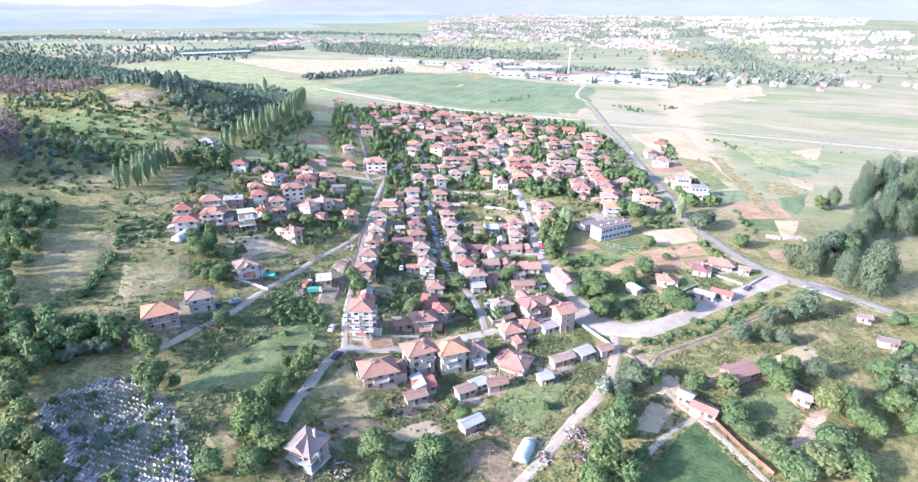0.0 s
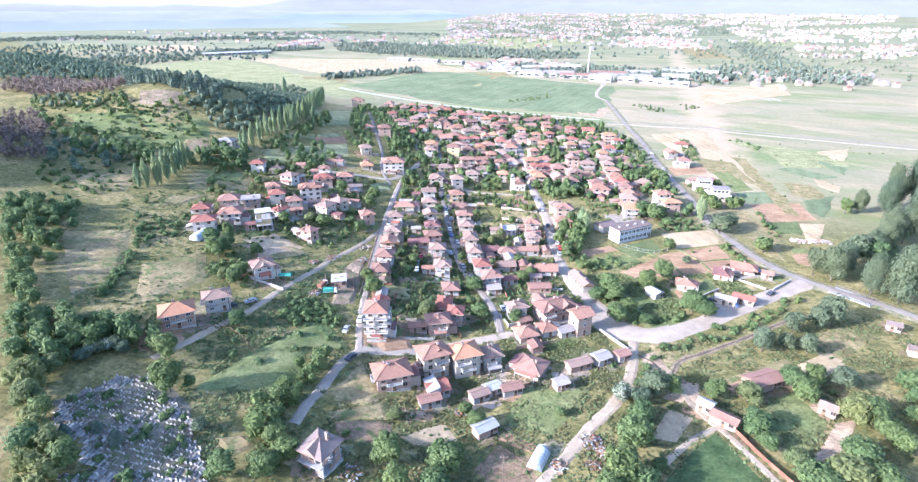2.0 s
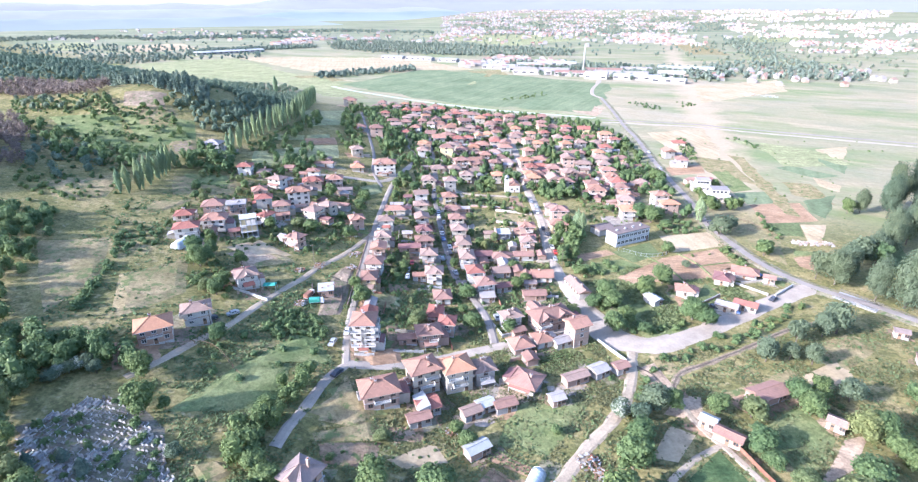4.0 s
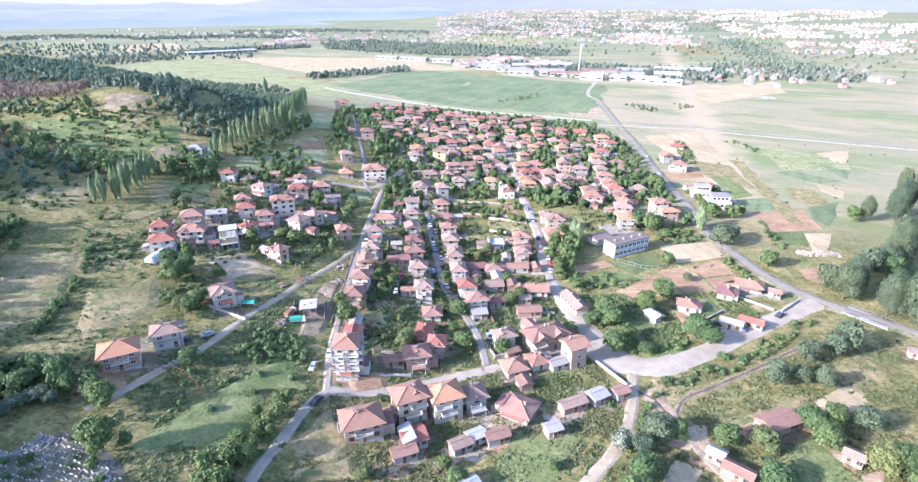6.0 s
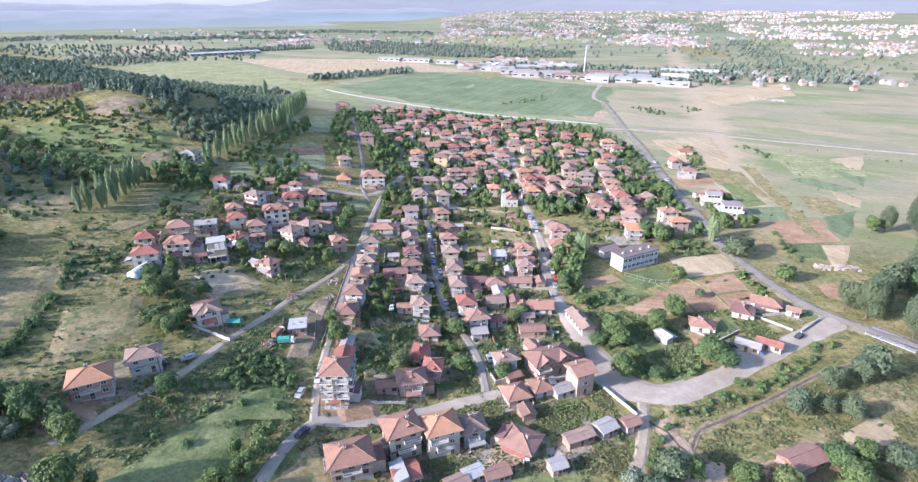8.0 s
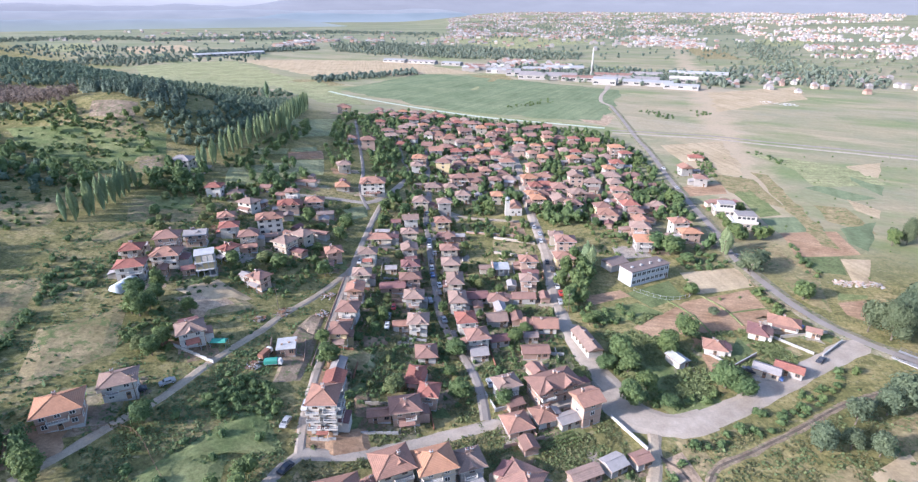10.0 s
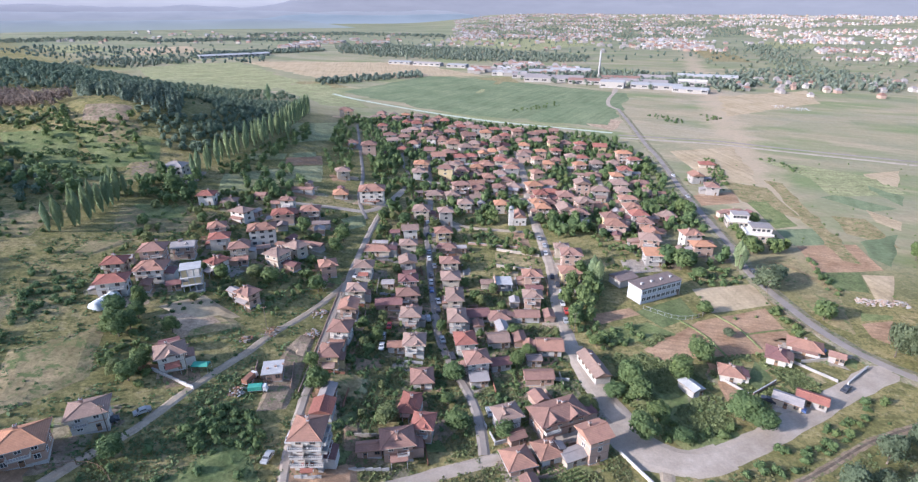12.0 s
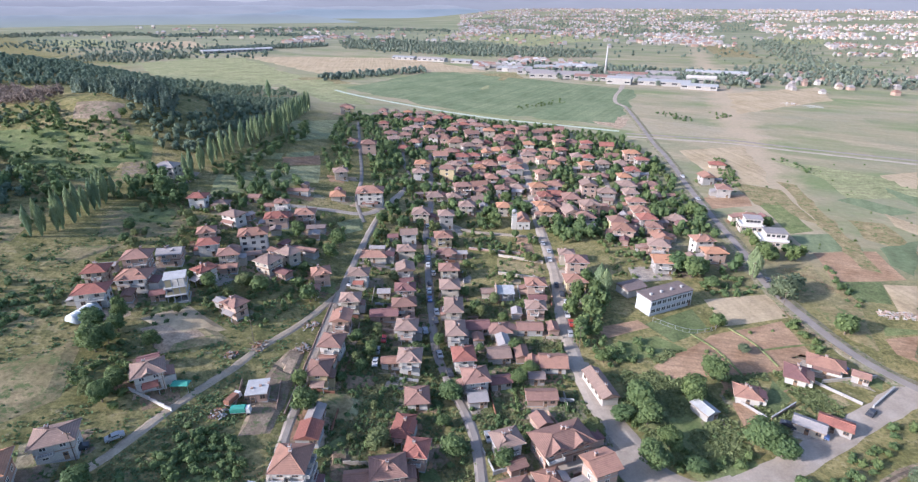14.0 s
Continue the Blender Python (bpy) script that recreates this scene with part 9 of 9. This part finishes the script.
SCRAP = [M["wood"], M["rust"], M["granite"], M["concrete"], M["wood"]]
heap("scrap_pile", "heap of timber and scrap beside the track", 20.4, 109.3, 2.6, 1.0, SCRAP, 70, 1)
heap("scrap_pile", "heap of machinery parts and scrap by the track", 30.2, 118.5, 3.2, 1.3, SCRAP, 90, 2)
heap("scrap_pile", "strewn boards and blocks beside the track", 33.0, 114.2, 2.6, 0.6, SCRAP, 70, 3)
heap("scrap_pile", "scattered scrap and stone in a yard", 29.5, 110.0, 2.0, 0.5, SCRAP, 40, 4)
heap("scrap_pile", "heap of scrap in the work yard", -62.5, 182.0, 2.6, 0.9, SCRAP, 70, 5)
heap("timber_pile", "stacked boards beside the unfinished house", -31.0, 101.5, 3.2, 0.5, [M["wood"], M["concrete"]], 60, 6)
heap("timber_pile", "timber and rubble along the dirt road", -64.5, 212.5, 3.4, 0.9, SCRAP[:3], 70, 7)
heap("timber_pile", "rubble and boards along the dirt road", -70.2, 206.0, 2.2, 0.6, SCRAP[:3], 50, 8)
heap("rubble_strip", "pale rubble strewn beside the street", -52.0, 215.0, 3.0, 0.5, [M["concrete"], M["bare"], M["wood"]], 60, 9)
heap("rubble_strip", "pale stones and soil beside the street", -53.6, 228.0, 3.2, 0.5, [M["concrete"], M["bare"], M["wood"]], 60, 10)
heap("block_stack", "stacks of pale blocks beside a field", 156, 262.0, 3.5, 1.6, [M["cream"], M["concrete"], M["peach"]], 90, 11)
heap("block_stack", "stacks of pale blocks beside a field", 162.5, 261.4, 3.5, 1.6, [M["cream"], M["concrete"], M["peach"]], 90, 12)
heap("block_stack", "stacks of pale blocks beside a field", 169, 260.8, 3.0, 1.4, [M["cream"], M["concrete"], M["peach"]], 70, 13)
heap("scrap_yard", "pale scrap and vehicles on the open plain", 340, 742, 11.0, 2.2, [M["white_paint"], M["steel"], M["rust"]], 120, 14)
heap("scrap_yard", "pale scrap and sheds on the open plain", 358, 726, 10.0, 2.0, [M["white_paint"], M["steel"]], 110, 15)
heap("garden_clutter", "garden tools and boards beside a shed", 2.5, 124.0, 1.6, 0.6, SCRAP, 30, 16)
heap("garden_clutter", "clutter beside a red-roofed shed", -5.0, 128.5, 2.0, 0.6, SCRAP, 40, 17)
heap("garden_clutter", "boards and bins behind the houses", 2.0, 139.0, 2.2, 0.6, SCRAP, 40, 18)


def crop_rows(label, a, b, rows, gap, size, m):
    """Rows of vegetables or vines: low tufts too many to count."""
    rng = random.Random(rows * 17 + len(label))
    a, b = Vector(a), Vector(b)
    d = (b - a).normalized()
    side = Vector((-d.y, d.x))
    verts, faces = [], []
    for r in range(rows):
        n = int((b - a).length / 0.8)
        for i in range(n):
            if rng.random() < 0.12:
                continue
            p = a + d * (i * 0.8 + rng.uniform(-0.2, 0.2)) + side * (r * gap + rng.uniform(-0.12, 0.12))
            z = land(p.x, p.y) + 0.2
            knob(verts, faces, (p.x, p.y, z + size * 0.4), size * 0.6, size * 0.6, rng, 3, 5)
            for _ in range(4):
                o = Vector((rng.gauss(0, 1), rng.gauss(0, 1), abs(rng.gauss(0, 1)))).normalized()
                clump(rng, verts, faces, (p.x + o.x * size * 0.7, p.y + o.y * size * 0.7, z + size * 0.4 + o.z * size * 0.6), o, size * 0.4)
    ob = new("vegetable_rows", mesh("vegetable_rows", verts, faces, [M[m]]))
    tagged(ob, label, "crop", kind="stuff")


crop_rows("green vegetable rows in a near garden", (3, 121), (17, 112), 3, 1.3, 0.5, "leaf_light")
crop_rows("rows of green beans behind a house", (-21, 136), (-14, 140), 5, 1.1, 0.5, "leaf")
crop_rows("green vine rows beside the cross street", (14, 181), (22, 186), 5, 1.6, 0.8, "leaf_light")
crop_rows("vegetable rows in a walled garden", (-88, 152), (-74, 145), 5, 1.4, 0.35, "leaf")
crop_rows("low bean rows behind the front houses", (22, 159), (34, 165), 6, 1.3, 0.45, "leaf")
crop_rows("garden rows between two houses", (10, 153), (17, 156), 5, 1.3, 0.45, "leaf_light")
crop_rows("garden rows in a street plot", (-24, 176), (-23, 190), 4, 1.4, 0.4, "leaf")
crop_rows("garden rows behind the terrace", (-34, 209), (-33, 222), 4, 1.5, 0.5, "leaf_light")
